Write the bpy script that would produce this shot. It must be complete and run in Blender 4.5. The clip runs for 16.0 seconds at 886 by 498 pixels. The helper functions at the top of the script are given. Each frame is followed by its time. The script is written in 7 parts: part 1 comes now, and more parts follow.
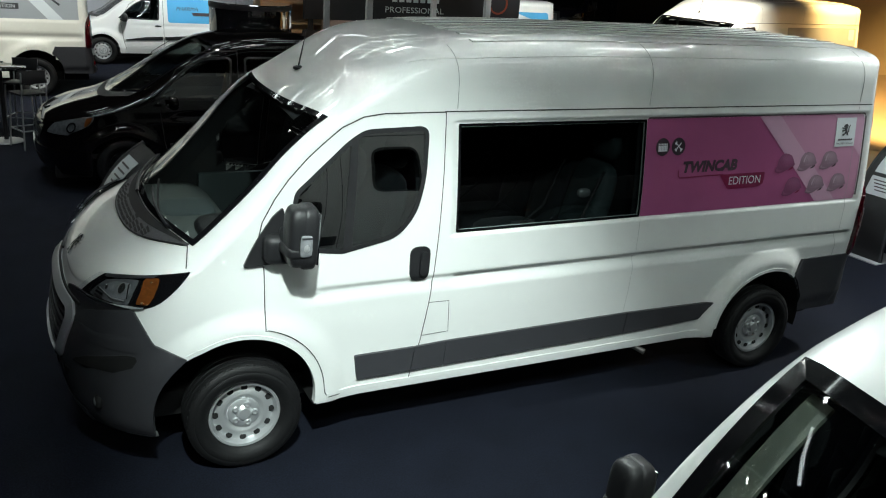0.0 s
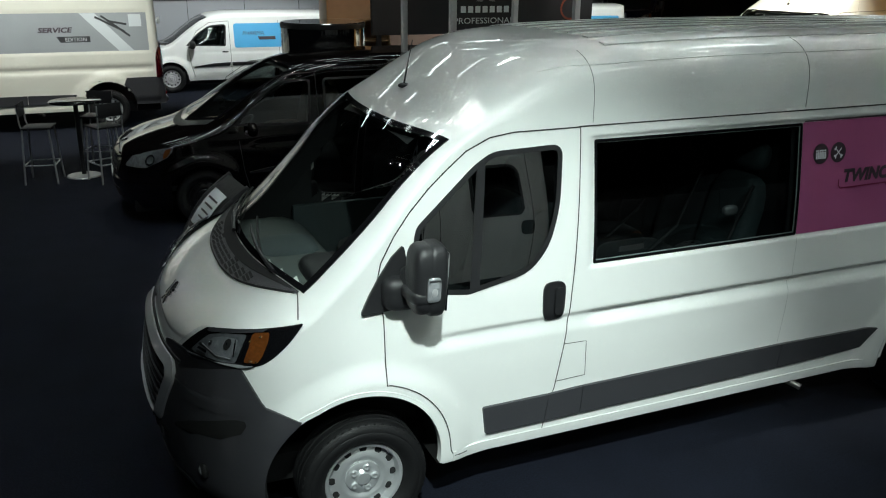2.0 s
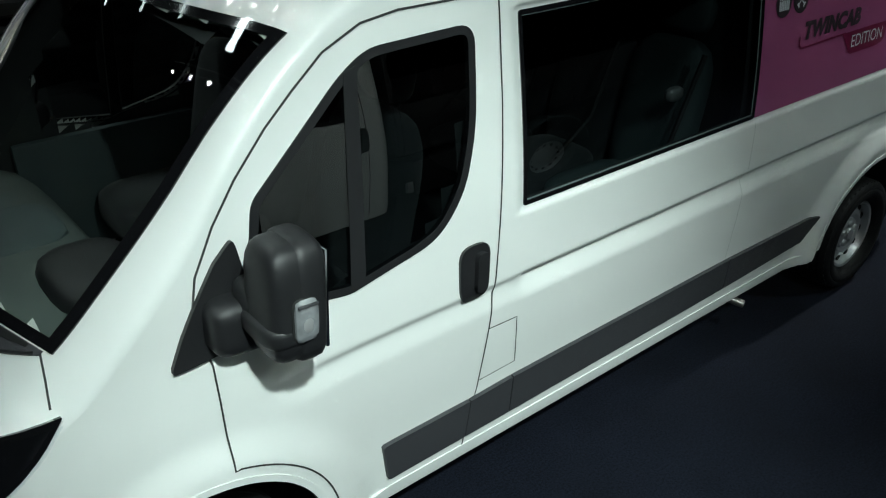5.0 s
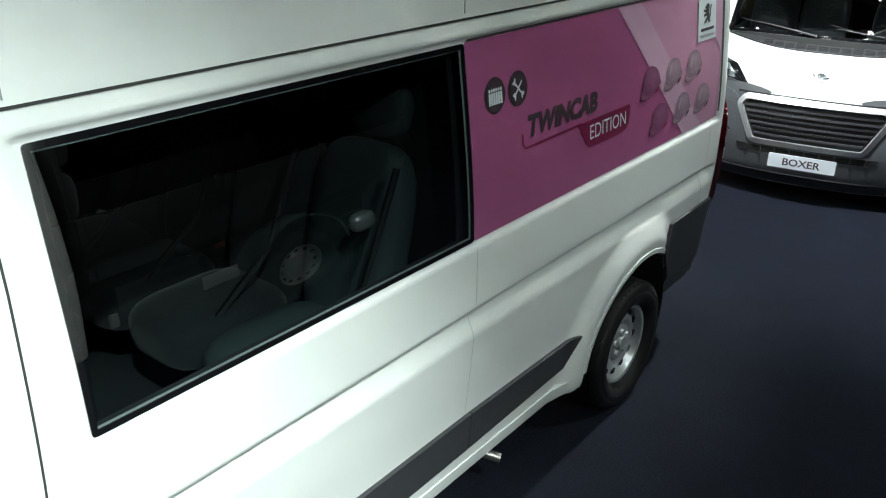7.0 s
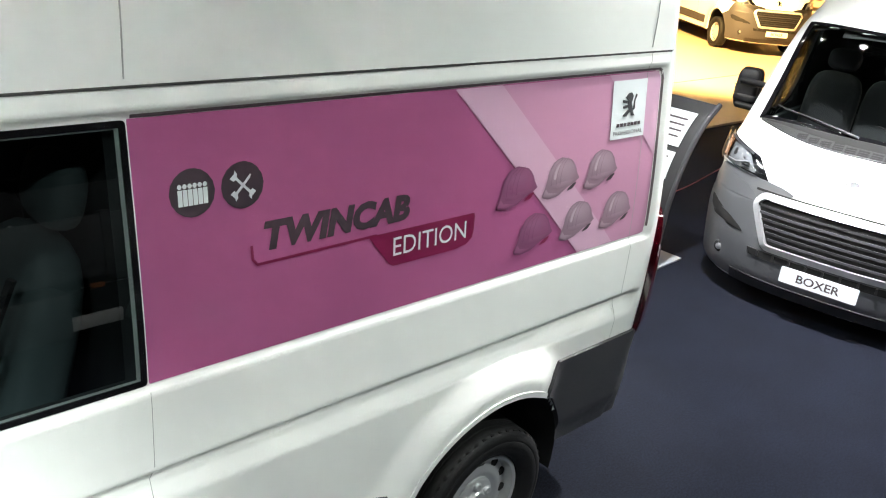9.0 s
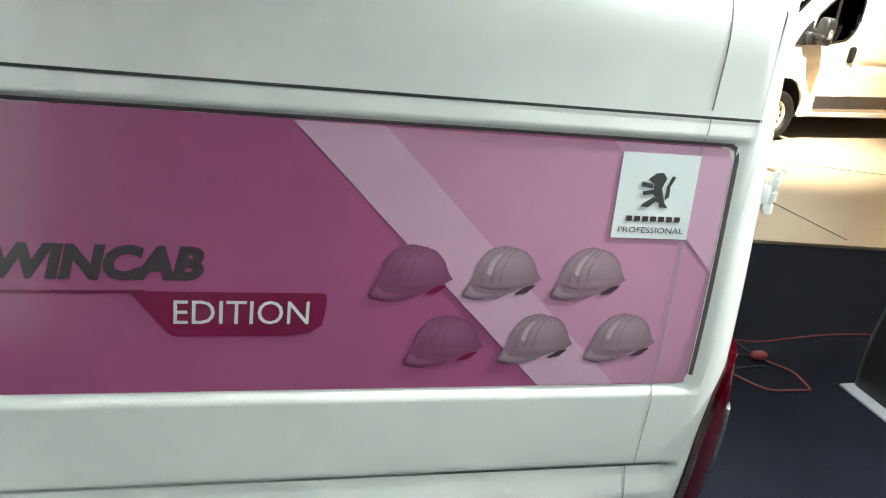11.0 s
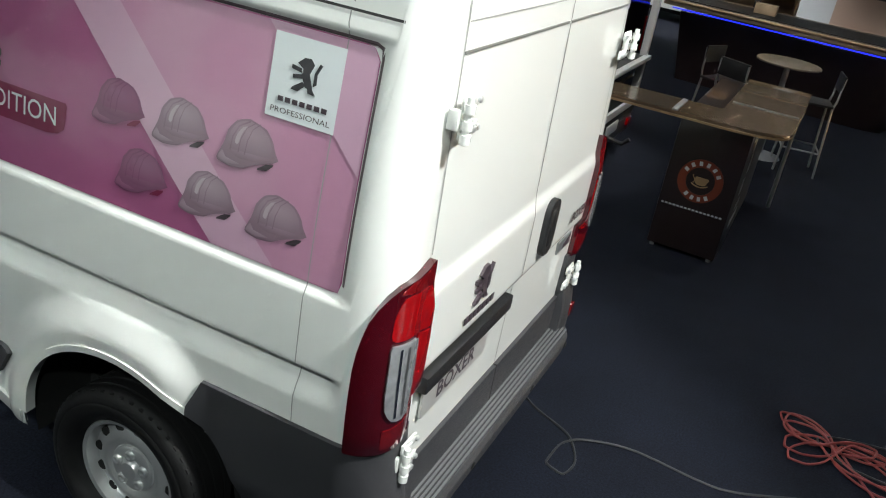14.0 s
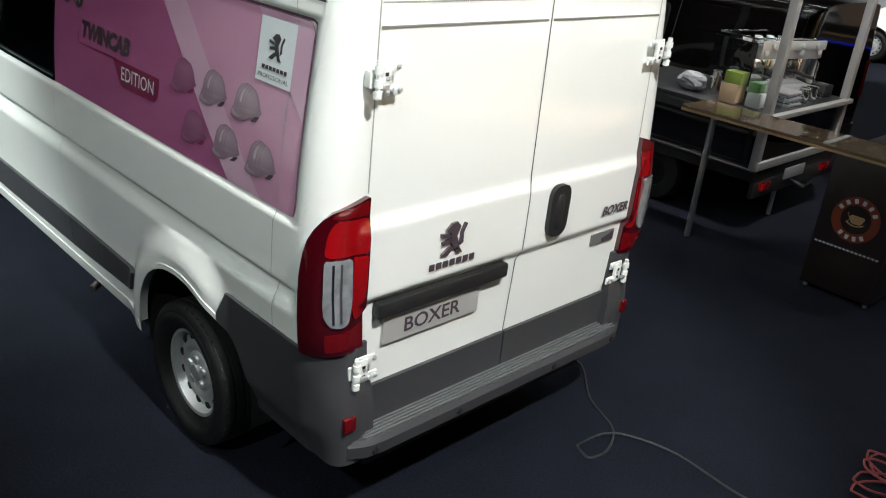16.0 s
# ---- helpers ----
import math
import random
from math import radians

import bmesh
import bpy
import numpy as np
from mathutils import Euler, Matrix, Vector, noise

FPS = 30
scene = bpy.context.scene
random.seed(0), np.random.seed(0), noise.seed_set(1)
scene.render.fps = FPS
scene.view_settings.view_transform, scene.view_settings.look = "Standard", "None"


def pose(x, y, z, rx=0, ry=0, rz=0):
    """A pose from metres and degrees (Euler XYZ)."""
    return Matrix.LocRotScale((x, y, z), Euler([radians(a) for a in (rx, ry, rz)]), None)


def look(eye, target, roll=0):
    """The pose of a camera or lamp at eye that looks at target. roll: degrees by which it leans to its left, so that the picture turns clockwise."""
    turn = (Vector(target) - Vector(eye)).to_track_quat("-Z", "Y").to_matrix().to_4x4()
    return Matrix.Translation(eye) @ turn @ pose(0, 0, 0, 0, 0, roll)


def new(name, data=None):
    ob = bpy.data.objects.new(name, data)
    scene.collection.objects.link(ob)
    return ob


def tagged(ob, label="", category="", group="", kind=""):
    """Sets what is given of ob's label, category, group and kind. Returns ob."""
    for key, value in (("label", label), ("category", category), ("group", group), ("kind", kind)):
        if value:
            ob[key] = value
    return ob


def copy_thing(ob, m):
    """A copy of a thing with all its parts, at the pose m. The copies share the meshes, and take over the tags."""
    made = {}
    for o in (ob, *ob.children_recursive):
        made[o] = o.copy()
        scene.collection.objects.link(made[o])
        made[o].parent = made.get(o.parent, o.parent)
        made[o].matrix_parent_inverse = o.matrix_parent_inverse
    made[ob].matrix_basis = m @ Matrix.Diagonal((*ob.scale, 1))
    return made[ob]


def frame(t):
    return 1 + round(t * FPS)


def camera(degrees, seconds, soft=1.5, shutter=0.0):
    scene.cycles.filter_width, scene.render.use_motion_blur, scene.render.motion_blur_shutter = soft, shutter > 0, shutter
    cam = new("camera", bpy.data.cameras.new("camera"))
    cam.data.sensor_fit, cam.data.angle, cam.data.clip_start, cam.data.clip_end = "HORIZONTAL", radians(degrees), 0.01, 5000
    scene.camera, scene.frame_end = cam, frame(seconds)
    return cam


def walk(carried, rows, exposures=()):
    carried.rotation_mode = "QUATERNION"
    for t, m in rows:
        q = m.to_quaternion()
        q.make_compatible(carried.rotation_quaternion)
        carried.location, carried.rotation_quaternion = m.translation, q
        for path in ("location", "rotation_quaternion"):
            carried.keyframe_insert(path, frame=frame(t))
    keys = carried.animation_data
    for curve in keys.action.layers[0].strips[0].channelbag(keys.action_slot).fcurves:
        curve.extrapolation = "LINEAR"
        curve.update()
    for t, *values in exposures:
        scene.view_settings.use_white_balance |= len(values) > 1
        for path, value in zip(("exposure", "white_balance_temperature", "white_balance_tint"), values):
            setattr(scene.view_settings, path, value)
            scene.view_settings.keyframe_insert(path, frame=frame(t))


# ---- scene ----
cam = camera(55.91, 16.0, soft=1.1)
PATH = [
    (0, (-0.976, -4.174, 2.953), (-0.115, -2.495, 2.288), 4.2),
    (0.5, (-0.98, -4.088, 2.919), (-0.214, -2.364, 2.255), 0.9),
    (1, (-1.01, -3.945, 2.875), (-0.278, -2.201, 2.225), -1.3),
    (1.5, (-1.069, -3.73, 2.859), (-0.314, -1.995, 2.21), -0.9),
    (2, (-1.064, -3.462, 2.863), (-0.333, -1.715, 2.218), 0.5),
    (2.5, (-1.083, -3.129, 2.82), (-0.359, -1.398, 2.126), 1.6),
    (3, (-1.08, -2.791, 2.789), (-0.337, -1.092, 2.039), 1.7),
    (3.2, (-1.069, -2.666, 2.766), (-0.335, -0.977, 1.985), 1.4),
    (5.3, (-0.4, -1.645, 2.542), (0.793, -0.351, 1.592), -0.4),
    (5.5, (-0.272, -1.579, 2.5), (0.98, -0.328, 1.569), -0.7),
    (6, (0.016, -1.468, 2.492), (1.393, -0.319, 1.607), -0.7),
    (6.5, (0.287, -1.403, 2.499), (1.738, -0.318, 1.652), 1.3),
    (7, (0.589, -1.423, 2.509), (2.022, -0.3, 1.682), 1.0),
    (7.5, (0.903, -1.487, 2.507), (2.369, -0.393, 1.699), 2.0),
    (8, (1.228, -1.55, 2.526), (2.733, -0.491, 1.742), 3.4),
    (8.5, (1.569, -1.615, 2.541), (2.992, -0.44, 1.77), 4.9),
    (9, (1.947, -1.635, 2.541), (3.248, -0.326, 1.772), 6.3),
    (9.2, (2.12, -1.647, 2.559), (3.375, -0.296, 1.782), 6.6),
    (11.3, (3.767, -1.629, 2.492), (4.147, 0.171, 1.706), 8.7),
    (11.5, (3.909, -1.623, 2.474), (4.199, 0.192, 1.684), 9.1),
    (12, (4.28, -1.599, 2.479), (4.389, 0.225, 1.666), 9.7),
    (12.5, (4.662, -1.628, 2.472), (4.573, 0.192, 1.648), 9.7),
    (13, (5.026, -1.628, 2.456), (4.706, 0.156, 1.609), 9.6),
    (13.5, (5.377, -1.606, 2.461), (4.924, 0.148, 1.613), 11.0),
    (14, (5.772, -1.615, 2.461), (5.088, 0.062, 1.613), 10.0),
    (14.5, (6.105, -1.567, 2.445), (5.201, 0.001, 1.593), 8.6),
    (15, (6.426, -1.513, 2.451), (5.421, 0.002, 1.618), 8.3),
    (15.5, (6.738, -1.479, 2.457), (5.588, -0.062, 1.638), 6.9),
    (16, (7.014, -1.44, 2.455), (5.735, -0.124, 1.659), 6.1),
]
walk(cam, [(t, look(eye, target, roll)) for t, eye, target, roll in PATH],
     [(0.0, -0.95, 6150, 3), (1.0, -1.0, 6150, 2), (3.0, -1.25, 6100, 1), (5.5, -1.4, 6000, -2), (6.5, -0.95, 6050, 0), (7.0, -0.42, 6150, 2), (7.5, 0.0, 6250, 4), (8.5, 0.58, 6450, 9), (9.0, 0.53, 6450, 10), (11.5, -0.05, 6300, 2), (12.0, -0.15, 6300, 2), (13.0, -0.12, 6350, 4), (14.0, -0.2, 6350, 6), (15.0, -0.5, 6350, 7), (16.0, -0.52, 6350, 7)])

# ---- world and lamps ----
world = bpy.data.worlds.new("hall_air")
scene.world = world
world.use_nodes = True
world.node_tree.nodes["Background"].inputs[0].default_value = (0.55, 0.65, 0.8, 1)
world.node_tree.nodes["Background"].inputs[1].default_value = 0.012
scene.view_settings.exposure = 0.0


def spot(eye, target, watts, colour=(1, 0.98, 0.94), degrees=50, radius=0.12, blend=0.6):
    data = bpy.data.lights.new("stand_spotlight", "SPOT")
    data.energy, data.color, data.spot_size, data.spot_blend, data.shadow_soft_size = watts, colour, radians(degrees), blend, radius
    ob = new("stand_spotlight", data)
    ob.matrix_world = look(eye, target)
    return ob


def fill_lamp(x, y, z, sx, sy, watts, colour=(1, 1, 1)):
    data = bpy.data.lights.new("ceiling_lamp", "AREA")
    data.shape, data.size, data.size_y, data.energy, data.color = "RECTANGLE", sx, sy, watts, colour
    ob = new("ceiling_lamp", data)
    ob.location = (x, y, z)
    return ob


GREEN_WHITE = (0.93, 1.0, 0.95)
# key spotlights over the aisle in front of the van
spot((-1.0, -4.6, 6.6), (1.05, 0.0, 0.10), 7600, GREEN_WHITE, 30, 0.10, 1.0)
spot((-0.2, -6.2, 6.6), (1.2, 0.1, 0.5), 1100, GREEN_WHITE, 38, 0.10, 1.0)
spot((7.4, -5.2, 6.6), (5.0, 0.2, 1.30), 1150, GREEN_WHITE, 34, 0.12, 1.0)
# from over the van's roof on the truck across the aisle
spot((2.6, 3.4, 6.6), (1.6, -2.85, 1.35), 3300, GREEN_WHITE, 32, 0.12, 0.9)
spot((4.9, 3.8, 6.6), (4.1, -2.85, 0.75), 1500, GREEN_WHITE, 22, 0.12, 0.9)
# the tail, the van behind it, the floor between
spot((8.8, -0.2, 6.6), (5.1, 1.15, 1.3), 3700, (1, 0.99, 0.95), 32, 0.12)
spot((5.6, 1.0, 6.6), (7.8, -0.8, 0.4), 5600, (0.98, 0.98, 1.0), 54, 0.12, 1.0)
# the cafe and the cars beyond
spot((5.6, 4.2, 6.6), (3.5, 5.85, 1.1), 2300, (1, 0.95, 0.88), 28, 0.15)
spot((5.2, 7.0, 6.6), (5.4, 9.0, 1.0), 260, (1, 0.95, 0.88), 60, 0.15)
spot((9.0, 11.5, 6.6), (9.6, 16.2, 0.8), 4600, (1, 0.98, 0.93), 55, 0.15)
spot((-2.0, 9.6, 6.6), (-2.4, 13.2, 1.2), 3900, (1, 0.96, 0.88), 60, 0.15)
spot((2.5, 13.4, 6.6), (2.2, 17.4, 1.0), 4300, (1, 0.98, 0.95), 60, 0.15)
spot((2.6, 16.2, 6.6), (2.0, 20.4, 1.5), 1500, (1, 0.98, 0.95), 70, 0.15)
spot((0.6, 9.8, 6.6), (0.3, 7.1, 1.1), 420, (1, 0.96, 0.9), 40, 0.12)
spot((4.2, 11.0, 6.6), (4.3, 14.0, 1.8), 500, (1.0, 0.6, 0.3), 30, 0.12)
spot((-2.2, 3.2, 6.6), (-1.0, 7.2, 0.6), 420, (0.95, 0.97, 1.0), 36, 0.1, 1.0)
spot((7.4, 6.6, 6.6), (7.6, 4.6, 0.0), 700, (0.97, 0.98, 1.0), 56, 0.12, 1.0)
# orange light on the neighbouring stage
spot((13.0, 7.0, 6.6), (19.0, 8.0, 0.2), 26000, (1.0, 0.60, 0.20), 80, 0.2)
spot((9.6, 5.4, 6.6), (10.0, 8.6, 0.5), 17000, (1.0, 0.88, 0.70), 52, 0.2, 1.0)
# unseen broad lamps, added overhead to lift the dark hall
for px, py, pw in ((1.2, -2.5, 60), (4.6, -2.5, 35), (7.0, 3.0, 35), (-1.5, 6.2, 160), (2.2, 7.5, 120)):
    fill_lamp(px, py, 7.4, 1.6, 0.5, pw, (0.95, 1.0, 0.98))

# ---- materials ----
def mat(name, colour, rough=0.5, metal=0.0, coat=0.0, vary=0.0, scale=8.0, bump=0.0, bump_scale=200.0, rough_vary=0.0, emit=0.0, sheen=0.0, coat_rough=0.03, spec=0.5):
    m = bpy.data.materials.new(name)
    m.use_nodes = True
    nt = m.node_tree
    b = nt.nodes["Principled BSDF"]
    b.inputs["Base Color"].default_value = (*colour, 1)
    b.inputs["Roughness"].default_value = rough
    b.inputs["Metallic"].default_value = metal
    b.inputs["Coat Weight"].default_value = coat
    b.inputs["Coat Roughness"].default_value = coat_rough
    b.inputs["Specular IOR Level"].default_value = spec
    b.inputs["Sheen Weight"].default_value = sheen
    if emit:
        b.inputs["Emission Color"].default_value = (*colour, 1)
        b.inputs["Emission Strength"].default_value = emit
    co = nt.nodes.new("ShaderNodeTexCoord")
    if vary or rough_vary:
        no = nt.nodes.new("ShaderNodeTexNoise")
        no.inputs["Scale"].default_value, no.inputs["Detail"].default_value = scale, 6
        nt.links.new(co.outputs["Object"], no.inputs["Vector"])
        if vary:
            mix = nt.nodes.new("ShaderNodeMix")
            mix.data_type = "RGBA"
            mix.inputs["A"].default_value = (*[c * (1 - vary) for c in colour], 1)
            mix.inputs["B"].default_value = (*[min(1, c * (1 + vary)) for c in colour], 1)
            nt.links.new(no.outputs["Fac"], mix.inputs["Factor"])
            nt.links.new(mix.outputs["Result"], b.inputs["Base Color"])
        if rough_vary:
            mr = nt.nodes.new("ShaderNodeMapRange")
            mr.inputs["To Min"].default_value, mr.inputs["To Max"].default_value = max(0, rough - rough_vary), rough + rough_vary
            nt.links.new(no.outputs["Fac"], mr.inputs["Value"])
            nt.links.new(mr.outputs["Result"], b.inputs["Roughness"])
    if bump:
        bn = nt.nodes.new("ShaderNodeTexNoise")
        bn.inputs["Scale"].default_value, bn.inputs["Detail"].default_value = bump_scale, 3
        bp = nt.nodes.new("ShaderNodeBump")
        bp.inputs["Strength"].default_value, bp.inputs["Distance"].default_value = bump, 0.004
        nt.links.new(co.outputs["Object"], bn.inputs["Vector"])
        nt.links.new(bn.outputs["Fac"], bp.inputs["Height"])
        nt.links.new(bp.outputs["Normal"], b.inputs["Normal"])
    return m


def glass_mat(name, tint, rough=0.0, ior=1.65):
    """Thin tinted pane: mirror-like gloss by Fresnel over a see-through tint."""
    m = bpy.data.materials.new(name)
    m.use_nodes = True
    nt = m.node_tree
    nt.nodes.remove(nt.nodes["Principled BSDF"])
    out = nt.nodes["Material Output"]
    tr, gl, lw, pw, ma, mx = (nt.nodes.new(k) for k in ("ShaderNodeBsdfTransparent", "ShaderNodeBsdfGlossy", "ShaderNodeLayerWeight", "ShaderNodeMath", "ShaderNodeMath", "ShaderNodeMixShader"))
    tr.inputs[0].default_value = (*tint, 1)
    gl.inputs["Roughness"].default_value = rough
    base = ((ior - 1) / (ior + 1)) ** 2
    lw.inputs["Blend"].default_value = 0.5
    pw.operation, ma.operation = "POWER", "MULTIPLY_ADD"
    pw.inputs[1].default_value = 5.0
    ma.inputs[1].default_value, ma.inputs[2].default_value = 1 - base, base
    nt.links.new(lw.outputs["Facing"], pw.inputs[0])
    nt.links.new(pw.outputs[0], ma.inputs[0])
    nt.links.new(ma.outputs[0], mx.inputs[0])
    nt.links.new(tr.outputs[0], mx.inputs[1])
    nt.links.new(gl.outputs[0], mx.inputs[2])
    nt.links.new(mx.outputs[0], out.inputs[0])
    return m


M_WHITE = mat("white_car_paint", (0.80, 0.81, 0.79), 0.32, 0, 1.0, vary=0.012, scale=3, bump=0.012, bump_scale=420)
M_CREAM = mat("cream_car_paint", (0.78, 0.76, 0.68), 0.32, 0, 1.0, vary=0.015, scale=3)
M_BLACKPAINT = mat("black_car_paint", (0.003, 0.0025, 0.0025), 0.06, 0, 0.22, spec=0.26)
M_BROWN = mat("brown_cabin_trim", (0.16, 0.125, 0.085), 0.75, vary=0.15, scale=12)
M_NAVY = mat("navy_car_paint", (0.012, 0.016, 0.05), 0.25, 0, 1.0)
M_PLASTIC = mat("grey_grained_plastic", (0.038, 0.038, 0.043), 0.55, vary=0.10, scale=14, bump=0.25, bump_scale=900, rough_vary=0.08)
M_DARKPL = mat("black_grained_plastic", (0.012, 0.012, 0.0135), 0.48, vary=0.12, scale=20, bump=0.2, bump_scale=900, rough_vary=0.06)
M_SILVERPL = mat("satin_silver_plastic", (0.22, 0.225, 0.235), 0.38, 0.5, vary=0.04, scale=10, rough_vary=0.05)
M_RUBBER = mat("tyre_rubber", (0.006, 0.006, 0.0065), 0.6, vary=0.25, scale=30, bump=0.3, bump_scale=300, spec=0.3)
M_STEEL = mat("silver_painted_steel", (0.56, 0.57, 0.58), 0.30, 0.6, 0.3, vary=0.03, scale=12)
M_ALLOY = mat("dark_alloy", (0.035, 0.035, 0.038), 0.3, 0.7, 0.3)
M_HOLE = mat("dark_hollow", (0.006, 0.006, 0.006), 0.8)
M_CHROME = mat("chrome", (0.72, 0.73, 0.75), 0.12, 1.0, rough_vary=0.03, scale=20)
M_ALU = mat("brushed_aluminium", (0.50, 0.50, 0.51), 0.35, 0.55, vary=0.05, scale=40, rough_vary=0.08)
M_PIPE = mat("dull_exhaust_steel", (0.20, 0.19, 0.18), 0.35, 0.8, vary=0.2, scale=30)
M_SEAM = mat("panel_gap", (0.03, 0.03, 0.03), 0.8)
M_LINING = mat("grey_cabin_lining", (0.032, 0.036, 0.038), 0.8, vary=0.15, scale=9, bump=0.2, bump_scale=500)
M_DASH = mat("grey_green_dashboard", (0.085, 0.105, 0.10), 0.6, vary=0.12, scale=12, bump=0.2, bump_scale=600)
M_FABRIC = mat("dark_seat_fabric", (0.026, 0.030, 0.034), 0.9, vary=0.25, scale=60, bump=0.3, bump_scale=600, sheen=0.2)
M_TRIM = mat("blue_grey_trim", (0.075, 0.10, 0.105), 0.7, vary=0.12, scale=10)
M_PILLAR = mat("grey_green_pillar_trim", (0.15, 0.17, 0.145), 0.75, vary=0.08, scale=10)
M_FRIT = mat("black_glass_border", (0.006, 0.006, 0.007), 0.08, 0, 0.6)
M_GLASS = glass_mat("tinted_window_glass", (0.10, 0.12, 0.12), ior=1.9)
M_CLEARGLASS = glass_mat("windscreen_glass", (0.76, 0.80, 0.77), ior=1.65)
M_DARKGLASS = glass_mat("privacy_window_glass", (0.21, 0.25, 0.25), ior=1.95)
M_LENS = glass_mat("clear_lamp_lens", (0.88, 0.9, 0.92))
M_AMBER = mat("amber_indicator", (0.42, 0.13, 0.03), 0.16, 0.6, 0.8, vary=0.55, scale=70, bump=0.6, bump_scale=110)
M_GOLD = mat("gold_reflector", (0.75, 0.42, 0.16), 0.15, 0.8, 0.5)
M_RED = mat("red_lamp_lens", (0.24, 0.002, 0.004), 0.06, 0, 0.8, vary=0.3, scale=18, bump=0.15, bump_scale=60)
M_MIDRED = mat("shaded_red_lamp_lens", (0.12, 0.002, 0.004), 0.06, 0, 0.9, vary=0.3, scale=24, bump=0.2, bump_scale=70)
M_DEEPRED = mat("dark_red_lamp_lens", (0.050, 0.001, 0.004), 0.06, 0, 1.0, vary=0.2, scale=30)
# mottled colour of both lamp materials imitates bright and dark reflections
M_REFLECTOR = mat("lamp_reflector", (0.30, 0.31, 0.33), 0.14, 0.6, 0.6, vary=0.7, scale=30, bump=0.8, bump_scale=46)
M_CLEARLAMP = mat("clear_lamp", (0.40, 0.41, 0.43), 0.14, 0.5, 1.0, vary=0.6, scale=24, bump=0.3, bump_scale=60)
M_SATIN = mat("satin_silver_trim", (0.55, 0.56, 0.57), 0.28, 0.35, 0.4, vary=0.03, scale=6)
M_LEDGE = mat("shaded_door_joint", (0.16, 0.16, 0.15), 0.6)
M_JOINT = mat("paint_joint", (0.30, 0.31, 0.30), 0.6)
# mauve grey that paints the shade on the panel's recess step
M_STEP_SHADE = mat("mauve_grey_step_shade", (0.13, 0.10, 0.11), 0.5, vary=0.1)
M_SILVERBUMPER = mat("silver_painted_bumper", (0.105, 0.108, 0.115), 0.36, 0.2, 0.5, vary=0.04, scale=8)
M_PINK = mat("magenta_print", (0.345, 0.090, 0.215), 0.28, 0, 0.6, vary=0.03, scale=2)
M_PINK2 = mat("pale_pink_print", (0.475, 0.238, 0.360), 0.28, 0, 0.6, vary=0.03, scale=2)
M_PINK3 = mat("light_mauve_print", (0.54, 0.335, 0.455), 0.28, 0, 0.6, vary=0.03, scale=2)
M_MAROON = mat("maroon_print", (0.19, 0.012, 0.06), 0.28, 0, 0.6)
M_INK = mat("charcoal_print", (0.055, 0.04, 0.05), 0.35, 0, 0.4)
M_LABEL = mat("white_print", (0.66, 0.70, 0.72), 0.35, 0, 0.3)
M_PLATE = mat("silver_plate", (0.52, 0.51, 0.50), 0.3, 0.35, vary=0.03, scale=15)
M_PLATEWHITE = mat("white_plate", (0.72, 0.76, 0.80), 0.35, 0, 0.3)


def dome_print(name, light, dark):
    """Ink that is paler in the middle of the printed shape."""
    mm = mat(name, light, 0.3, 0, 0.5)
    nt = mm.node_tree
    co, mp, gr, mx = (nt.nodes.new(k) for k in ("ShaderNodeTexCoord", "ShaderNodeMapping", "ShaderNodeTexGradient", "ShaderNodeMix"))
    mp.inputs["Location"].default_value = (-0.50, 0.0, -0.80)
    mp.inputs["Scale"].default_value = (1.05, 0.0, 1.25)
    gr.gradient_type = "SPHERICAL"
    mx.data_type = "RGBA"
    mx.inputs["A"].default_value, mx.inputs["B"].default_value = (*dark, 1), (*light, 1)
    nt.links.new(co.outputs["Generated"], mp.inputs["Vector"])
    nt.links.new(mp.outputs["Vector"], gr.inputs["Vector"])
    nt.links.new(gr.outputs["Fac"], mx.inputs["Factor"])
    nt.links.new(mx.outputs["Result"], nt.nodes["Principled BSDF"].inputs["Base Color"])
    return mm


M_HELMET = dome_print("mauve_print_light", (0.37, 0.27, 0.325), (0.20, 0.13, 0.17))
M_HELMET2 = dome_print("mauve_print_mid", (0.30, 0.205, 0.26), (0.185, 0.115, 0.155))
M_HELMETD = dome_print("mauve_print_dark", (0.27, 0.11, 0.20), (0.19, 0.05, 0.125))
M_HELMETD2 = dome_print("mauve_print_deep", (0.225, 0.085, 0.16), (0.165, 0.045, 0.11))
M_SHEEN = mat("pale_mauve_print", (0.44, 0.35, 0.40), 0.3, 0, 0.5)
M_GREYPRINT = mat("grey_print", (0.34, 0.36, 0.38), 0.35, 0, 0.4, vary=0.1, scale=2)
M_CYAN = mat("cyan_print", (0.10, 0.40, 0.70), 0.35, 0, 0.4, vary=0.05, scale=3)
M_CARPET = mat("dark_navy_carpet", (0.0062, 0.0076, 0.0135), 0.95, vary=0.45, scale=3.0, bump=0.7, bump_scale=260, sheen=0.0, spec=0.12)
nt_ = M_CARPET.node_tree  # fibre speckle on top of the worn patches
_co, _n, _mr, _mx = (nt_.nodes.new(k) for k in ("ShaderNodeTexCoord", "ShaderNodeTexNoise", "ShaderNodeMapRange", "ShaderNodeMix"))
_n.inputs["Scale"].default_value, _n.inputs["Detail"].default_value = 95, 4
_mr.inputs["From Min"].default_value, _mr.inputs["From Max"].default_value = 0.35, 0.65
_mr.inputs["To Min"].default_value, _mr.inputs["To Max"].default_value = 0.55, 1.5
_mx.data_type, _mx.blend_type = "RGBA", "MULTIPLY"
_mx.inputs["Factor"].default_value = 1.0
_base = nt_.nodes["Principled BSDF"].inputs["Base Color"].links[0].from_socket
nt_.links.new(_co.outputs["Object"], _n.inputs["Vector"])
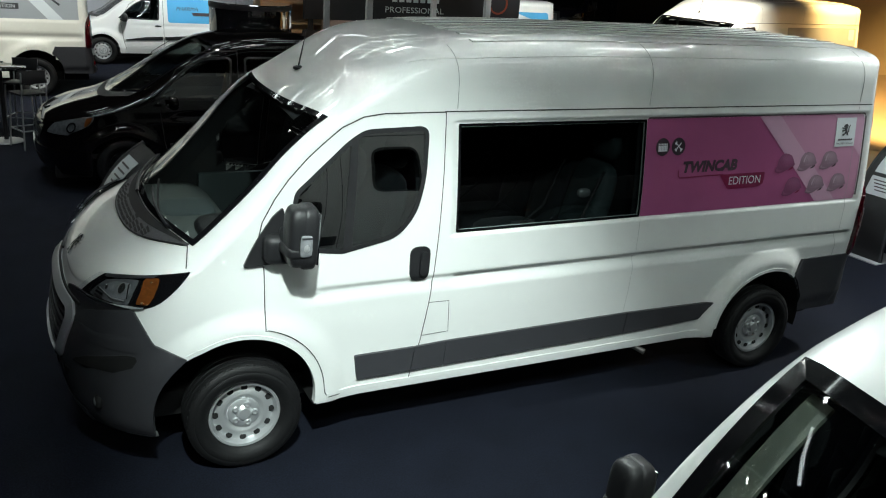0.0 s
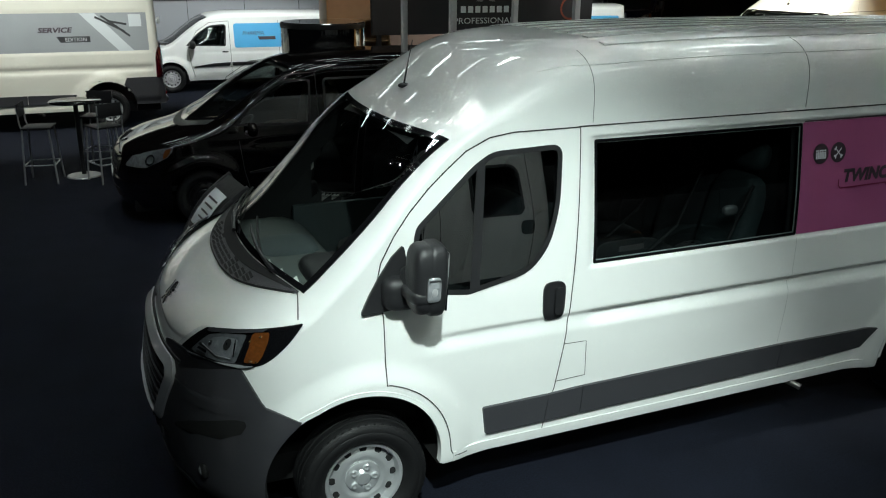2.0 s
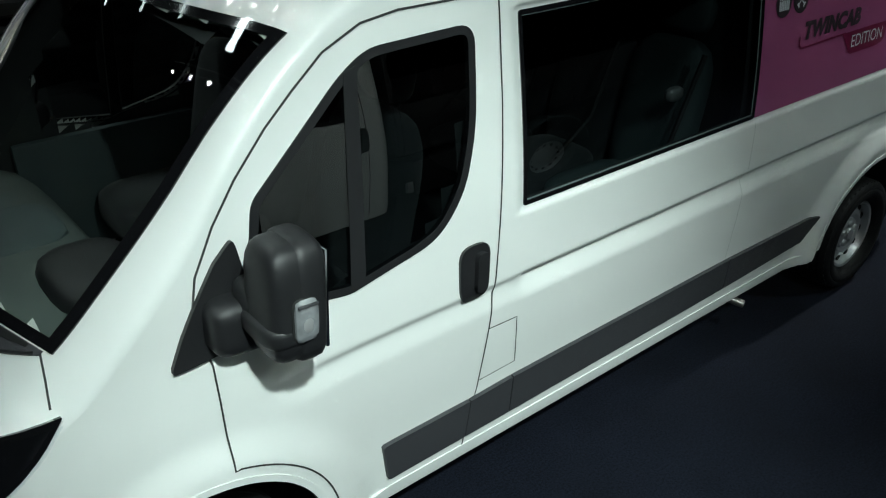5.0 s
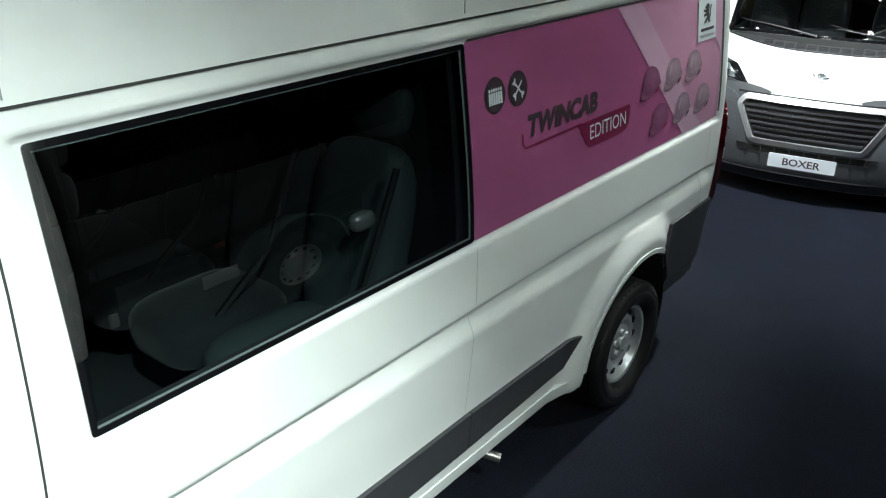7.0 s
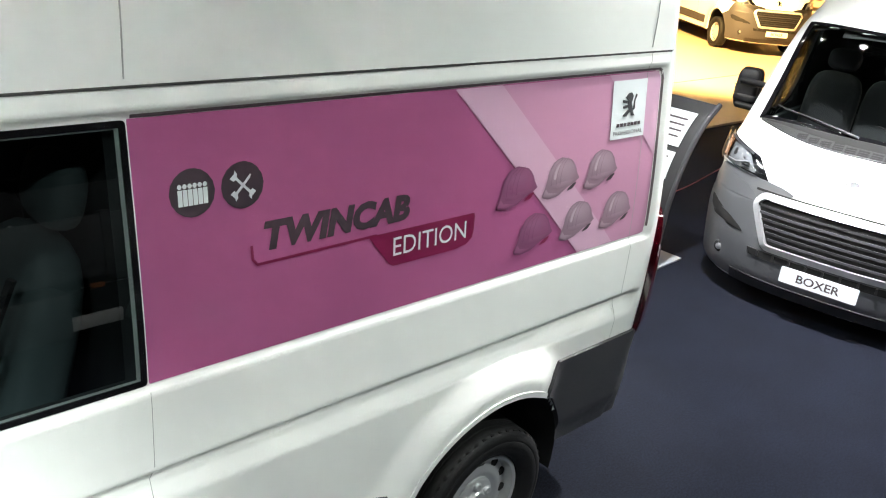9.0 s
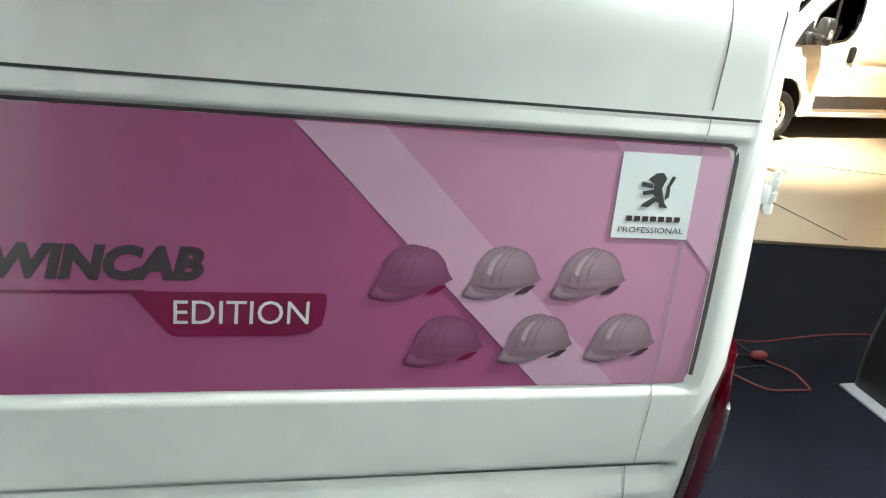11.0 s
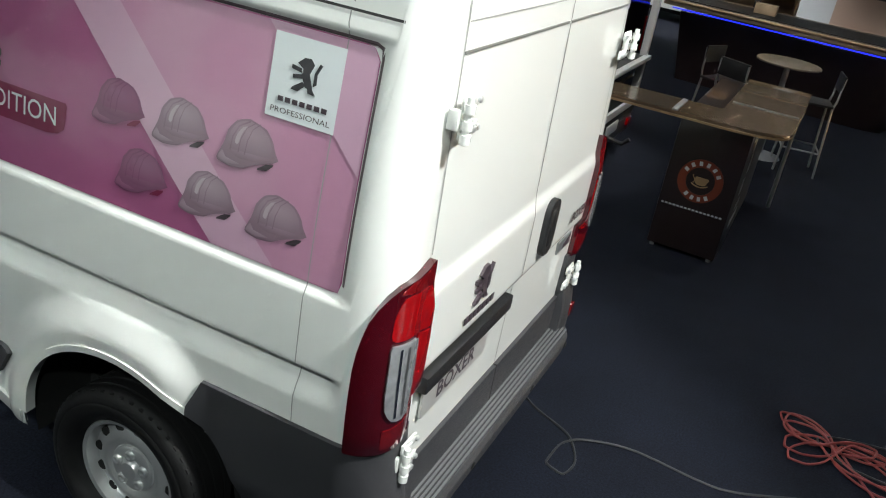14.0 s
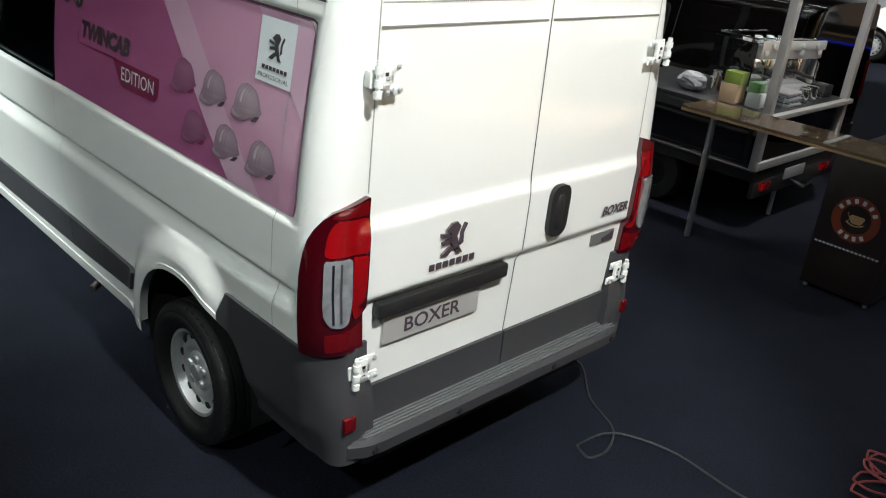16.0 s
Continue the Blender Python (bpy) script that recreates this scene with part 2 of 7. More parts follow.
nt_.links.new(_n.outputs["Fac"], _mr.inputs["Value"])
nt_.links.new(_base, _mx.inputs["A"])
nt_.links.new(_mr.outputs["Result"], _mx.inputs["B"])
nt_.links.new(_mx.outputs["Result"], nt_.nodes["Principled BSDF"].inputs["Base Color"])
M_STAGE = mat("beige_stage_floor", (0.52, 0.40, 0.28), 0.35, vary=0.12, scale=2.5, rough_vary=0.06)
M_WALL = mat("dark_hall_wall", (0.02, 0.02, 0.023), 0.8, vary=0.2, scale=1.2)
M_CEIL = mat("black_ceiling", (0.015, 0.015, 0.016), 0.9, vary=0.2, scale=1)
M_COUNTER = mat("dark_brown_counter", (0.020, 0.012, 0.012), 0.3, 0, 0.5, vary=0.15, scale=5)
M_TABLETOP = mat("brown_laminate", (0.17, 0.115, 0.075), 0.16, 0, 0.6, vary=0.25, scale=7)
M_EDGE = mat("pale_wood_edge", (0.42, 0.28, 0.15), 0.4, vary=0.15, scale=20)
M_REDCABLE = mat("red_cable", (0.25, 0.035, 0.035), 0.45, vary=0.1, scale=30)
M_BLACKCABLE = mat("black_cable", (0.02, 0.02, 0.022), 0.5)
M_LEDBLUE = mat("blue_led_strip", (0.02, 0.03, 0.9), 0.4, emit=1.8)
M_BULB = mat("lit_lamp_face", (1.0, 0.97, 0.9), 0.4, emit=130.0)
M_TUBE = mat("lit_tube", (0.95, 1.0, 0.97), 0.4, emit=13.0)
for _m in (M_LEDBLUE, M_BULB):  # small glowing faces: the lamps themselves light the hall
    _m.cycles.emission_sampling = "NONE"
M_ORANGEPRINT = mat("rust_print", (0.21, 0.042, 0.02), 0.4, vary=0.1)
M_TAN = mat("tan_laminate", (0.17, 0.13, 0.095), 0.35, 0, 0.3, vary=0.12, scale=6)
M_TAUPE = mat("taupe_stand_wall", (0.24, 0.165, 0.13), 0.7, vary=0.12, scale=0.7)
M_BEIGE = mat("beige_card", (0.42, 0.30, 0.20), 0.6, vary=0.1, scale=8)
M_BACKDROP = mat("warm_backdrop_wall", (0.62, 0.50, 0.33), 0.7, vary=0.06, scale=0.6)
M_GREYWALL = mat("grey_stand_wall", (0.30, 0.31, 0.33), 0.6, vary=0.06, scale=0.8)
M_COFFEE = mat("glossy_black_drum", (0.006, 0.006, 0.007), 0.08, 0, 0.8)

# ---- mesh tools ----
def mesh_of(name, verts, faces, material, smooth=True):
    me = bpy.data.meshes.new(name)
    me.from_pydata([tuple(v) for v in verts], [], faces)
    me.materials.append(material)
    if smooth:
        me.polygons.foreach_set("use_smooth", [True] * len(me.polygons))
    me.update()
    return me


def fix_normals(me):
    bm = bmesh.new()
    bm.from_mesh(me)
    bmesh.ops.recalc_face_normals(bm, faces=bm.faces)
    bm.to_mesh(me)
    bm.free()
    return me


def put(name, me, parent=None, label=""):
    ob = new(name, me)
    if parent is not None:
        ob.parent = parent
    return tagged(ob, label) if label else ob


def part(name, bm, material, parent, label="", smooth=True, sharp=40):
    me = bpy.data.meshes.new(name)
    bmesh.ops.recalc_face_normals(bm, faces=bm.faces)
    if smooth:
        for e in bm.edges:
            if len(e.link_faces) == 2 and e.calc_face_angle(0) > radians(sharp):
                e.smooth = False
        for f in bm.faces:
            f.smooth = True
    bm.to_mesh(me)
    bm.free()
    me.materials.append(material)
    return put(name, me, parent, label)


def box_bm(bm, lo, hi, bevel=0.0, m=None):
    r = bmesh.ops.create_cube(bm, size=1)
    vs = r["verts"]
    c, d = [(a + b) / 2 for a, b in zip(lo, hi)], [b - a for a, b in zip(lo, hi)]
    for v in vs:
        v.co = Vector([c[i] + v.co[i] * d[i] for i in range(3)])
    if bevel:
        es = list({e for v in vs for e in v.link_edges})
        r = bmesh.ops.bevel(bm, geom=es, offset=bevel, segments=2, affect="EDGES", profile=0.6)
        vs = list({v for f in r["faces"] for v in f.verts} | {v for v in vs if v.is_valid})
    if m is not None:
        bmesh.ops.transform(bm, matrix=m, verts=vs)
    return bm


def box(lo, hi, bevel=0.0, m=None):
    return box_bm(bmesh.new(), lo, hi, bevel, m)


def tube_bm(bm, pts, r, seg=8, closed=False):
    """A tube of radius r (a number, or one per point) along the points."""
    pts = [Vector(p) for p in pts]
    rings, n = [], len(pts)
    up = Vector((0.13, 0.21, 0.97))
    for i, p in enumerate(pts):
        a = pts[i - 1] if (i or closed) else p
        b = pts[(i + 1) % n] if (i < n - 1 or closed) else p
        t = (b - a).normalized()
        s = t.cross(up)
        s = s.normalized() if s.length > 1e-4 else t.cross(Vector((1, 0, 0))).normalized()
        w = s.cross(t)
        rr = float(r[i]) if isinstance(r, (list, tuple)) else r
        rings.append([bm.verts.new(p + rr * (math.cos(k / seg * math.tau) * s + math.sin(k / seg * math.tau) * w)) for k in range(seg)])
    for i in range(n if closed else n - 1):
        a, b = rings[i], rings[(i + 1) % n]
        for k in range(seg):
            bm.faces.new((a[k], a[(k + 1) % seg], b[(k + 1) % seg], b[k]))
    if not closed:
        bm.faces.new(rings[0])
        bm.faces.new(rings[-1][::-1])
    return bm


def tube(pts, r, seg=8, closed=False):
    return tube_bm(bmesh.new(), pts, r, seg, closed)


def lathe_bm(bm, profile, seg=48, axis="y", m=None, caps=True):
    """Turns (radius, along) points about an axis through the origin."""
    rings = []
    for r, a in profile:
        ring = []
        for k in range(seg):
            c, s = r * math.cos(k / seg * math.tau), r * math.sin(k / seg * math.tau)
            co = Vector((c, a, s)) if axis == "y" else Vector((c, s, a))
            ring.append(bm.verts.new(m @ co if m is not None else co))
        rings.append(ring)
    for a, b in zip(rings, rings[1:]):
        for k in range(seg):
            bm.faces.new((a[k], a[(k + 1) % seg], b[(k + 1) % seg], b[k]))
    for ring, r in ((rings[0], profile[0][0]), (rings[-1], profile[-1][0])):
        if caps and r > 1e-4:
            bm.faces.new(ring)
    return bm


def lathe(profile, seg=48, axis="y", m=None, caps=True):
    return lathe_bm(bmesh.new(), profile, seg, axis, m, caps)


def plate_bm(bm, pts, h, m=None):
    """A flat polygon in x, y with thickness h in z."""
    lo = [bm.verts.new((x, y, 0)) for x, y in pts]
    hi = [bm.verts.new((x, y, h)) for x, y in pts]
    n = len(pts)
    bm.faces.new(hi)
    bm.faces.new(lo[::-1])
    for i in range(n):
        bm.faces.new((lo[i], lo[(i + 1) % n], hi[(i + 1) % n], hi[i]))
    if m is not None:
        bmesh.ops.transform(bm, matrix=m, verts=lo + hi)
    return bm


def plate(pts, h, m=None):
    return plate_bm(bmesh.new(), pts, h, m)


def blob(centre, size, power=3.0, seg=28, m=None):
    """A rounded box: a superellipsoid."""
    bm = bmesh.new()
    r = bmesh.ops.create_uvsphere(bm, u_segments=seg, v_segments=seg // 2 + 4, radius=1)
    for v in r["verts"]:
        p = v.co
        k = sum(abs(c) ** power for c in p) ** (-1 / power)
        v.co = Vector([centre[i] + p[i] * k * size[i] / 2 for i in range(3)])
    if m is not None:
        bmesh.ops.transform(bm, matrix=m, verts=r["verts"])
    return bm


def curve(table):
    """A smooth monotone interpolation through (x, y) pairs."""
    xs, ys = np.array([p[0] for p in table], float), np.array([p[1] for p in table], float)
    h, d = np.diff(xs), np.diff(ys) / np.diff(xs)
    m = np.zeros(len(xs))
    m[0], m[-1] = d[0], d[-1]
    for i in range(1, len(xs) - 1):
        m[i] = 0 if d[i - 1] * d[i] <= 0 else 2 * d[i - 1] * d[i] / (d[i - 1] + d[i])

    def exact(x):
        i = min(int(np.searchsorted(xs, x, "right")) - 1, len(h) - 1)
        t = (x - xs[i]) / h[i]
        return float((2 * t**3 - 3 * t**2 + 1) * ys[i] + (t**3 - 2 * t**2 + t) * h[i] * m[i] + (3 * t**2 - 2 * t**3) * ys[i + 1] + (t**3 - t**2) * h[i] * m[i + 1])

    # a fine table makes the many look-ups quick
    count = 600
    low, high = float(xs[0]), float(xs[-1])
    fine = [exact(low + (high - low) * k / count) for k in range(count + 1)]
    rate = count / (high - low)

    def at(x):
        q = (x - low) * rate
        if q <= 0:
            return fine[0]
        if q >= count:
            return fine[count]
        k = int(q)
        return fine[k] + (fine[k + 1] - fine[k]) * (q - k)

    return at


def round_poly(pts, radii, seg=6):
    """A polygon whose corners are rounded."""
    out, n = [], len(pts)
    if not isinstance(radii, (list, tuple)):
        radii = [radii] * n
    for i in range(n):
        p, a, b = (np.array(q, float) for q in (pts[i], pts[i - 1], pts[(i + 1) % n]))
        r = min(radii[i], 0.45 * np.linalg.norm(a - p), 0.45 * np.linalg.norm(b - p))
        if r < 1e-4:
            out.append(tuple(p))
            continue
        s, e = p + r * (a - p) / np.linalg.norm(a - p), p + r * (b - p) / np.linalg.norm(b - p)
        for k in range(seg + 1):
            t = k / seg
            out.append(tuple((1 - t) ** 2 * s + 2 * t * (1 - t) * p + t * t * e))
    return out


def resample(poly, step):
    out, n = [], len(poly)
    for i in range(n):
        a, b = np.array(poly[i]), np.array(poly[(i + 1) % n])
        k = max(1, int(np.linalg.norm(b - a) / step))
        out += [tuple(a + (b - a) * j / k) for j in range(k)]
    return out


def inset(poly, d):
    """The polygon moved inwards by d."""
    n = len(poly)
    area = sum(poly[i][0] * poly[(i + 1) % n][1] - poly[(i + 1) % n][0] * poly[i][1] for i in range(n))
    s, out = (1 if area > 0 else -1), []
    for i in range(n):
        a, p, b = np.array(poly[i - 1]), np.array(poly[i]), np.array(poly[(i + 1) % n])
        t = (b - a) / (np.linalg.norm(b - a) + 1e-9)
        out.append((p[0] - s * t[1] * d, p[1] + s * t[0] * d))
    return out


def inside(poly, x, y):
    c, n = False, len(poly)
    for i in range(n):
        (x1, y1), (x2, y2) = poly[i - 1], poly[i]
        if (y1 > y) != (y2 > y) and x < (x2 - x1) * (y - y1) / (y2 - y1) + x1:
            c = not c
    return c


def row_grid(poly, nr, nc):
    """Rows of points that fill a polygon which each level line crosses twice."""
    ys = [p[1] for p in poly]
    lo, hi, rows = min(ys), max(ys), []
    for i in range(nr + 1):
        t = 0.5 - 0.5 * math.cos(math.pi * (0.5 * i / nr + 0.5 * (0.5 - 0.5 * math.cos(math.pi * i / nr))))
        y = lo + (hi - lo) * min(max(t, 0.0008), 0.9992)
        cut = []
        for k in range(len(poly)):
            (x1, y1), (x2, y2) = poly[k - 1], poly[k]
            if (y1 > y) != (y2 > y):
                cut.append((x2 - x1) * (y - y1) / (y2 - y1) + x1)
        a, b = (min(cut), max(cut)) if cut else rows[-1][0][:1] * 2
        rows.append([(a + (b - a) * j / nc, y) for j in range(nc + 1)])
    return rows


def sheet(at, rows, off, thick):
    """A bmesh of a thin shell: rows of surface coordinates, set at off above the surface, thick deep."""
    bm = bmesh.new()
    top = [[bm.verts.new(at(a, b, off)) for a, b in row] for row in rows]
    low = [[bm.verts.new(at(a, b, off - thick)) for a, b in row] for row in rows] if thick else None
    nr, nc = len(rows), len(rows[0])
    for i in range(nr - 1):
        for j in range(nc - 1):
            bm.faces.new((top[i][j], top[i][j + 1], top[i + 1][j + 1], top[i + 1][j]))
    if thick:
        edge = [(0, j) for j in range(nc)] + [(i, nc - 1) for i in range(1, nr)] + [(nr - 1, j) for j in range(nc - 2, -1, -1)] + [(i, 0) for i in range(nr - 2, 0, -1)]
        for (a, b), (c, d) in zip(edge, edge[1:] + edge[:1]):
            bm.faces.new((top[a][b], low[a][b], low[c][d], top[c][d]))
    return bm


def ring(at, outer, inner, off, thick, off_in=None):
    """A bmesh of a frame between two outlines with as many points each."""
    bm, n = bmesh.new(), len(outer)
    off_in = off if off_in is None else off_in
    o1 = [bm.verts.new(at(a, b, off)) for a, b in outer]
    i1 = [bm.verts.new(at(a, b, off_in)) for a, b in inner]
    o0 = [bm.verts.new(at(a, b, off - thick)) for a, b in outer]
    i0 = [bm.verts.new(at(a, b, off_in - thick)) for a, b in inner]
    for k in range(n):
        j = (k + 1) % n
        for q in ((o1[k], o1[j], i1[j], i1[k]), (o0[k], o0[j], o1[j], o1[k]), (i1[k], i1[j], i0[j], i0[k])):
            bm.faces.new(q)
    return bm


def ribbon(at, pts, width, off):
    """A narrow strip along a line on the surface."""
    bm, last = bmesh.new(), None
    pts = [np.array(p, float) for p in pts]
    for i, p in enumerate(pts):
        t = pts[min(i + 1, len(pts) - 1)] - pts[max(i - 1, 0)]
        t = t / (np.linalg.norm(t) + 1e-9)
        nrm = np.array((-t[1], t[0])) * width / 2
        pair = [bm.verts.new(at(*(p + nrm), off)), bm.verts.new(at(*(p - nrm), off))]
        if last:
            bm.faces.new((last[0], last[1], pair[1], pair[0]))
        last = pair
    return bm


def line(pts, step=0.03):
    out = []
    for a, b in zip(pts, pts[1:]):
        a, b = np.array(a, float), np.array(b, float)
        k = max(1, int(np.linalg.norm(b - a) / step))
        out += [tuple(a + (b - a) * j / k) for j in range(k)]
    return out + [tuple(pts[-1])]


def arc(cx, cy, r, a0, a1, n=24):
    return [(cx + r * math.cos(radians(a0 + (a1 - a0) * i / n)), cy + r * math.sin(radians(a0 + (a1 - a0) * i / n))) for i in range(n + 1)]


LETTERS = {}


def letters(text, size, shear=0.0, bold=0.0, width=None, spacing=1.0):
    """The built-in font as flat outlines: points in x, y, and faces; width: the whole width that the words take."""
    key = (text, size, shear, bold, width, spacing)
    if key in LETTERS:
        return LETTERS[key]
    data = bpy.data.curves.new("words", "FONT")
    data.body, data.size, data.shear, data.offset, data.resolution_u, data.space_character = text, size, shear, bold, 3, spacing
    ob = bpy.data.objects.new("words", data)
    scene.collection.objects.link(ob)
    bpy.context.view_layer.update()
    me = bpy.data.meshes.new_from_object(ob.evaluated_get(bpy.context.evaluated_depsgraph_get()))
    vs, fs = [tuple(v.co)[:2] for v in me.vertices], [tuple(p.vertices) for p in me.polygons]
    bpy.data.objects.remove(ob)
    bpy.data.meshes.remove(me)
    x0, x1 = min(v[0] for v in vs), max(v[0] for v in vs)
    k = width / (x1 - x0) if width else 1
    LETTERS[key] = [((x - x0) * k, y) for x, y in vs], fs
    return LETTERS[key]


# set all words while the scene is still small
for args in (("BOXER", 0.083, 0.0, 0.0015, 0.29), ("BOXER", 0.086, 0.0, 0.0015, 0.30), ("BOXER", 0.062, 0.2, 0.002, 0.20), ("PROFESSIONAL", 0.021, 0.0, 0.0, 0.183), ("TWINCAB", 0.100, 0.2, 0.0055, 0.500), ("EDITION", 0.083, 0.0, 0.0, 0.303), ("SERVICE", 0.115, 0.2, 0.004, 0.55), ("EDITION", 0.09, 0.0, 0.0, 0.34), ("PHARMA", 0.12, 0.2, 0.0, 0.5), ("PROFESSIONAL", 0.17, 0.0, 0.0, 1.38), ("Der", 0.42, 0.0, 0.0, 0.62)):
    letters(*args)


def words(name, text, at, x, z, size, off, material, parent, flip=False, label="", **more):
    """Words laid on a surface; at(a, b, off) gives its points."""
    vs, fs = letters(text, size, **more)
    s = -1 if flip else 1
    me = mesh_of(name, [at(x + s * a, z + b, off) for a, b in vs], fs, material, False)
    return put(name, me, parent, label)


def flat(m):
    """A surface function for a plane: a, b along x and y of the pose m, off along its z."""
    return lambda a, b, off: m @ Vector((a, b, off))

# ---- vehicles ----
class Hull:
    """A vehicle's outer skin: a plan outline that changes with height, under a roof, bonnet and windscreen line."""

    def __init__(self, hw, nose, rim, crown, power, x0, x1, rr, arc_len, base=0.30, front_base=0.26, wheels=(), arch=0.425, relief=None, p=2.6, rear_base=None):
        self.hw, self.nose, self.rim, self.crown, self.power = curve(hw), curve(nose), curve(rim), curve(crown), curve(power)
        self.x0, self.x1, self.rr, self.arc_len, self.p = x0, x1, rr, arc_len, p
        self.base, self.front_base, self.wheels, self.arch, self.relief = base, front_base, wheels, arch, relief
        self.u2 = x1 + rr * math.pi / 2
        self.rear_base = base if rear_base is None else rear_base
        self.back = 0.9
        self.u0, self.u3 = x0 - arc_len, self.u2 + self.back

    def plan(self, u, z):
        w = self.hw(z)
        if u < self.x0:
            th = min(math.pi / 2, (self.x0 - u) / self.arc_len * math.pi / 2)
            e = 2 / self.p
            x, v = self.x0 - (self.x0 - self.nose(z)) * math.sin(th) ** e, w * max(0.0, math.cos(th)) ** e
        elif u <= self.x1:
            x, v = u, w
        elif u < self.u2:
            a = (u - self.x1) / self.rr
            x, v = self.x1 + self.rr * math.sin(a), w - self.rr + self.rr * math.cos(a)
        else:
            x, v = self.x1 + self.rr, (w - self.rr) * (1 - (u - self.u2) / self.back)
        if self.relief:
            dx, dv = self.relief(u, x, v, z)
            x, v = x + dx, v + dv
        return x, v

    def at(self, side=1):
        def point(u, z, off):
            e = 0.004
            x, v = self.plan(u, z)
            xu, vu = self.plan(u + e, z)
            xd, vd = self.plan(u - e, z)
            xz, vz = self.plan(u, z + e)
            a, b = Vector((xu - xd, vu - vd, 0)), Vector((xz - x, vz - v, e))
            n = b.cross(a).normalized()
            if n.y < 0 and u < self.x1 and u > self.x0:
                n = -n
            if u <= self.x0 and n.x > 0.05:
                n = -n
            if u >= self.u2 and n.x < 0:
                n = -n
            return Vector((x + n.x * off, -side * (v + n.y * off), z + n.z * off))
        return point

    def rim_width(self, x):
        z = self.rim(x)
        if x >= self.x0:
            return self.hw(z)
        q = min(1.0, (self.x0 - x) / (self.x0 - self.nose(z)))
        return self.hw(z) * (1 - q**self.p) ** (1 / self.p)

    def top_z(self, x, v):
        w, n = max(self.rim_width(x), 1e-4), self.power(x)
        q = min(abs(v) / w, 1.0)
        return self.rim(x) + (self.crown(x) - self.rim(x)) * (1 - q**n) ** (1 / n)

    def top(self, x, v, off):
        e = 0.006
        zx = (self.top_z(x + e, v) - self.top_z(x - e, v)) / (2 * e)
        zv = (self.top_z(x, v + e) - self.top_z(x, v - e)) / (2 * e)
        n = Vector((-zx, -zv, 1)).normalized()
        return Vector((x, v, self.top_z(x, v))) + n * off

    def u_of(self, v=None, x=None, z=1.0):
        """The outline's coordinate for a half width or a length position on the front corner."""
        if v is not None:
            th = math.acos(min(1.0, (v / self.hw(z)) ** (self.p / 2)))
        else:
            if x >= self.x0:
                return x
            th = math.asin(min(1.0, ((self.x0 - x) / (self.x0 - self.nose(z))) ** (self.p / 2)))
        return self.x0 - th / (math.pi / 2) * self.arc_len

    def columns(self, step):
        us = [self.x0 - self.arc_len * (1 - i / 34) for i in range(34)]
        k = int((self.x1 - self.x0) / step)
        us += [self.x0 + (self.x1 - self.x0) * i / k for i in range(k)]
        us += [self.x1 + (self.u2 - self.x1) * i / 8 for i in range(8)]
        us += [self.u2 + self.back * i / 30 for i in range(31)]
        return us

    def shell(self, step, levels, holes, top_holes, inward=0.0, across=36):
        """Vertices and faces of the whole skin; holes: outlines in (u, z), side by side (side, outline); top_holes: in (x, v)."""
        us = self.columns(step)
        last_top = next(i for i, u in enumerate(us) if u >= self.u2 - 1e-6)
        rims = []
        for u in us:
            z = 1.4
            for _ in range(14):
                x, v = self.plan(u, z)
                z = 0.5 * z + 0.5 * (self.rim(x) if u < self.x1 else self.top_z(x, v))
            rims.append(z)
        verts, faces = [], []
        nl, nu = levels + 1, len(us)
        ids = {}
        for side in (1, -1):
            for i, u in enumerate(us):
                if side == -1 and i in (0, nu - 1):
                    for k in range(nl):
                        ids[side, i, k] = ids[1, i, k]
                    continue
                zb = self.base if u > self.x0 else self.base + (self.front_base - self.base) * min(1, (self.x0 - u) / 0.3)
                for k in range(nl):
                    z = zb + (rims[i] - zb) * k / levels
                    x, v = self.plan(u, z)
                    ids[side, i, k] = len(verts)
                    s = max(0.0, v - inward)
                    xi = max(x, self.nose(z) + inward) if u <= self.x1 else x - inward
                    verts.append((xi, -side * s, z))
        boxes = {s: [(o, min(p[0] for p in o), max(p[0] for p in o), min(p[1] for p in o), max(p[1] for p in o)) for q, o in holes if q == s] for s in (1, -1)}
        for side in (1, -1):
            for i in range(nu - 1):
                um = (us[i] + us[i + 1]) / 2
                for k in range(levels):
                    zm = (verts[ids[side, i, k]][2] + verts[ids[side, i + 1, k + 1]][2]) / 2
                    if um > 4.35 and zm < self.rear_base:
                        continue
                    if any((um - wx) ** 2 + (zm - wz) ** 2 < (self.arch + (0.10 if inward else 0.0)) ** 2 for wx, wz in self.wheels):
                        continue
                    if any(a < um < b and c < zm < d and inside(o, um, zm) for o, a, b, c, d in boxes[side]):
                        continue
                    q = (ids[side, i, k], ids[side, i + 1, k], ids[side, i + 1, k + 1], ids[side, i, k + 1])
                    faces.append(q if side == 1 else q[::-1])
        rows = []
        for i in range(last_top + 1):
            x, v = self.plan(us[i], rims[i])
            w, n = max(self.rim_width(x), 1e-4), self.power(x)
            a0 = math.acos(min(1.0, (min(v, w) / w) ** (n / 2))) if w > 1e-3 else 0
            row = []
            for j in range(across + 1):
                if j == 0 or j == across:
                    row.append(ids[1 if j == 0 else -1, i, levels])
                    continue
                t = j / across * 2 - 1
                a = math.pi / 2 - (math.pi / 2 - a0) * abs(t)
                vv = w * max(0, math.cos(a)) ** (2 / n) * (1 if t > 0 else -1)
                row.append(len(verts))
                verts.append((x, vv, max(rims[i] - 0.001, self.top_z(x, vv) - inward)))
            rows.append(row)
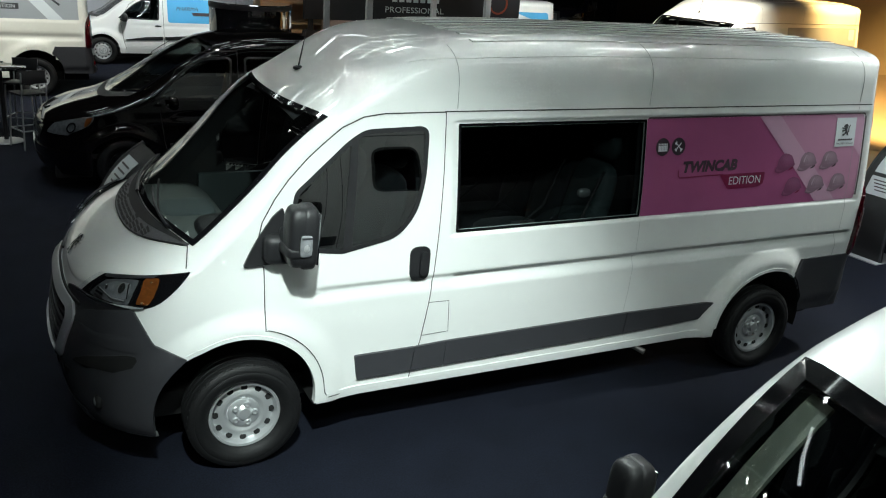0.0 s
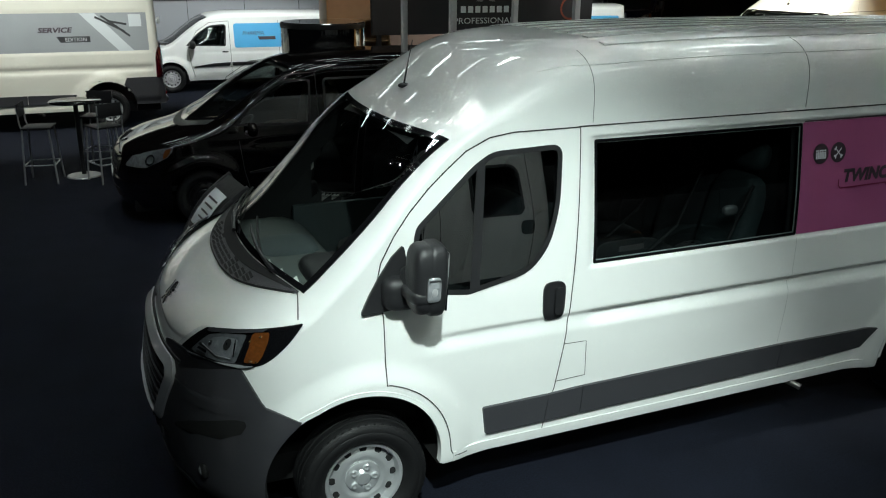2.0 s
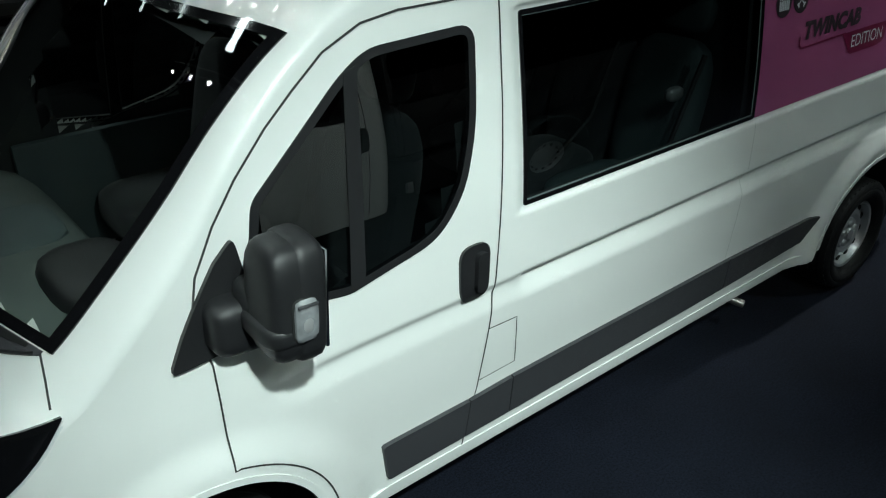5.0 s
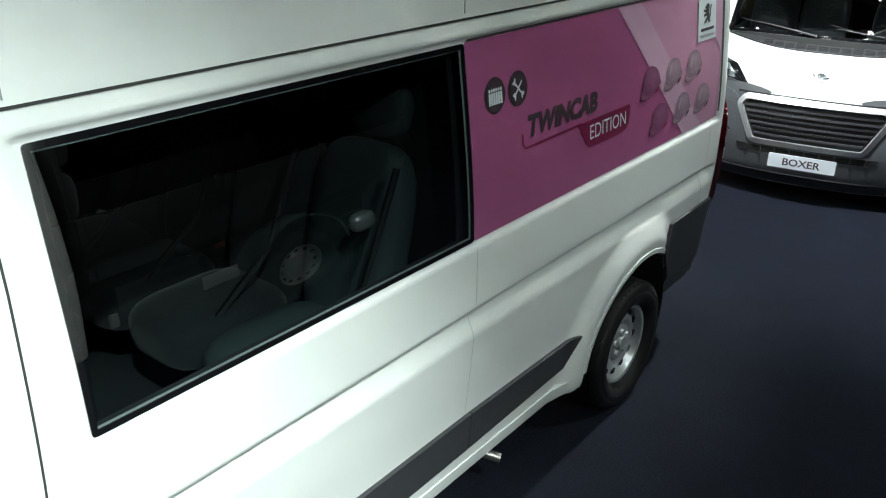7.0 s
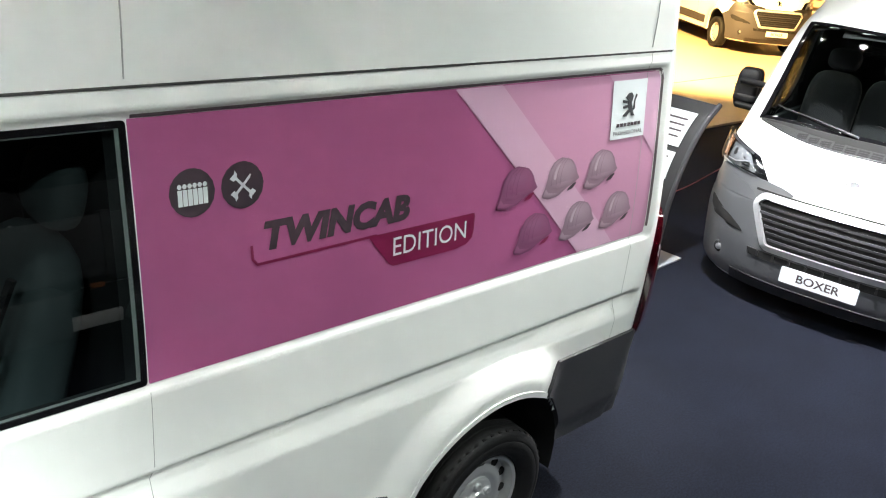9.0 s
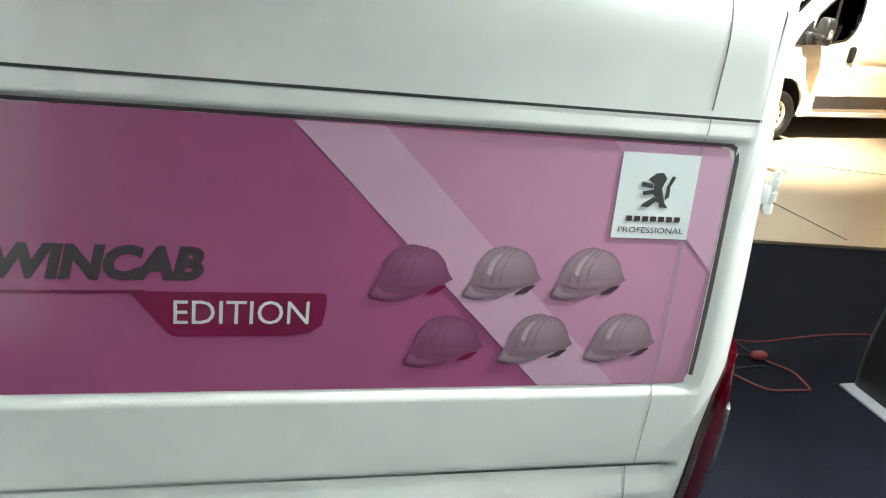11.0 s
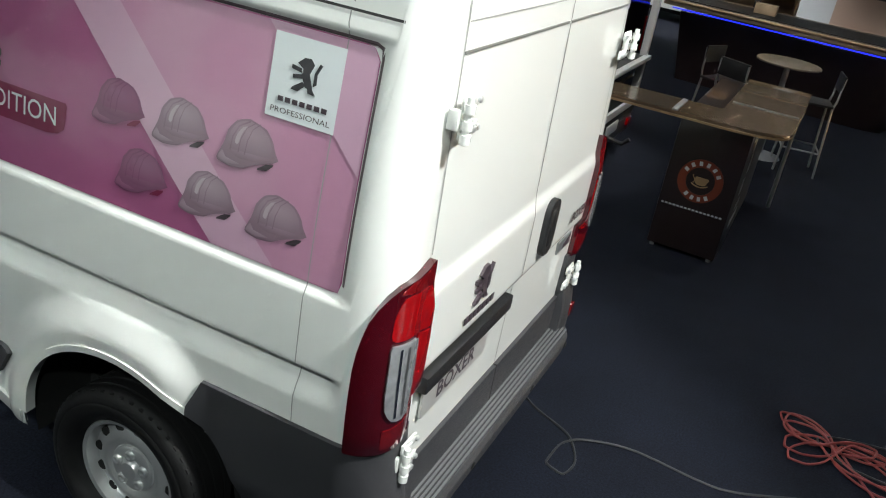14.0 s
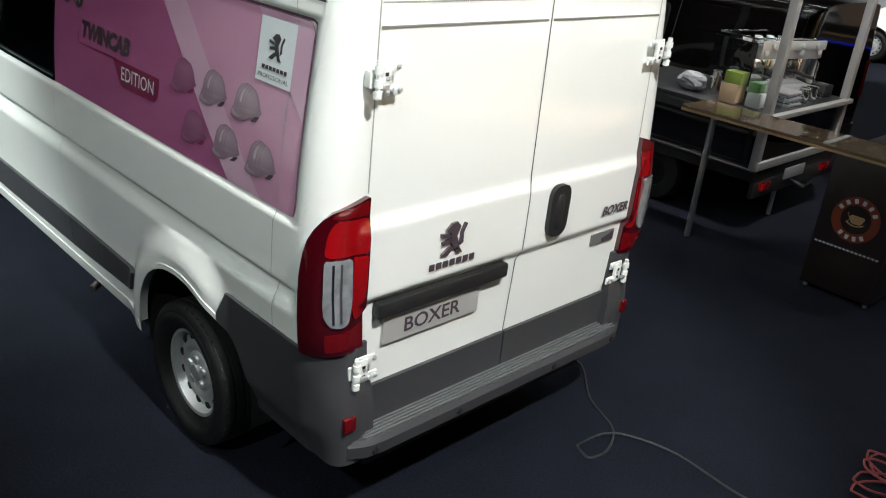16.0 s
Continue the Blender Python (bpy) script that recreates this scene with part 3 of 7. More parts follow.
        for i in range(last_top):
            for j in range(across):
                q = (rows[i][j], rows[i][j + 1], rows[i + 1][j + 1], rows[i + 1][j])
                c = [sum(verts[t][d] for t in q) / 4 for d in (0, 1)]
                if len(set(q)) < 4 or (c[0] < 1.1 and any(inside(o, *c) for o in top_holes)):
                    continue
                faces.append(q[::-1])
        return verts, faces


def smooth_step(a, b, x):
    t = min(max((x - a) / (b - a), 0.0), 1.0)
    return t * t * (3 - 2 * t)


# --- the large panel van ---
PANEL = (1.268, 4.824, 1.350, 2.034)  # the recessed flank panel
WHEELS = ((0.0, 0.36), (4.035, 0.36))
ARCHES = ((-0.035, 0.415), (4.035, 0.390))  # middles of the arch openings


def tail_lean(z):
    return 0.02 * max(0.0, z - 1.40)


FRONT_WIDER = curve([(0.2, 0.045), (0.40, 0.045), (0.62, 0.045), (0.90, 0.036), (1.12, 0.018), (1.36, 0.0), (2.6, 0.0)])


def van_relief(u, x, v, z):
    # the front wings stand wider than the flank behind them
    dv = FRONT_WIDER(z) * (1 - smooth_step(0.0, 0.75, u)) * min(1.0, v) if u < 0.75 else 0.0
    if -0.7 < u < 4.86:
        for wx, wz in WHEELS:  # flared arches
            r = math.hypot(u - wx, (z - wz) * 0.95)
            if r < 0.75:
                dv += (0.028 if wx < 1 else 0.050 * (1 - smooth_step(4.22, 4.42, u))) * (1 - smooth_step(0.51, 0.65, r)) * smooth_step(-0.7, -0.35, u)
        run = smooth_step(1.24, 1.34, u) * (1 - smooth_step(4.79, 4.86, u))
        soft = smooth_step(0.15, 0.5, u) * (1 - smooth_step(1.24, 1.34, u)) * 0.35
        dv -= 0.036 * (run + soft) * (smooth_step(0.985, 1.078, z) * (1 - smooth_step(1.080, 1.110, z)))
        a, b, c, d = PANEL
        e = min(u - a, b - u, z - c, d - z)
        dv -= 0.016 * smooth_step(-0.010, 0.010, e)
    dx = 0.0
    if u > 4.83:
        dx -= tail_lean(z) * smooth_step(4.83, 4.97, u)
    if u >= 4.93:  # the tail: a swage line and a recessed plate field
        dx += (0.014 * (1 - smooth_step(1.335, 1.40, z)) - 0.026 * (1 - smooth_step(1.040, 1.082, z))) * smooth_step(5.05, 5.10, u)
    return dx, dv


BIG = dict(
    hw=[(0.26, 0.90), (0.36, 0.945), (0.50, 0.955), (0.62, 0.963), (0.90, 0.988), (1.12, 1.000), (1.36, 0.997), (2.02, 0.931), (2.10, 0.918), (2.6, 0.87)],
    nose=[(0.20, -0.80), (0.30, -0.88), (0.42, -0.925), (0.60, -0.945), (0.85, -0.915), (1.0, -0.87), (1.10, -0.825), (1.2, -0.75), (1.4, -0.55)],
    rim=[(-0.85, 1.05), (-0.72, 1.11), (-0.55, 1.165), (-0.40, 1.205), (-0.27, 1.25), (-0.10, 1.385), (0.10, 1.585), (0.25, 1.775), (0.456, 1.968), (0.6, 2.05), (0.75, 2.088), (1.0, 2.10), (5.2, 2.10)],
    crown=[(-0.85, 1.07), (-0.78, 1.15), (-0.64, 1.255), (-0.48, 1.345), (-0.40, 1.40), (0.0, 1.735), (0.42, 2.085), (0.6, 2.195), (0.8, 2.33), (1.0, 2.43), (1.25, 2.485), (1.6, 2.51), (2.4, 2.525), (4.7, 2.515), (5.0, 2.49)],
    power=[(-0.85, 2.2), (-0.5, 2.0), (-0.27, 1.8), (0.1, 2.0), (0.4, 2.3), (0.7, 2.7), (1.2, 4.2), (5.0, 4.4)],
    x0=-0.25, x1=4.85, rr=0.125, arc_len=1.25, base=0.335, wheels=ARCHES, arch=0.462, relief=van_relief, rear_base=0.62)


def wheel_kit(metal):
    """One road wheel with a pressed steel rim, its axle along y, outer face at -y."""
    w = part("wheel", lathe([(0.215, 0.075), (0.205, -0.045), (0.212, -0.062), (0.206, -0.070), (0.192, -0.066), (0.186, -0.050), (0.178, -0.026), (0.150, -0.034), (0.128, -0.046), (0.112, -0.044), (0.100, -0.032), (0.085, -0.030), (0.001, -0.030)], 64), metal, None)
    part("tyre", lathe([(0.212, 0.10), (0.25, 0.112), (0.30, 0.112), (0.325, 0.10), (0.338, 0.085), (0.338, 0.052), (0.330, 0.050), (0.330, 0.043), (0.339, 0.041), (0.339, 0.006), (0.331, 0.004), (0.331, -0.004), (0.339, -0.006), (0.339, -0.038), (0.330, -0.04), (0.330, -0.047), (0.338, -0.05), (0.336, -0.078), (0.324, -0.094), (0.300, -0.106), (0.292, -0.105), (0.286, -0.109), (0.262, -0.108), (0.240, -0.100), (0.218, -0.082), (0.210, -0.066)], 72, caps=False), M_RUBBER, w, "black rubber tyre")
    lug = bmesh.new()
    box_bm(lug, (-0.008, -0.0885, 0.318), (0.008, -0.070, 0.3345), 0.002)
    lug_me = bpy.data.meshes.new("tread_block")
    lug.to_mesh(lug_me)
    lug.free()
    lug_me.materials.append(M_RUBBER)
    for k in range(48):
        o = put("tread_block", lug_me, w)
        o.rotation_euler = (0, k / 48 * math.tau, 0)
    hole = bmesh.new()
    lathe_bm(hole, [(0.001, -0.004), (0.0195, -0.004), (0.0195, 0.004)], 14)
    hole_me = bpy.data.meshes.new("vent_hole")
    hole.to_mesh(hole_me)
    hole.free()
    hole_me.materials.append(M_HOLE)
    for k in range(12):
        a = (k + 0.5) / 12 * math.tau
        o = put("vent_hole", hole_me, w)
        o.location = (0.163 * math.cos(a), -0.0305, 0.163 * math.sin(a))
        o.rotation_euler = (0, 0, 0)
    cap = part("hub_cap", lathe([(0.094, -0.030), (0.092, -0.040), (0.082, -0.046), (0.05, -0.044), (0.04, -0.052), (0.034, -0.060), (0.001, -0.062)], 40), metal, w)
    nut = bmesh.new()
    lathe_bm(nut, [(0.021, -0.040), (0.020, -0.052), (0.014, -0.060), (0.010, -0.056), (0.001, -0.055)], 16)
    nut_me = bpy.data.meshes.new("wheel_nut")
    for f in nut.faces:
        f.smooth = True
    nut.to_mesh(nut_me)
    nut.free()
    nut_me.materials.append(metal)
    for k in range(5):
        a = (k / 5 + 0.05) * math.tau
        o = put("wheel_nut", nut_me, w)
        o.location = (0.062 * math.cos(a), 0, 0.062 * math.sin(a))
    return w


WHEEL = wheel_kit(M_STEEL)
DARK_WHEEL = wheel_kit(M_ALLOY)


def seat(parent, x, y, z, w=0.5, back=0.62, head=True, material=None):
    """One seat facing the nose: squab, backrest, headrest, each a part of the van."""
    m = material or M_FABRIC
    part("seat", blob((x, y, z), (0.52, w, 0.20), 4), m, parent)
    t = pose(x + 0.27, y, z + 0.02, 0, 14, 0)
    part("backrest", blob((0, 0, back / 2), (0.17, w, back + 0.1), 4, 24, t), m, parent)
    if head:
        part("headrest", blob((0.01, 0, back + 0.16), (0.11, 0.27, 0.19), 3, 20, t), m, parent)


def emblem(parent, at, s, material, off=0.004, name="emblem"):
    """A plain upright badge of a few slanting strokes."""
    bm = bmesh.new()
    for poly in (((-.32, .80), (-.10, .98), (.12, 1.0), (.26, .84), (.14, .55), (.30, .12), (.05, .14), (-.12, .45), (-.10, .66)), ((-.50, .72), (-.16, .66), (-.14, .54), (-.50, .60)), ((-.44, .44), (-.12, .50), (-.06, .38), (-.42, .33)), ((-.08, .28), (.06, .20), (-.20, -.02), (-.44, .0), (-.40, .07)), ((.12, .18), (.29, .14), (.42, -.02), (.16, .0)), ((.30, .22), (.42, .30), (.40, .60), (.54, .88), (.45, .92), (.31, .62))):
        hi = [bm.verts.new(at(s * a, s * b, off)) for a, b in poly]
        lo = [bm.verts.new(at(s * a, s * b, 0.0)) for a, b in poly]
        bm.faces.new(hi)
        for k in range(len(hi)):
            bm.faces.new((hi[k], lo[k], lo[k - 1], hi[k - 1]))
    return part(name, bm, material, parent, smooth=False)


def bars(parent, at, x, z, w, h, n, material, off=0.004, flip=False, name="name_bar"):
    """Plain upright bars in place of a maker's name."""
    s = -1 if flip else 1
    for k in range(n):
        a = x + s * w * (k + 0.15) / n
        b = x + s * w * (k + 0.85) / n
        part(name, sheet(at, [[(a, z), (b, z)], [(a, z + h), (b, z + h)]], off, 0.003), material, parent, smooth=False)


def big_van(label, paint, bumper_m, detail=1, roof=True, side_window=False, tail=True, dz=0.0, show_plate=False, crew=False, group="", arms=False):
    """A large panel van, nose towards -x, front axle at the origin, standing on z = 0."""
    spec = dict(BIG)
    if not roof:
        spec["crown"] = [(x, z if x < 0.55 else z - min(1, (x - 0.55) / 0.6) * 0.13) for x, z in BIG["crown"]]
    if crew:
        spec["x1"] = 2.30
        spec["wheels"] = (ARCHES[0],)
        spec["relief"] = lambda u, x, v, z: (0.0, van_relief(u, x, v, z)[1] if u < 0.8 else 0.0)
    h = Hull(**spec)
    van = tagged(new("crew_cab_truck" if crew else "panel_van"), label, "van", group)
    at = {1: h.at(1), -1: h.at(-1)}
    both = (1, -1)

    # outlines of glass
    door_win = round_poly([(0.215, 1.345), (0.56, 1.298), (0.90, 1.368), (1.015, 1.50), (1.075, 1.70), (1.095, 2.015), (0.70, 2.003), (0.60, 1.945), (0.285, 1.672)], [0.05, 0.02, 0.10, 0.10, 0.12, 0.07, 0.05, 0.10, 0.03])
    long_win = round_poly([(1.290, 1.362), (2.690, 1.362), (2.690, 2.018), (1.290, 2.018)], 0.012, 3)
    rear_win = round_poly([(1.62, 1.40), (2.10, 1.38), (2.14, 1.45), (2.12, 1.95), (1.63, 1.95)], 0.13)
    holes = [(s, inset(resample(door_win, 0.03), 0.012)) for s in both]
    if side_window:
        holes.append((1, inset(resample(long_win, 0.03), 0.02)))
    if crew:
        holes += [(s, inset(resample(rear_win, 0.03), 0.02)) for s in both]

    def ws_base(v):
        return -0.40 + 0.125 * (abs(v) / 0.80) ** 2.2

    def ws_top(v):
        return 0.40 + 0.10 * (abs(v) / 0.87) ** 2.4

    def ws(t, s):
        """The windscreen's coordinates: t up, s across, both 0 to 1."""
        v = (s * 2 - 1) * ((0.880 if crew else 0.872) + (0.010 if crew else -0.004) * t)
        return ws_base(v) + (ws_top(v) - ws_base(v)) * t, v

    top_hole = [ws(0.03, i / 20) for i in range(21)] + [ws(i / 10, 0.985) for i in range(1, 10)] + [ws(0.975, 1 - i / 20) for i in range(21)] + [ws(1 - i / 10, 0.015) for i in range(1, 10)]
    step, lev = ((0.06, 44), (0.035, 80), (0.025, 190))[detail]
    body = put("body", fix_normals(mesh_of("body", *h.shell(step, lev, holes, [top_hole]), paint)), van)
    lv, lf = h.shell(0.07, 36, holes, [top_hole], inward=0.045)
    put("cabin_lining", mesh_of("cabin_lining", lv, lf, M_LINING), van, "dark grey cabin lining")
    end = h.x1 + h.rr
    part("cabin_floor", box((-0.55, -0.57, 0.60), (end - 0.06, 0.57, 0.66)), M_LINING, van)
    part("cabin_floor", box((0.52, -0.93, 0.603), (min(3.52, end - 0.06), 0.93, 0.657)), M_LINING, van)
    part("underbody", box((-0.62, -0.70, 0.25), (end - 0.05, 0.70, 0.42), 0.03), M_HOLE, van, "black underbody")
    part("partition", box((2.72 if not crew else 2.20, -0.85, 0.62), (2.76 if not crew else 2.24, 0.85, 2.08)), M_LINING, van)

    # windscreen with its black border
    be, bt = (0.036, 0.935) if crew else (0.022, 0.965)
    tt = [0, 0.035] + [0.035 + (bt - 0.035) * i / 12 for i in range(1, 12)] + [bt, 1]
    ss = [0, be] + [be + (1 - 2 * be) * i / 22 for i in range(1, 22)] + [1 - be, 1]
    inner = [[ws(t, s) for s in ss[1:-1]] for t in tt[1:-1]]
    pane = part("windscreen", sheet(h.top, inner, 0.004, 0.0), M_CLEARGLASS, van, "tinted windscreen")
    pane.visible_shadow = False
    oa = [ws(0, s) for s in ss] + [ws(t, 1) for t in tt[1:]] + [ws(1, s) for s in ss[-2::-1]] + [ws(t, 0) for t in tt[-2:0:-1]]
    ia = [ws(tt[1], min(max(s, ss[1]), ss[-2])) for s in ss] + [ws(min(max(t, tt[1]), tt[-2]), ss[-2]) for t in tt[1:]] + [ws(tt[-2], min(max(s, ss[1]), ss[-2])) for s in ss[-2::-1]] + [ws(min(max(t, tt[1]), tt[-2]), ss[1]) for t in tt[-2:0:-1]]
    part("windscreen_border", ring(h.top, oa, ia, 0.005, 0.012), M_FRIT, van)

    # scuttle: black panel with a louvred grille, wipers
    def sc_front(v):
        return -0.542 + 0.262 * (abs(v) / 0.84) ** 2.6

    sc = [[(sc_front(v) + (ws_base(v) - 0.004 - sc_front(v)) * t, v) for v in np.linspace(-0.845, 0.845, 34)] for t in np.linspace(0, 1, 7)]
    scuttle = part("scuttle", sheet(h.top, sc, 0.006, 0.012), M_PLASTIC if detail == 2 else M_DARKPL, van, "dark grey plastic scuttle panel")
    part("scuttle_lip", tube([h.top(sc_front(v) + 0.004, v, 0.007) for v in np.linspace(-0.83, 0.83, 40)], 0.006, 6), M_DARKPL, scuttle)
    part("wiper_trough", sheet(h.top, [[(ws_base(v) - 0.006 - (0.055 - 0.05 * (abs(v) / 0.84) ** 2) * t, v) for v in np.linspace(-0.80, 0.80, 30)] for t in (0, 0.5, 1)], 0.0085, 0.002), M_HOLE, scuttle)
    if detail:
        for a in range(4):
            for k in range(12):
                v = (k - 5.5) * 0.088
                x = sc_front(v) + 0.014 + a * (0.0205 - 0.004 * (abs(v) / 0.5) ** 2)
                if x + 0.018 > ws_base(v) - 0.05:
                    continue
                part("louvre", sheet(h.top, [[(x, v - 0.036), (x, v + 0.036)], [(x + 0.0125, v - 0.036), (x + 0.0125, v + 0.036)]], 0.0085, 0.002), M_HOLE, scuttle, smooth=False)
        for sg in (-1, 1) if crew else ():
            pil = [[ws(t, 0.5 + sg * (0.5 - e)) for t in np.linspace(0.10, 0.93, 14)] for e in (0.040, 0.060, 0.085)]
            part("pillar_trim", sheet(h.top, pil, -0.035, 0.010), M_PILLAR, van, "pale grey-green pillar trim")
    for v0, v1, t1 in ((-0.62, -0.02, 0.10), (0.12, 0.72, 0.12)):
        p = [h.top(*ws(0.0 + t1 * q, 0.5 + (v0 + (v1 - v0) * q) / 1.75), 0.025 + 0.012 * math.sin(q * 3)) for q in np.linspace(0, 1, 8)]
        arm = part("wiper_arm", tube(p, [0.011 - 0.005 * q for q in np.linspace(0, 1, 8)], 6), M_DARKPL, van)
        p = [h.top(*ws(0.02 + 0.13 * q, 0.5 + (v0 + (v1 - v0) * (0.25 + 0.85 * q)) / 1.75), 0.014) for q in np.linspace(0, 1, 10)]
        part("wiper_blade", tube(p, 0.007, 5), M_RUBBER, arm)

    # door glass and border, long window, rear door windows
    for s in both:
        o = resample(door_win, 0.03)
        part("door_glass", sheet(at[s], row_grid(inset(o, 0.022), 14, 10), 0.002, 0.0), M_GLASS, van).visible_shadow = False
        part("window_seal", ring(at[s], o, inset(o, 0.026), 0.004, 0.02), M_DARKPL, van)
        part("window_post", sheet(at[s], [[(0.562, 1.31), (0.615, 1.31)], [(0.585, 1.64), (0.635, 1.64)], [(0.615, 1.95), (0.66, 1.965)]], 0.006, 0.02), M_DARKPL, van)
        if side_window and s == 1:
            o = resample(long_win, 0.03)
            part("side_glass", sheet(at[s], row_grid(inset(o, 0.012), 8, 14), 0.0035, 0.0), M_DARKGLASS, van, "dark tinted side window").visible_shadow = False
            part("side_glass_border", ring(at[s], o, inset(o, 0.016), 0.004, 0.014), M_FRIT, van)
        if crew:
            o = resample(rear_win, 0.03)
            part("door_glass", sheet(at[s], row_grid(inset(o, 0.022), 14, 10), 0.002, 0.0), M_DARKGLASS, van).visible_shadow = False
            part("window_seal", ring(at[s], o, inset(o, 0.026), 0.004, 0.02), M_DARKPL, van)

    # bumper cladding with its corners
    zs = [0.30 + 0.60 * i / 22 for i in range(23)] + [0.905 + 0.158 * i / 10 for i in range(11)]
    inner_edge = curve([(0.90, -0.845), (0.97, -0.805), (1.033, -0.695), (1.066, -0.590)])
    for s in both:
        rows = []
        for z in zs:
            if z < 0.784:
                xe = -0.035 - math.sqrt(max(0.0001, 0.472**2 - (z - 0.415) ** 2))
                xe = min(xe, -0.30) if z > 0.66 else xe
            elif z < 0.876:
                xe = -0.315 - (z - 0.784) / 0.092 * 0.172
            else:
                xe = -0.487 - (z - 0.876) / 0.194 * 0.088
            a = h.u0 if z < 0.902 else h.u_of(x=inner_edge(z), z=z)
            rows.append([(a + (h.u_of(x=xe, z=z) - a) * j / 34, z) for j in range(35)])
        part("bumper_half", sheet(at[s], rows, 0.016, 0.03), bumper_m, van)
    # black band under the bonnet edge, grille with chrome frame, lower intake
    band = [(0.60, 0.985), (0.60, 1.04), (0.48, 1.065), (-0.48, 1.065), (-0.60, 1.04), (-0.60, 0.985)]

    def nose_at(v, z, off):
        u = h.u_of(v=abs(v), z=z)
        return at[1 if v < 0 else -1](u, z, off)

    for s in both:
        q = lambda x, z: (h.u_of(x=x, z=z), z)
        low = [q(inner_edge(z), z) for z in np.linspace(0.895, 1.066, 18)]
        high = [q(-0.858, 0.985), q(-0.852, 1.015), q(-0.83, 1.04), q(-0.80, 1.055), q(-0.74, 1.062), q(-0.68, 1.068), q(-0.62, 1.076), q(-0.565, 1.085)]
        hi_u = lambda k: high[min(int(k * 7), 6)][0] + (high[min(int(k * 7), 6) + 1][0] - high[min(int(k * 7), 6)][0]) * (k * 7 - min(int(k * 7), 6))
        hi_z = lambda k: high[min(int(k * 7), 6)][1] + (high[min(int(k * 7), 6) + 1][1] - high[min(int(k * 7), 6)][1]) * (k * 7 - min(int(k * 7), 6))
        part("lamp_valance", sheet(at[s], [[(a + (hi_u(i / 17) - a) * t, b + (hi_z(i / 17) - b) * t) for t in (0, 0.33, 0.67, 1)] for i, (a, b) in enumerate(low)], 0.012, 0.02), M_DARKPL if bumper_m is M_PLASTIC else bumper_m, van)
    part("bonnet_shut_line", sheet(nose_at, [[(v, z) for v in np.linspace(-0.58, 0.58, 24)] for z in (0.982, 0.998)], 0.020, 0.01), M_HOLE, van)
    g_out = resample(round_poly([(-0.42, 0.60), (0.42, 0.60), (0.575, 0.90), (0.52, 0.985), (-0.52, 0.985), (-0.575, 0.90)], 0.05), 0.03)
    part("grille_frame", ring(nose_at, g_out, inset(g_out, 0.045), 0.028, 0.05, 0.050), M_SATIN, van, "bright satin silver grille surround")
    part("grille", sheet(nose_at, row_grid(inset(g_out, 0.05), 8, 20), 0.026, 0.0), M_HOLE, van, "black grille")
    for k in range(6):
        z = 0.685 + 0.042 * k
        w = 0.38 + 0.16 * (z - 0.66) / 0.27
        part("grille_bar", sheet(nose_at, [[(v, z + dz_ * 0.008) for v in np.linspace(-w, w, 16)] for dz_ in (-1, 1)], 0.038, 0.016), M_DARKPL if k % 2 else M_PLASTIC, van)
    part("lower_intake", sheet(nose_at, row_grid([(-0.50, 0.535), (0.50, 0.535), (0.52, 0.585), (-0.52, 0.585)], 2, 18), 0.022, 0.01), M_HOLE, van)
    for k in range(9):
        part("intake_rib", sheet(nose_at, [[(-0.45 + 0.11 * k, 0.537), (-0.435 + 0.11 * k, 0.537)], [(-0.45 + 0.11 * k, 0.583), (-0.435 + 0.11 * k, 0.583)]], 0.03, 0.01), M_DARKPL, van, smooth=False)
    part("chin", sheet(nose_at, [[(v, z) for v in np.linspace(-0.62, 0.62, 25)] for z in (0.29, 0.33, 0.37)], 0.024, 0.02), M_DARKPL, van)
    for s in both:
        sg = -1 if s == 1 else 1
        part("corner_intake", sheet(nose_at, row_grid(resample(round_poly([(sg * 0.58, 0.665), (sg * 0.64, 0.715), (sg * 0.90, 0.815), (sg * 0.93, 0.805), (sg * 0.90, 0.715), (sg * 0.80, 0.675)], 0.015), 0.03), 6, 10), 0.020, 0.004), M_HOLE, van)
        if bumper_m is M_PLASTIC:
            part("bumper_crease", ribbon(nose_at, [(sg * v, 0.845 - 0.02 * (v - 0.6)) for v in np.linspace(0.60, 0.94, 14)], 0.012, 0.0215), bumper_m, van)
        fog = part("fog_lamp", blob(nose_at(sg * 0.74, 0.475, 0.002), (0.05, 0.10, 0.10), 2.2, 18), M_HOLE, van, "round fog lamp")
        part("fog_lens", blob(nose_at(sg * 0.74, 0.475, 0.012), (0.045, 0.062, 0.062), 2.2, 16), M_CLEARLAMP, fog)
    if show_plate:
        # a flat plate on the nose
        zc = 0.50
        c = nose_at(0, zc, 0.05)
        pm = Matrix.Translation(c) @ Matrix(((0, 0, -1), (-1, 0, 0), (0, 1, 0))).to_4x4()
        pl = part("show_plate", plate(round_poly([(-0.26, -0.057), (0.26, -0.057), (0.26, 0.057), (-0.26, 0.057)], 0.012), 0.008, pm), M_PLATEWHITE, van, "white show plate with black letters")
        words("plate_letters", "BOXER", flat(pm), -0.145, -0.030, 0.083, 0.0095, M_INK, pl, width=0.29, bold=0.0015)

    # bonnet, headlamps, emblem
    emblem(van, lambda a, b, off: h.top(-0.835 + b * 0.75, a, off), 0.125, M_CHROME, 0.012)
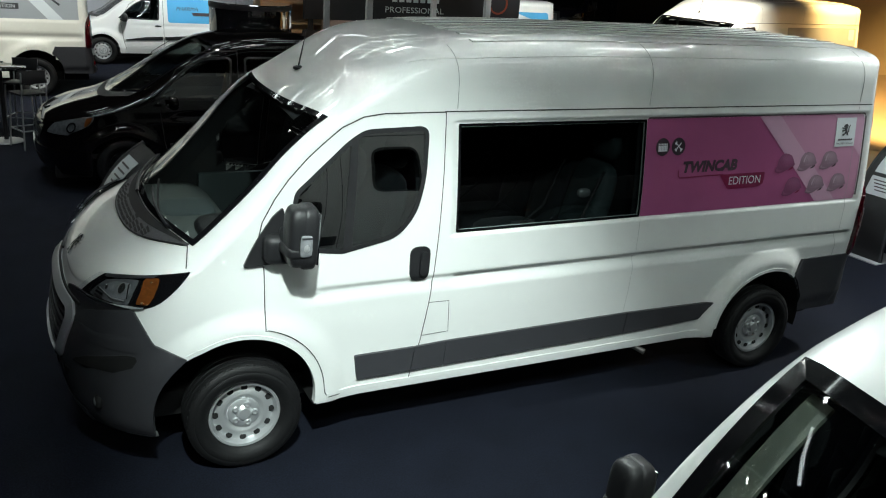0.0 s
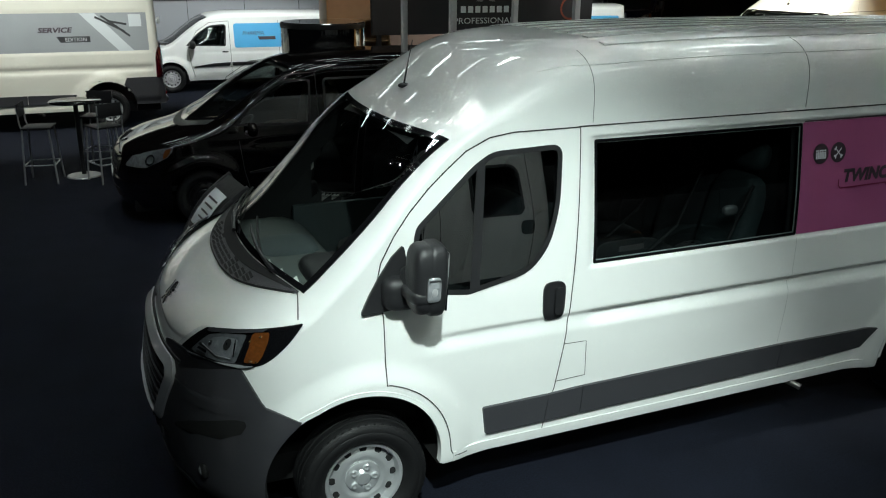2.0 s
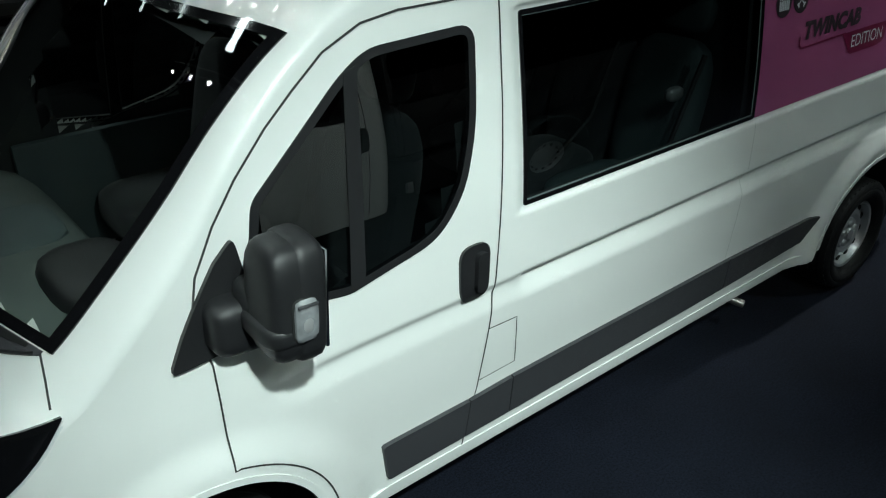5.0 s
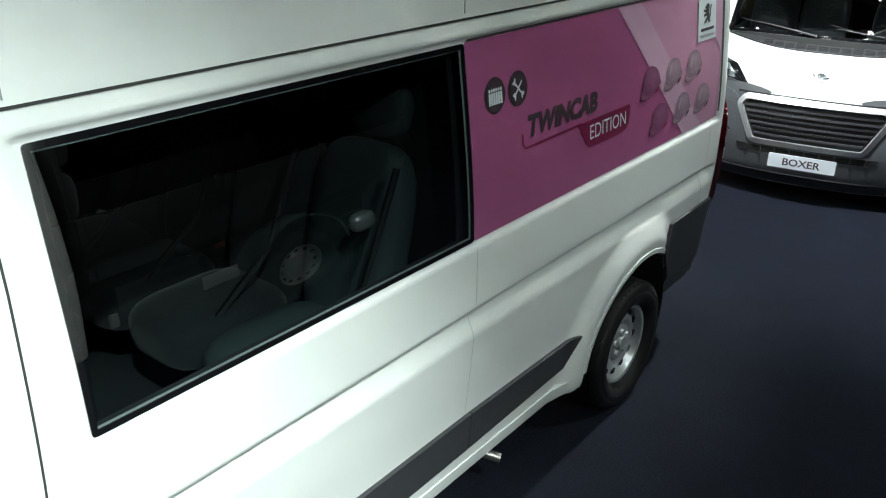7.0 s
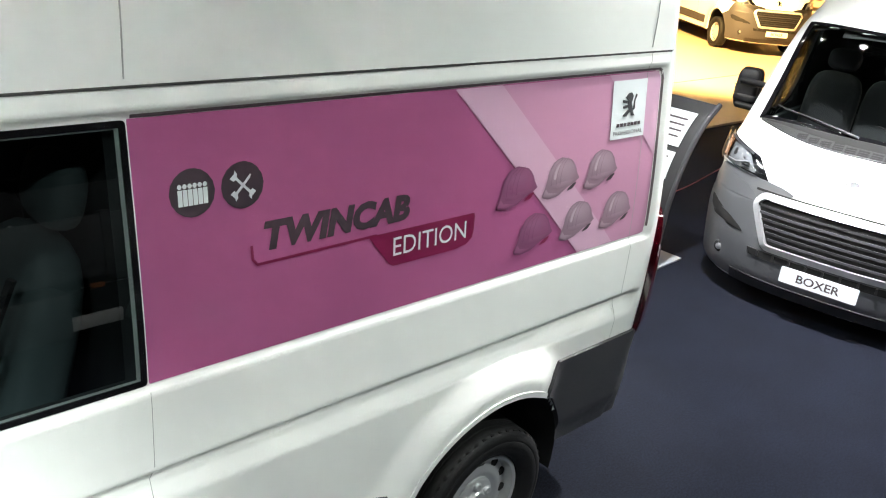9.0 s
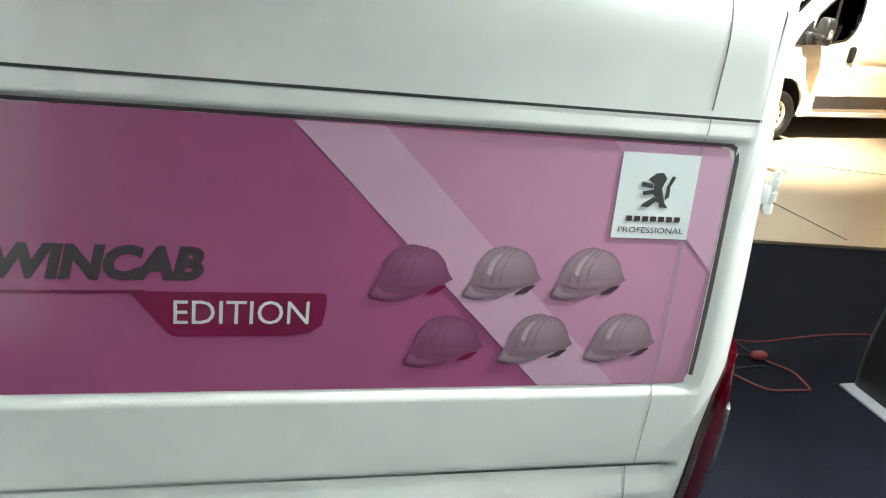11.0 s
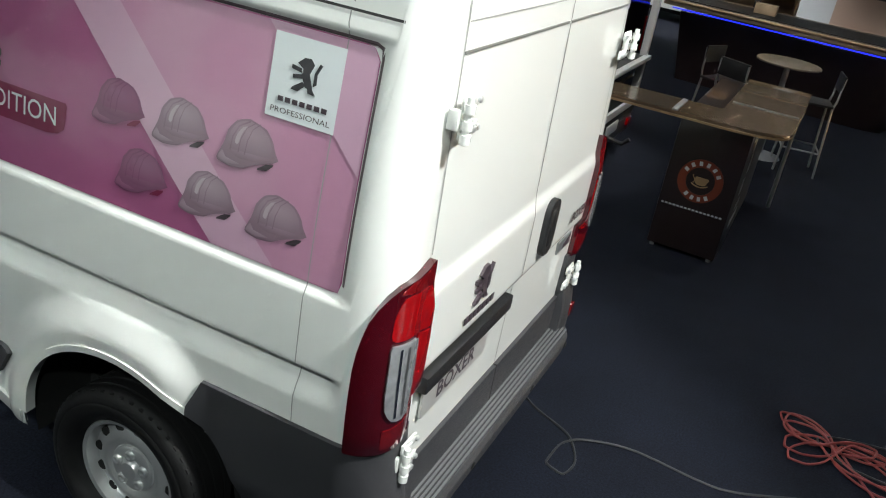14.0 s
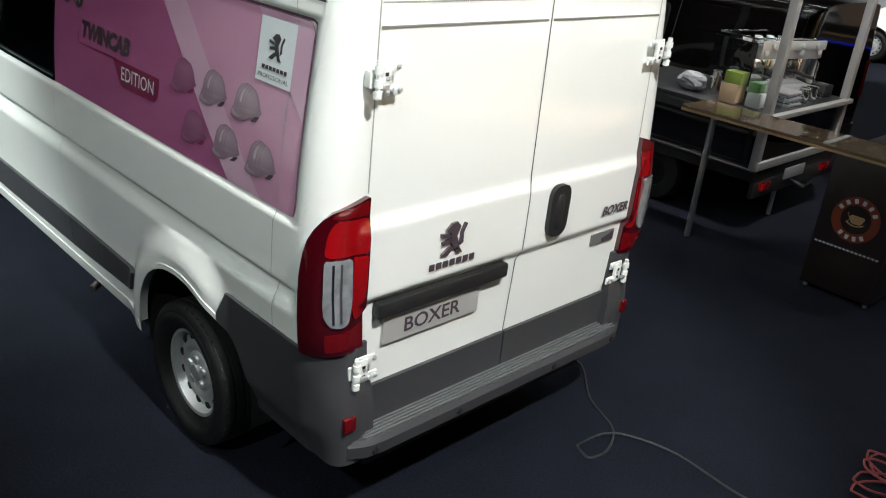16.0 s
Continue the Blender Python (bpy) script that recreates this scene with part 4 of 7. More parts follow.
    for s in both:
        sy = -1 if s == 1 else 1
        part("bonnet_gap", ribbon(lambda a, b, off: h.top(a, sy * b, off), line([(-0.270, 0.842), (-0.286, 0.91), (-0.302, 0.968)], 0.015), 0.006, 0.003), M_SEAM, van)
        q = lambda x, z: (h.u_of(x=x, z=z), z)
        lamp = resample(round_poly([q(-0.805, 1.048), q(-0.69, 1.052), q(-0.575, 1.068), q(-0.50, 1.080), q(-0.435, 1.118), q(-0.35, 1.195), q(-0.284, 1.278), q(-0.42, 1.266), q(-0.55, 1.238), q(-0.68, 1.193), q(-0.765, 1.105)], [0.005, 0.02, 0.02, 0.03, 0.04, 0.03, 0.012, 0.03, 0.04, 0.03, 0.03]), 0.03)
        hl = part("headlamp", sheet(at[s], row_grid(lamp, 18, 26), 0.003, 0.010), M_FRIT, van, "clear headlamp with amber indicator")
        part("reflector", sheet(at[s], row_grid(round_poly([q(-0.760, 1.075), q(-0.60, 1.082), q(-0.585, 1.10), q(-0.525, 1.222), q(-0.60, 1.205), q(-0.67, 1.175)], 0.02), 12, 16), 0.013, 0.002), M_REFLECTOR, hl, "bright lamp reflector")
        part("main_bowl", sheet(at[s], row_grid(round_poly([q(-0.695, 1.125), q(-0.655, 1.095), q(-0.610, 1.100), q(-0.575, 1.150), q(-0.560, 1.195), q(-0.61, 1.190), q(-0.66, 1.168)], 0.025), 8, 10), 0.019, 0.003), M_CLEARLAMP, hl)
        for bx, bz, br in ((-0.672, 1.142, 0.012), (-0.605, 1.162, 0.026)):
            ux = h.u_of(x=bx, z=bz)
            part("bulb_hole", sheet(at[s], row_grid(arc(ux, bz, br, 0, 345, 16), 5, 5), 0.0245, 0.003), M_HOLE, hl)
            part("bulb_cap", blob(at[s](ux + 0.003, bz + 0.004, 0.027), (0.012, 0.012, 0.012), 2.2, 12), M_CHROME, hl)
        part("bowl_blade", ribbon(at[s], [q(-0.588, 1.118), q(-0.580, 1.150), q(-0.566, 1.192)], 0.008, 0.027), M_CHROME, hl)
        part("bowl_blade", ribbon(at[s], [q(-0.700, 1.128), q(-0.655, 1.105), q(-0.600, 1.108)], 0.005, 0.027), M_ALU, hl)
        # bright and dark bars stand in for streaks of reflected light
        for k in range(3):
            part("lamp_fin", sheet(at[s], row_grid([q(-0.735 + 0.008 * k, 1.082 + 0.017 * k), q(-0.705 + 0.008 * k, 1.080 + 0.017 * k), q(-0.700 + 0.008 * k, 1.090 + 0.017 * k), q(-0.728 + 0.008 * k, 1.092 + 0.017 * k)], 3, 4), 0.021, 0.004), M_CHROME if k % 2 else M_HOLE, hl)
        part("lamp_brow", sheet(at[s], row_grid(round_poly([q(-0.672, 1.180), q(-0.56, 1.218), q(-0.44, 1.249), q(-0.44, 1.260), q(-0.56, 1.232), q(-0.67, 1.192)], 0.004), 6, 12), 0.024, 0.008), M_PLASTIC, hl)
        part("lamp_sill", sheet(at[s], row_grid([q(-0.77, 1.060), q(-0.60, 1.069), q(-0.52, 1.082), q(-0.52, 1.090), q(-0.60, 1.078), q(-0.76, 1.070)], 4, 14), 0.024, 0.006), M_ALU, hl)
        ind = part("indicator", sheet(at[s], row_grid(round_poly([q(-0.556, 1.100), q(-0.500, 1.102), q(-0.475, 1.135), q(-0.445, 1.200), q(-0.432, 1.246), q(-0.500, 1.236), q(-0.522, 1.175)], 0.012), 10, 8), 0.017, 0.003), M_AMBER, hl, "amber indicator")
        for bx, bz, w in ((-0.525, 1.112, 0.020), (-0.502, 1.108, 0.014), (-0.470, 1.222, 0.016), (-0.515, 1.196, 0.012)):
            part("indicator_facet", blob(at[s](h.u_of(x=bx, z=bz), bz, 0.0195), (w, w, 0.6 * w), 2.4, 10), M_GOLD, ind)
        part("lens", sheet(at[s], row_grid(inset(lamp, 0.004), 18, 26), 0.036, 0.0), M_LENS, hl).visible_shadow = False

    # panel gaps on the flanks
    door = line([(0.105, 1.25), (0.105, 0.898)], 0.03) + arc(-0.035, 0.415, 0.508, 72, 4, 20) + line([(0.478, 0.41), (0.500, 0.375), (1.04, 0.365)], 0.03)
    door_top = line([(0.105, 1.25), (0.07, 1.40), (0.10, 1.52), (0.17, 1.64), (0.252, 1.745), (0.36, 1.855), (0.456, 1.935), (0.56, 2.015), (0.69, 2.07), (0.82, 2.087), (1.200, 2.089)], 0.02)
    door_back = line([(1.200, 2.088), (1.190, 1.75), (1.166, 1.32), (1.149, 1.07), (1.136, 0.92), (1.104, 0.66), (1.055, 0.45), (1.04, 0.345)], 0.03)
    for s in both:
        part("door_gap", ribbon(at[s], door, 0.006, 0.0022), M_SEAM, van)
        part("door_gap", ribbon(at[s], door_top, 0.007, 0.0022), M_SEAM, van)
        part("door_gap", ribbon(at[s], door_back, 0.006, 0.0022), M_SEAM, van)
        for hx in (1.050,) if not crew else (1.050, 2.16):
            hd = part("door_handle", sheet(at[s], row_grid(resample(round_poly([(hx - 0.062, 1.085), (hx + 0.062, 1.085), (hx + 0.070, 1.30), (hx - 0.066, 1.30)], 0.055), 0.02), 14, 6), 0.010, 0.016), M_DARKPL, van, "black door handle")
            part("grip", sheet(at[s], row_grid(round_poly([(hx - 0.005, 1.12), (hx + 0.042, 1.12), (hx + 0.046, 1.27), (hx, 1.27)], 0.02), 8, 4), 0.030, 0.022), M_DARKPL, hd)
        # rub strip in sections
        secs = [[(0.690, 0.450), (1.046, 0.453), (1.064, 0.622), (0.666, 0.620)], [(1.052, 0.453), (1.276, 0.456), (1.281, 0.632), (1.070, 0.622)]]
        if not crew:
            secs += [[(1.282, 0.456), (2.712, 0.474), (2.718, 0.642), (1.287, 0.632)], [(2.718, 0.474), (3.418, 0.495), (3.518, 0.628), (2.724, 0.642)]]
        for k, sec in enumerate(secs):
            (xa, za), (xb, zb), (xc, zc), (xd, zd) = sec
            rows = []
            for i, r in enumerate((0, 0.03, 0.5, 0.97, 1)):
                e = 0.010 if k == 0 and i in (0, 4) else 0.0
                pa, pb = (xa + (xd - xa) * r + e, za + (zd - za) * r), (xb + (xc - xb) * r, zb + (zc - zb) * r)
                rows.append([(pa[0] + (pb[0] - pa[0]) * j / 24, pa[1] + (pb[1] - pa[1]) * j / 24) for j in range(25)])
            part("rub_strip", sheet(at[s], rows, 0.017, 0.024), M_PLASTIC, van)
        # lips of the wheel arches, and liners
        for wx, wz in spec["wheels"]:
            lim = (-8, 128) if wx < 1 else (52, 178)
            lip = arc(wx, wz, 0.474, *lim, 48)
            inn = arc(wx, wz, 0.450, *lim, 48)
            part("arch_lip", sheet(at[s], [inn, lip], 0.005, 0.04), paint, van)
            bm = bmesh.new()
            a, b = [], []
            for k in range(29):
                t = radians(-12 + 204 * k / 28)
                c, d = wx + 0.462 * math.cos(t), wz + 0.462 * math.sin(t)
                a.append(bm.verts.new((c, -s * 0.955, d)))
                b.append(bm.verts.new((c, -s * 0.60, d)))
            for k in range(28):
                bm.faces.new((a[k], a[k + 1], b[k + 1], b[k]))
            bm.faces.new(b)
            part("wheel_well", bm, M_HOLE, van)
        # sill below the rub strip
        part("sill", sheet(at[s], [[(x, z) for x in np.linspace(0.49, 3.555 if not crew else 2.25, 30)] for z in (0.338, 0.37, 0.40)], 0.004, 0.02), paint, van)
    if crew:
        for s in both:
            part("door_gap", ribbon(at[s], line([(1.33, 2.05), (1.32, 1.4), (1.30, 0.36)], 0.03), 0.006, 0.0022), M_SEAM, van)
            part("door_gap", ribbon(at[s], line([(1.33, 2.05), (2.20, 2.05), (2.22, 1.4), (2.20, 0.36)], 0.03), 0.006, 0.0022), M_SEAM, van)
    if not crew:
        part("fuel_flap", ribbon(at[1], line([(1.138, 0.922), (1.276, 0.918), (1.294, 0.698), (1.110, 0.692)], 0.03), 0.004, 0.002), M_SEAM, van)

    # mirrors on two arms
    for s in both:
        mm = Matrix.Diagonal((1, s, 1, 1))
        base = part("mirror_base", sheet(at[s], row_grid(resample(round_poly([(-0.015, 1.272), (0.235, 1.285), (0.245, 1.40), (0.215, 1.60), (0.150, 1.545), (0.05, 1.40)], 0.02), 0.02), 10, 8), 0.016, 0.02), M_DARKPL, van)
        y0 = -0.985
        k = 0.62 if crew else 1.0
        tip = Matrix.Translation((0.19 if crew else 0.10, y0 - (0.11 if crew else 0), 1.45 if crew else 1.42)) @ Matrix.Diagonal((k, k, k, 1)) @ Matrix.Translation((-0.10, -y0, -1.42)) @ pose(0, 0, 0, 0, 3, 0)
        if arms:
            for z in (1.36, 1.56):
                part("mirror_arm", tube([mm @ Vector((0.12, y0 + 0.05, z)), mm @ Vector((0.15, y0 - 0.12, z)), mm @ Vector((0.17, y0 - 0.22, z))], 0.026, 10), M_DARKPL, base)
        else:
            part("mirror_arm", blob((0.125, y0 - 0.045, 1.385), (0.21, 0.13, 0.16), 4.5, 28, mm @ tip), M_DARKPL, base)
            part("mirror_arm", blob((0.15, y0 - 0.10, 1.455), (0.10, 0.16, 0.13), 4.0, 24, mm @ tip), M_DARKPL, base)
        hs = part("mirror_housing", blob((0.180, y0 - 0.180, 1.500), (0.16, 0.18, 0.335), 4.2, 36, mm @ tip), M_DARKPL, base, "tall black wing mirror")
        part("mirror_rim", blob((0.215, y0 - 0.178, 1.498), (0.10, 0.190, 0.348), 5.0, 30, mm @ tip), M_DARKPL, hs)
        part("mirror_shoulder", blob((0.165, y0 - 0.172, 1.425), (0.155, 0.200, 0.075), 4.0, 24, mm @ tip), M_DARKPL, hs)
        part("mirror_glass", box((0.259, y0 - 0.255, 1.355), (0.268, y0 - 0.101, 1.640), 0.003, mm @ tip), M_CHROME, hs)
        ind = part("mirror_indicator", blob((0.190, y0 - 0.258, 1.470), (0.070, 0.056, 0.125), 5.0, 22, mm @ tip), M_CLEARLAMP, hs, "clear indicator lens")
        part("indicator_bezel", blob((0.190, y0 - 0.248, 1.470), (0.084, 0.060, 0.142), 5.0, 22, mm @ tip), M_HOLE, ind)
        part("indicator_bar", box((0.162, y0 - 0.290, 1.515), (0.218, y0 - 0.282, 1.522), 0.001, mm @ tip), M_PLASTIC, ind)
        part("indicator_bulb", blob((0.190, y0 - 0.282, 1.462), (0.035, 0.012, 0.05), 2.4, 14, mm @ tip), M_ALU, ind)
    return van, h, at, end


def van_wheels(van, xs, dz=0.0):
    for x in xs:
        for s in (1, -1):
            w = copy_thing(WHEEL, pose(x, -s * 0.905, 0.34 + dz, 0, 17 * s + x * 31, 0 if s == 1 else 180))
            w.parent = van


def van_roof(van, h, at, end):
    """Gutter lines, the roof's ribs and the joints of the panels."""
    for s in (1, -1):
        part("gutter_line", ribbon(at[s], line([(1.19, 2.092), (4.86, 2.092)], 0.05), 0.007, 0.0025), M_SEAM, van)
        part("panel_joint", ribbon(at[s], line([(2.692, 1.345), (2.692, 0.66)], 0.03), 0.002, 0.0022), M_JOINT, van)
        part("panel_joint", ribbon(at[s], line([(4.712, 2.09), (4.700, 0.90)], 0.03), 0.0035, 0.0062), M_JOINT, van)
        side = lambda a, b, off: h.top(a, -s * b, off)
        for x in (1.274, 2.692, 4.715):
            w = h.rim_width(x)
            part("roof_joint", tube([h.top(x, -s * w * math.sin(q), 0.0) for q in 1.5706 - 0.67 * np.linspace(0, 1, 26) ** 4], 0.0022, 5), M_JOINT, van)
        w = h.rim_width(2.5)
        part("roof_crease", tube([side(x, w * (0.93 - 0.07 * max(0, (1.45 - x) / 0.5) ** 2), 0.0) for x in np.linspace(1.0, 4.85, 40)], 0.003, 5), M_WHITE, van)
    for k in range(9):
        v = -0.68 + 0.17 * k
        part("roof_rib", sheet(h.top, [[(x, v - 0.028) for x in np.linspace(1.45, 4.75, 30)], [(x, v) for x in np.linspace(1.45, 4.75, 30)], [(x, v + 0.028) for x in np.linspace(1.45, 4.75, 30)]], 0.007, 0.012), M_WHITE, van)
    a = h.top(0.60, 0.05, 0.0)
    ant = part("aerial", blob(a + Vector((0, 0, 0.006)), (0.07, 0.045, 0.03), 2.2, 16), M_DARKPL, van)
    part("aerial_rod", tube([a + Vector((0, 0, 0.01)), a + Vector((0.055, 0.0, 0.26))], [0.0055, 0.0025], 6), M_DARKPL, ant)


def van_tail(van, h, at, end, big=True):
    """Rear doors, lamps, hinges, handle, plate, bumper and step."""
    def tail_step(z):
        return 0.014 * (1 - smooth_step(1.335, 1.40, z)) - 0.026 * (1 - smooth_step(1.040, 1.082, z))

    tail = lambda a, b, off: Vector((end - tail_lean(b) + tail_step(b) + off, a, b))
    gap = lambda pts, w=0.005: part("door_gap", ribbon(tail, line(pts, 0.03), w, 0.002), M_SEAM, van)
    gap([(0.052, 2.42), (0.050, 1.41), (0.047, 1.33), (0.046, 1.085), (0.040, 1.03), (0.012, 0.52)])
    for s in (-1, 1):
        part("door_joint", ribbon(tail, line([(s * 0.785, 2.42), (s * 0.805, 1.48)], 0.03), 0.006, 0.002), M_JOINT, van)
        part("door_joint", ribbon(tail, line([(s * 0.785, 2.105), (s * 0.045 + 0.05, 2.105)], 0.03), 0.004, 0.002), M_JOINT, van)
        part("door_ledge", sheet(tail, [[(s * 0.785, 2.024), (s * 0.015 + 0.05, 2.024)], [(s * 0.785, 2.032), (s * 0.015 + 0.05, 2.032)]], 0.003, 0.003), M_LEDGE, van)
        # grey lower cladding of the doors
        part("door_cladding", sheet(tail, [[(a, z) for a in (np.linspace(0.020, 0.80, 11) if s > 0 else np.linspace(-0.80, 0.012, 11))] for z in (0.50, 0.60, 0.685, 0.69)], 0.016, 0.02), M_PLASTIC, van)
        # corner bumper that wraps round to the wheel arch
        rows = []
        for i in range(15):
            z = 0.405 + (0.895 - 0.405) * i / 14
            x = 4.035 + math.sqrt(max(0, 0.470**2 - (z - 0.39) ** 2)) if z < 0.74 else 4.035 + 0.26 + (z - 0.74) / 0.155 * 0.075
            x = max(x, 4.035 + 0.28)
            rows.append([(x + (h.u2 + 0.10 - x) * j / 34, z) for j in range(35)])
        bum = part("rear_bumper_corner", sheet(lambda a, b, off: at[-s](a, b, off + 0.040 * smooth_step(4.90, 5.02, a) * (1 - smooth_step(0.60, 0.86, b)) - 0.035 * (1 - smooth_step(0.43, 0.56, b)) * (1 - smooth_step(4.90, 5.0, a))), rows, 0.014, 0.04), M_PLASTIC, van)
        part("corner_reflector", box((end + 0.035, s * 0.868 - 0.026, 0.565), (end + 0.062, s * 0.868 + 0.026, 0.625), 0.004), M_MIDRED, bum, "red reflector")
        # tail lamp that wraps the corner
        q = lambda u, z: (u, z)
        ue = h.u2
        lamp = resample(round_poly([q(4.880, 0.885), q(ue + 0.070, 0.885), q(ue + 0.070, 1.16), q(ue + 0.062, 1.475), q(ue + 0.045, 1.472), q(4.965, 1.432), q(4.908, 1.35), q(4.885, 1.22)], [0.01, 0.01, 0.3, 0.01, 0.03, 0.04, 0.05, 0.1]), 0.03)
        bulge = lambda a, b, off: at[-s](a, b, off + 0.018 * math.exp(-((a - 4.965) / 0.075) ** 2) * smooth_step(0.86, 0.95, b) * (1 - smooth_step(1.20, 1.44, b)))
        tl = part("tail_lamp", sheet(bulge, row_grid(lamp, 22, 16), 0.022, 0.03), M_DEEPRED, van, "red and clear tail lamp")
        part("upper_lens", sheet(bulge, row_grid(round_poly([q(4.958, 1.278), q(ue + 0.062, 1.278), q(ue + 0.058, 1.405), q(4.985, 1.405), q(4.965, 1.36)], 0.02), 10, 10), 0.0235, 0.002), M_RED, tl)
        part("top_lens", sheet(bulge, row_grid(round_poly([q(4.970, 1.412), q(ue + 0.056, 1.412), q(ue + 0.053, 1.466), q(ue + 0.035, 1.460), q(4.995, 1.438)], 0.01), 6, 8), 0.0235, 0.002), M_MIDRED, tl)
        part("lower_lens", sheet(bulge, row_grid(round_poly([q(4.965, 0.905), q(ue + 0.060, 0.898), q(ue + 0.060, 0.995), q(4.965, 0.990)], 0.01), 4, 8), 0.0235, 0.002), M_MIDRED, tl)
        rl = part("reversing_lens", sheet(bulge, row_grid(round_poly([q(4.962, 1.06), q(4.985, 1.012), q(ue - 0.012, 1.010), q(ue + 0.002, 1.10), q(ue - 0.006, 1.268), q(4.960, 1.268)], [0.05, 0.05, 0.05, 0.02, 0.01, 0.01]), 12, 10), 0.030, 0.008), M_CLEARLAMP, tl, "clear reversing lamp")
        for k in range(2):
            part("lens_flute", ribbon(bulge, [(4.990 + 0.022 * k, 1.03), (4.986 + 0.022 * k, 1.15), (4.984 + 0.022 * k, 1.258)], 0.006, 0.0325), M_PLASTIC if k else M_CHROME, rl)
        part("side_lens", sheet(bulge, row_grid(round_poly([q(ue + 0.010, 1.02), q(ue + 0.058, 1.02), q(ue + 0.060, 1.27), q(ue + 0.004, 1.27)], 0.01), 6, 4), 0.026, 0.006), M_RED, tl)
        # hinges: pivot barrel, two leaves, bolts
        for z, y, k in ((1.876, 0.800, 1), (0.795, 0.812, 0)):
            e = end - tail_lean(z) + (0.022 if k else 0.012)
            hg = part("door_hinge", tube([(e + 0.032, s * (y + 0.03), z - 0.062), (e + 0.032, s * (y + 0.03), z + 0.062)], 0.010, 12), M_WHITE, van, "white strap hinge")
            for dzz in (-0.048, -0.012, 0.030):
                part("hinge_knuckle", tube([(e + 0.032, s * (y + 0.03), z + dzz - 0.010), (e + 0.032, s * (y + 0.03), z + dzz + 0.014)], 0.0155, 12), M_WHITE, hg)
            for zz, w in ((-0.040, 0.085), (0.036, 0.070)):
                part("hinge_leaf", box((e + 0.003, min(s * (y - w), s * (y + 0.02)), z + zz - 0.018), (e + 0.014, max(s * (y - w), s * (y + 0.02)), z + zz + 0.018), 0.005), M_WHITE, hg)
            part("hinge_leaf", box((e + 0.003, min(s * (y - 0.035), s * (y + 0.015)), z - 0.05), (e + 0.020, max(s * (y - 0.035), s * (y + 0.015)), z + 0.045), 0.007), M_WHITE, hg)
            part("hinge_leaf", box((e - 0.018, min(s * (y + 0.030), s * (y + 0.050)), z - 0.030), (e + 0.016, max(s * (y + 0.030), s * (y + 0.050)), z + 0.026), 0.008), M_WHITE, hg)
            part("hinge_stop", box((e + 0.030, min(s * (y - 0.01), s * (y + 0.03)), z - 0.030), (e + 0.044, max(s * (y - 0.01), s * (y + 0.03)), z - 0.016), 0.003), M_STEEL, hg)
            for a, b in ((-0.065, 0.036), (-0.075, -0.040), (-0.040, -0.040), (-0.018, 0.0)):
                part("bolt", blob((e + 0.018, s * (y + a), z + b), (0.014, 0.018, 0.018), 2.4, 10), M_STEEL, hg)
            for b in (-0.026, 0.014):
                part("hinge_slot", box((e + 0.0205, min(s * (y - 0.02), s * (y - 0.006)), z + b - 0.006), (e + 0.022, max(s * (y - 0.02), s * (y - 0.006)), z + b + 0.006)), M_HOLE, hg)
    # plate trim and plate on the door at the van's left
    part("plate_trim", box((end - 0.014, -0.742, 0.985), (end + 0.030, -0.045, 1.047), 0.010), M_DARKPL, van, "black plate lamp strip")
    pm = Matrix(((0, 0, 1, end - 0.005), (1, 0, 0, -0.437), (0, 1, 0, 0.913), (0, 0, 0, 1)))
    pl = part("show_plate", plate(round_poly([(-0.255, -0.06), (0.255, -0.06), (0.255, 0.06), (-0.255, 0.06)], 0.01), 0.008, pm), M_PLATE, van, "silver show plate with dark letters")
    words("plate_letters", "BOXER", flat(pm), -0.150, -0.032, 0.086, 0.0095, M_INK, pl, width=0.30, bold=0.0015)
    emblem(van, lambda a, b, off: tail(-0.388 + a, 1.168 + b, off), 0.130, M_INK, 0.010, "rear_emblem")
    bars(van, tail, -0.505, 1.118, 0.25, 0.026, 7, M_INK, 0.008)
    words("model_letters", "BOXER", tail, 0.585, 1.130, 0.062, 0.008, M_INK, van, width=0.20, bold=0.002, shear=0.2)
    part("badge", sheet(tail, [[(0.575, 0.970), (0.750, 0.970)], [(0.575, 1.025), (0.750, 1.025)]], 0.008, 0.008), M_SILVERPL, van, smooth=False)
    part("badge_mark", sheet(tail, [[(0.655, 0.976), (0.745, 0.976)], [(0.655, 0.996), (0.745, 1.018)]], 0.010, 0.002), M_INK, van, smooth=False)
    hd = part("rear_handle", sheet(tail, row_grid(resample(round_poly([(0.175, 1.11), (0.30, 1.11), (0.30, 1.345), (0.175, 1.345)], 0.06), 0.02), 12, 6), 0.022, 0.026), M_DARKPL, van, "black rear door handle")
    part("grip", blob((end + 0.028, 0.235, 1.225), (0.035, 0.055, 0.17), 3, 16), M_DARKPL, hd)
    # step bumper with grooves
    bm = bmesh.new()
    prof = [(end - 0.04, 0.415), (end + 0.070, 0.415), (end + 0.092, 0.432), (end + 0.096, 0.486), (end + 0.082, 0.508), (end + 0.0, 0.518), (end - 0.04, 0.518)]
    ys = np.linspace(-0.868, 0.868, 25)
    ring_of = [[bm.verts.new((x - 0.070 * max(0, (abs(y) - 0.74) / 0.165) ** 2 if x > end else x, y, z)) for x, z in prof] for y in ys]
    for a, b in zip(ring_of, ring_of[1:]):
        for k in range(len(prof)):
            bm.faces.new((a[k], a[(k + 1) % len(prof)], b[(k + 1) % len(prof)], b[k]))
    bm.faces.new(ring_of[0])
    bm.faces.new(ring_of[-1][::-1])
    st = part("step_bumper", bm, M_PLASTIC, van, "grey plastic step bumper", sharp=30)
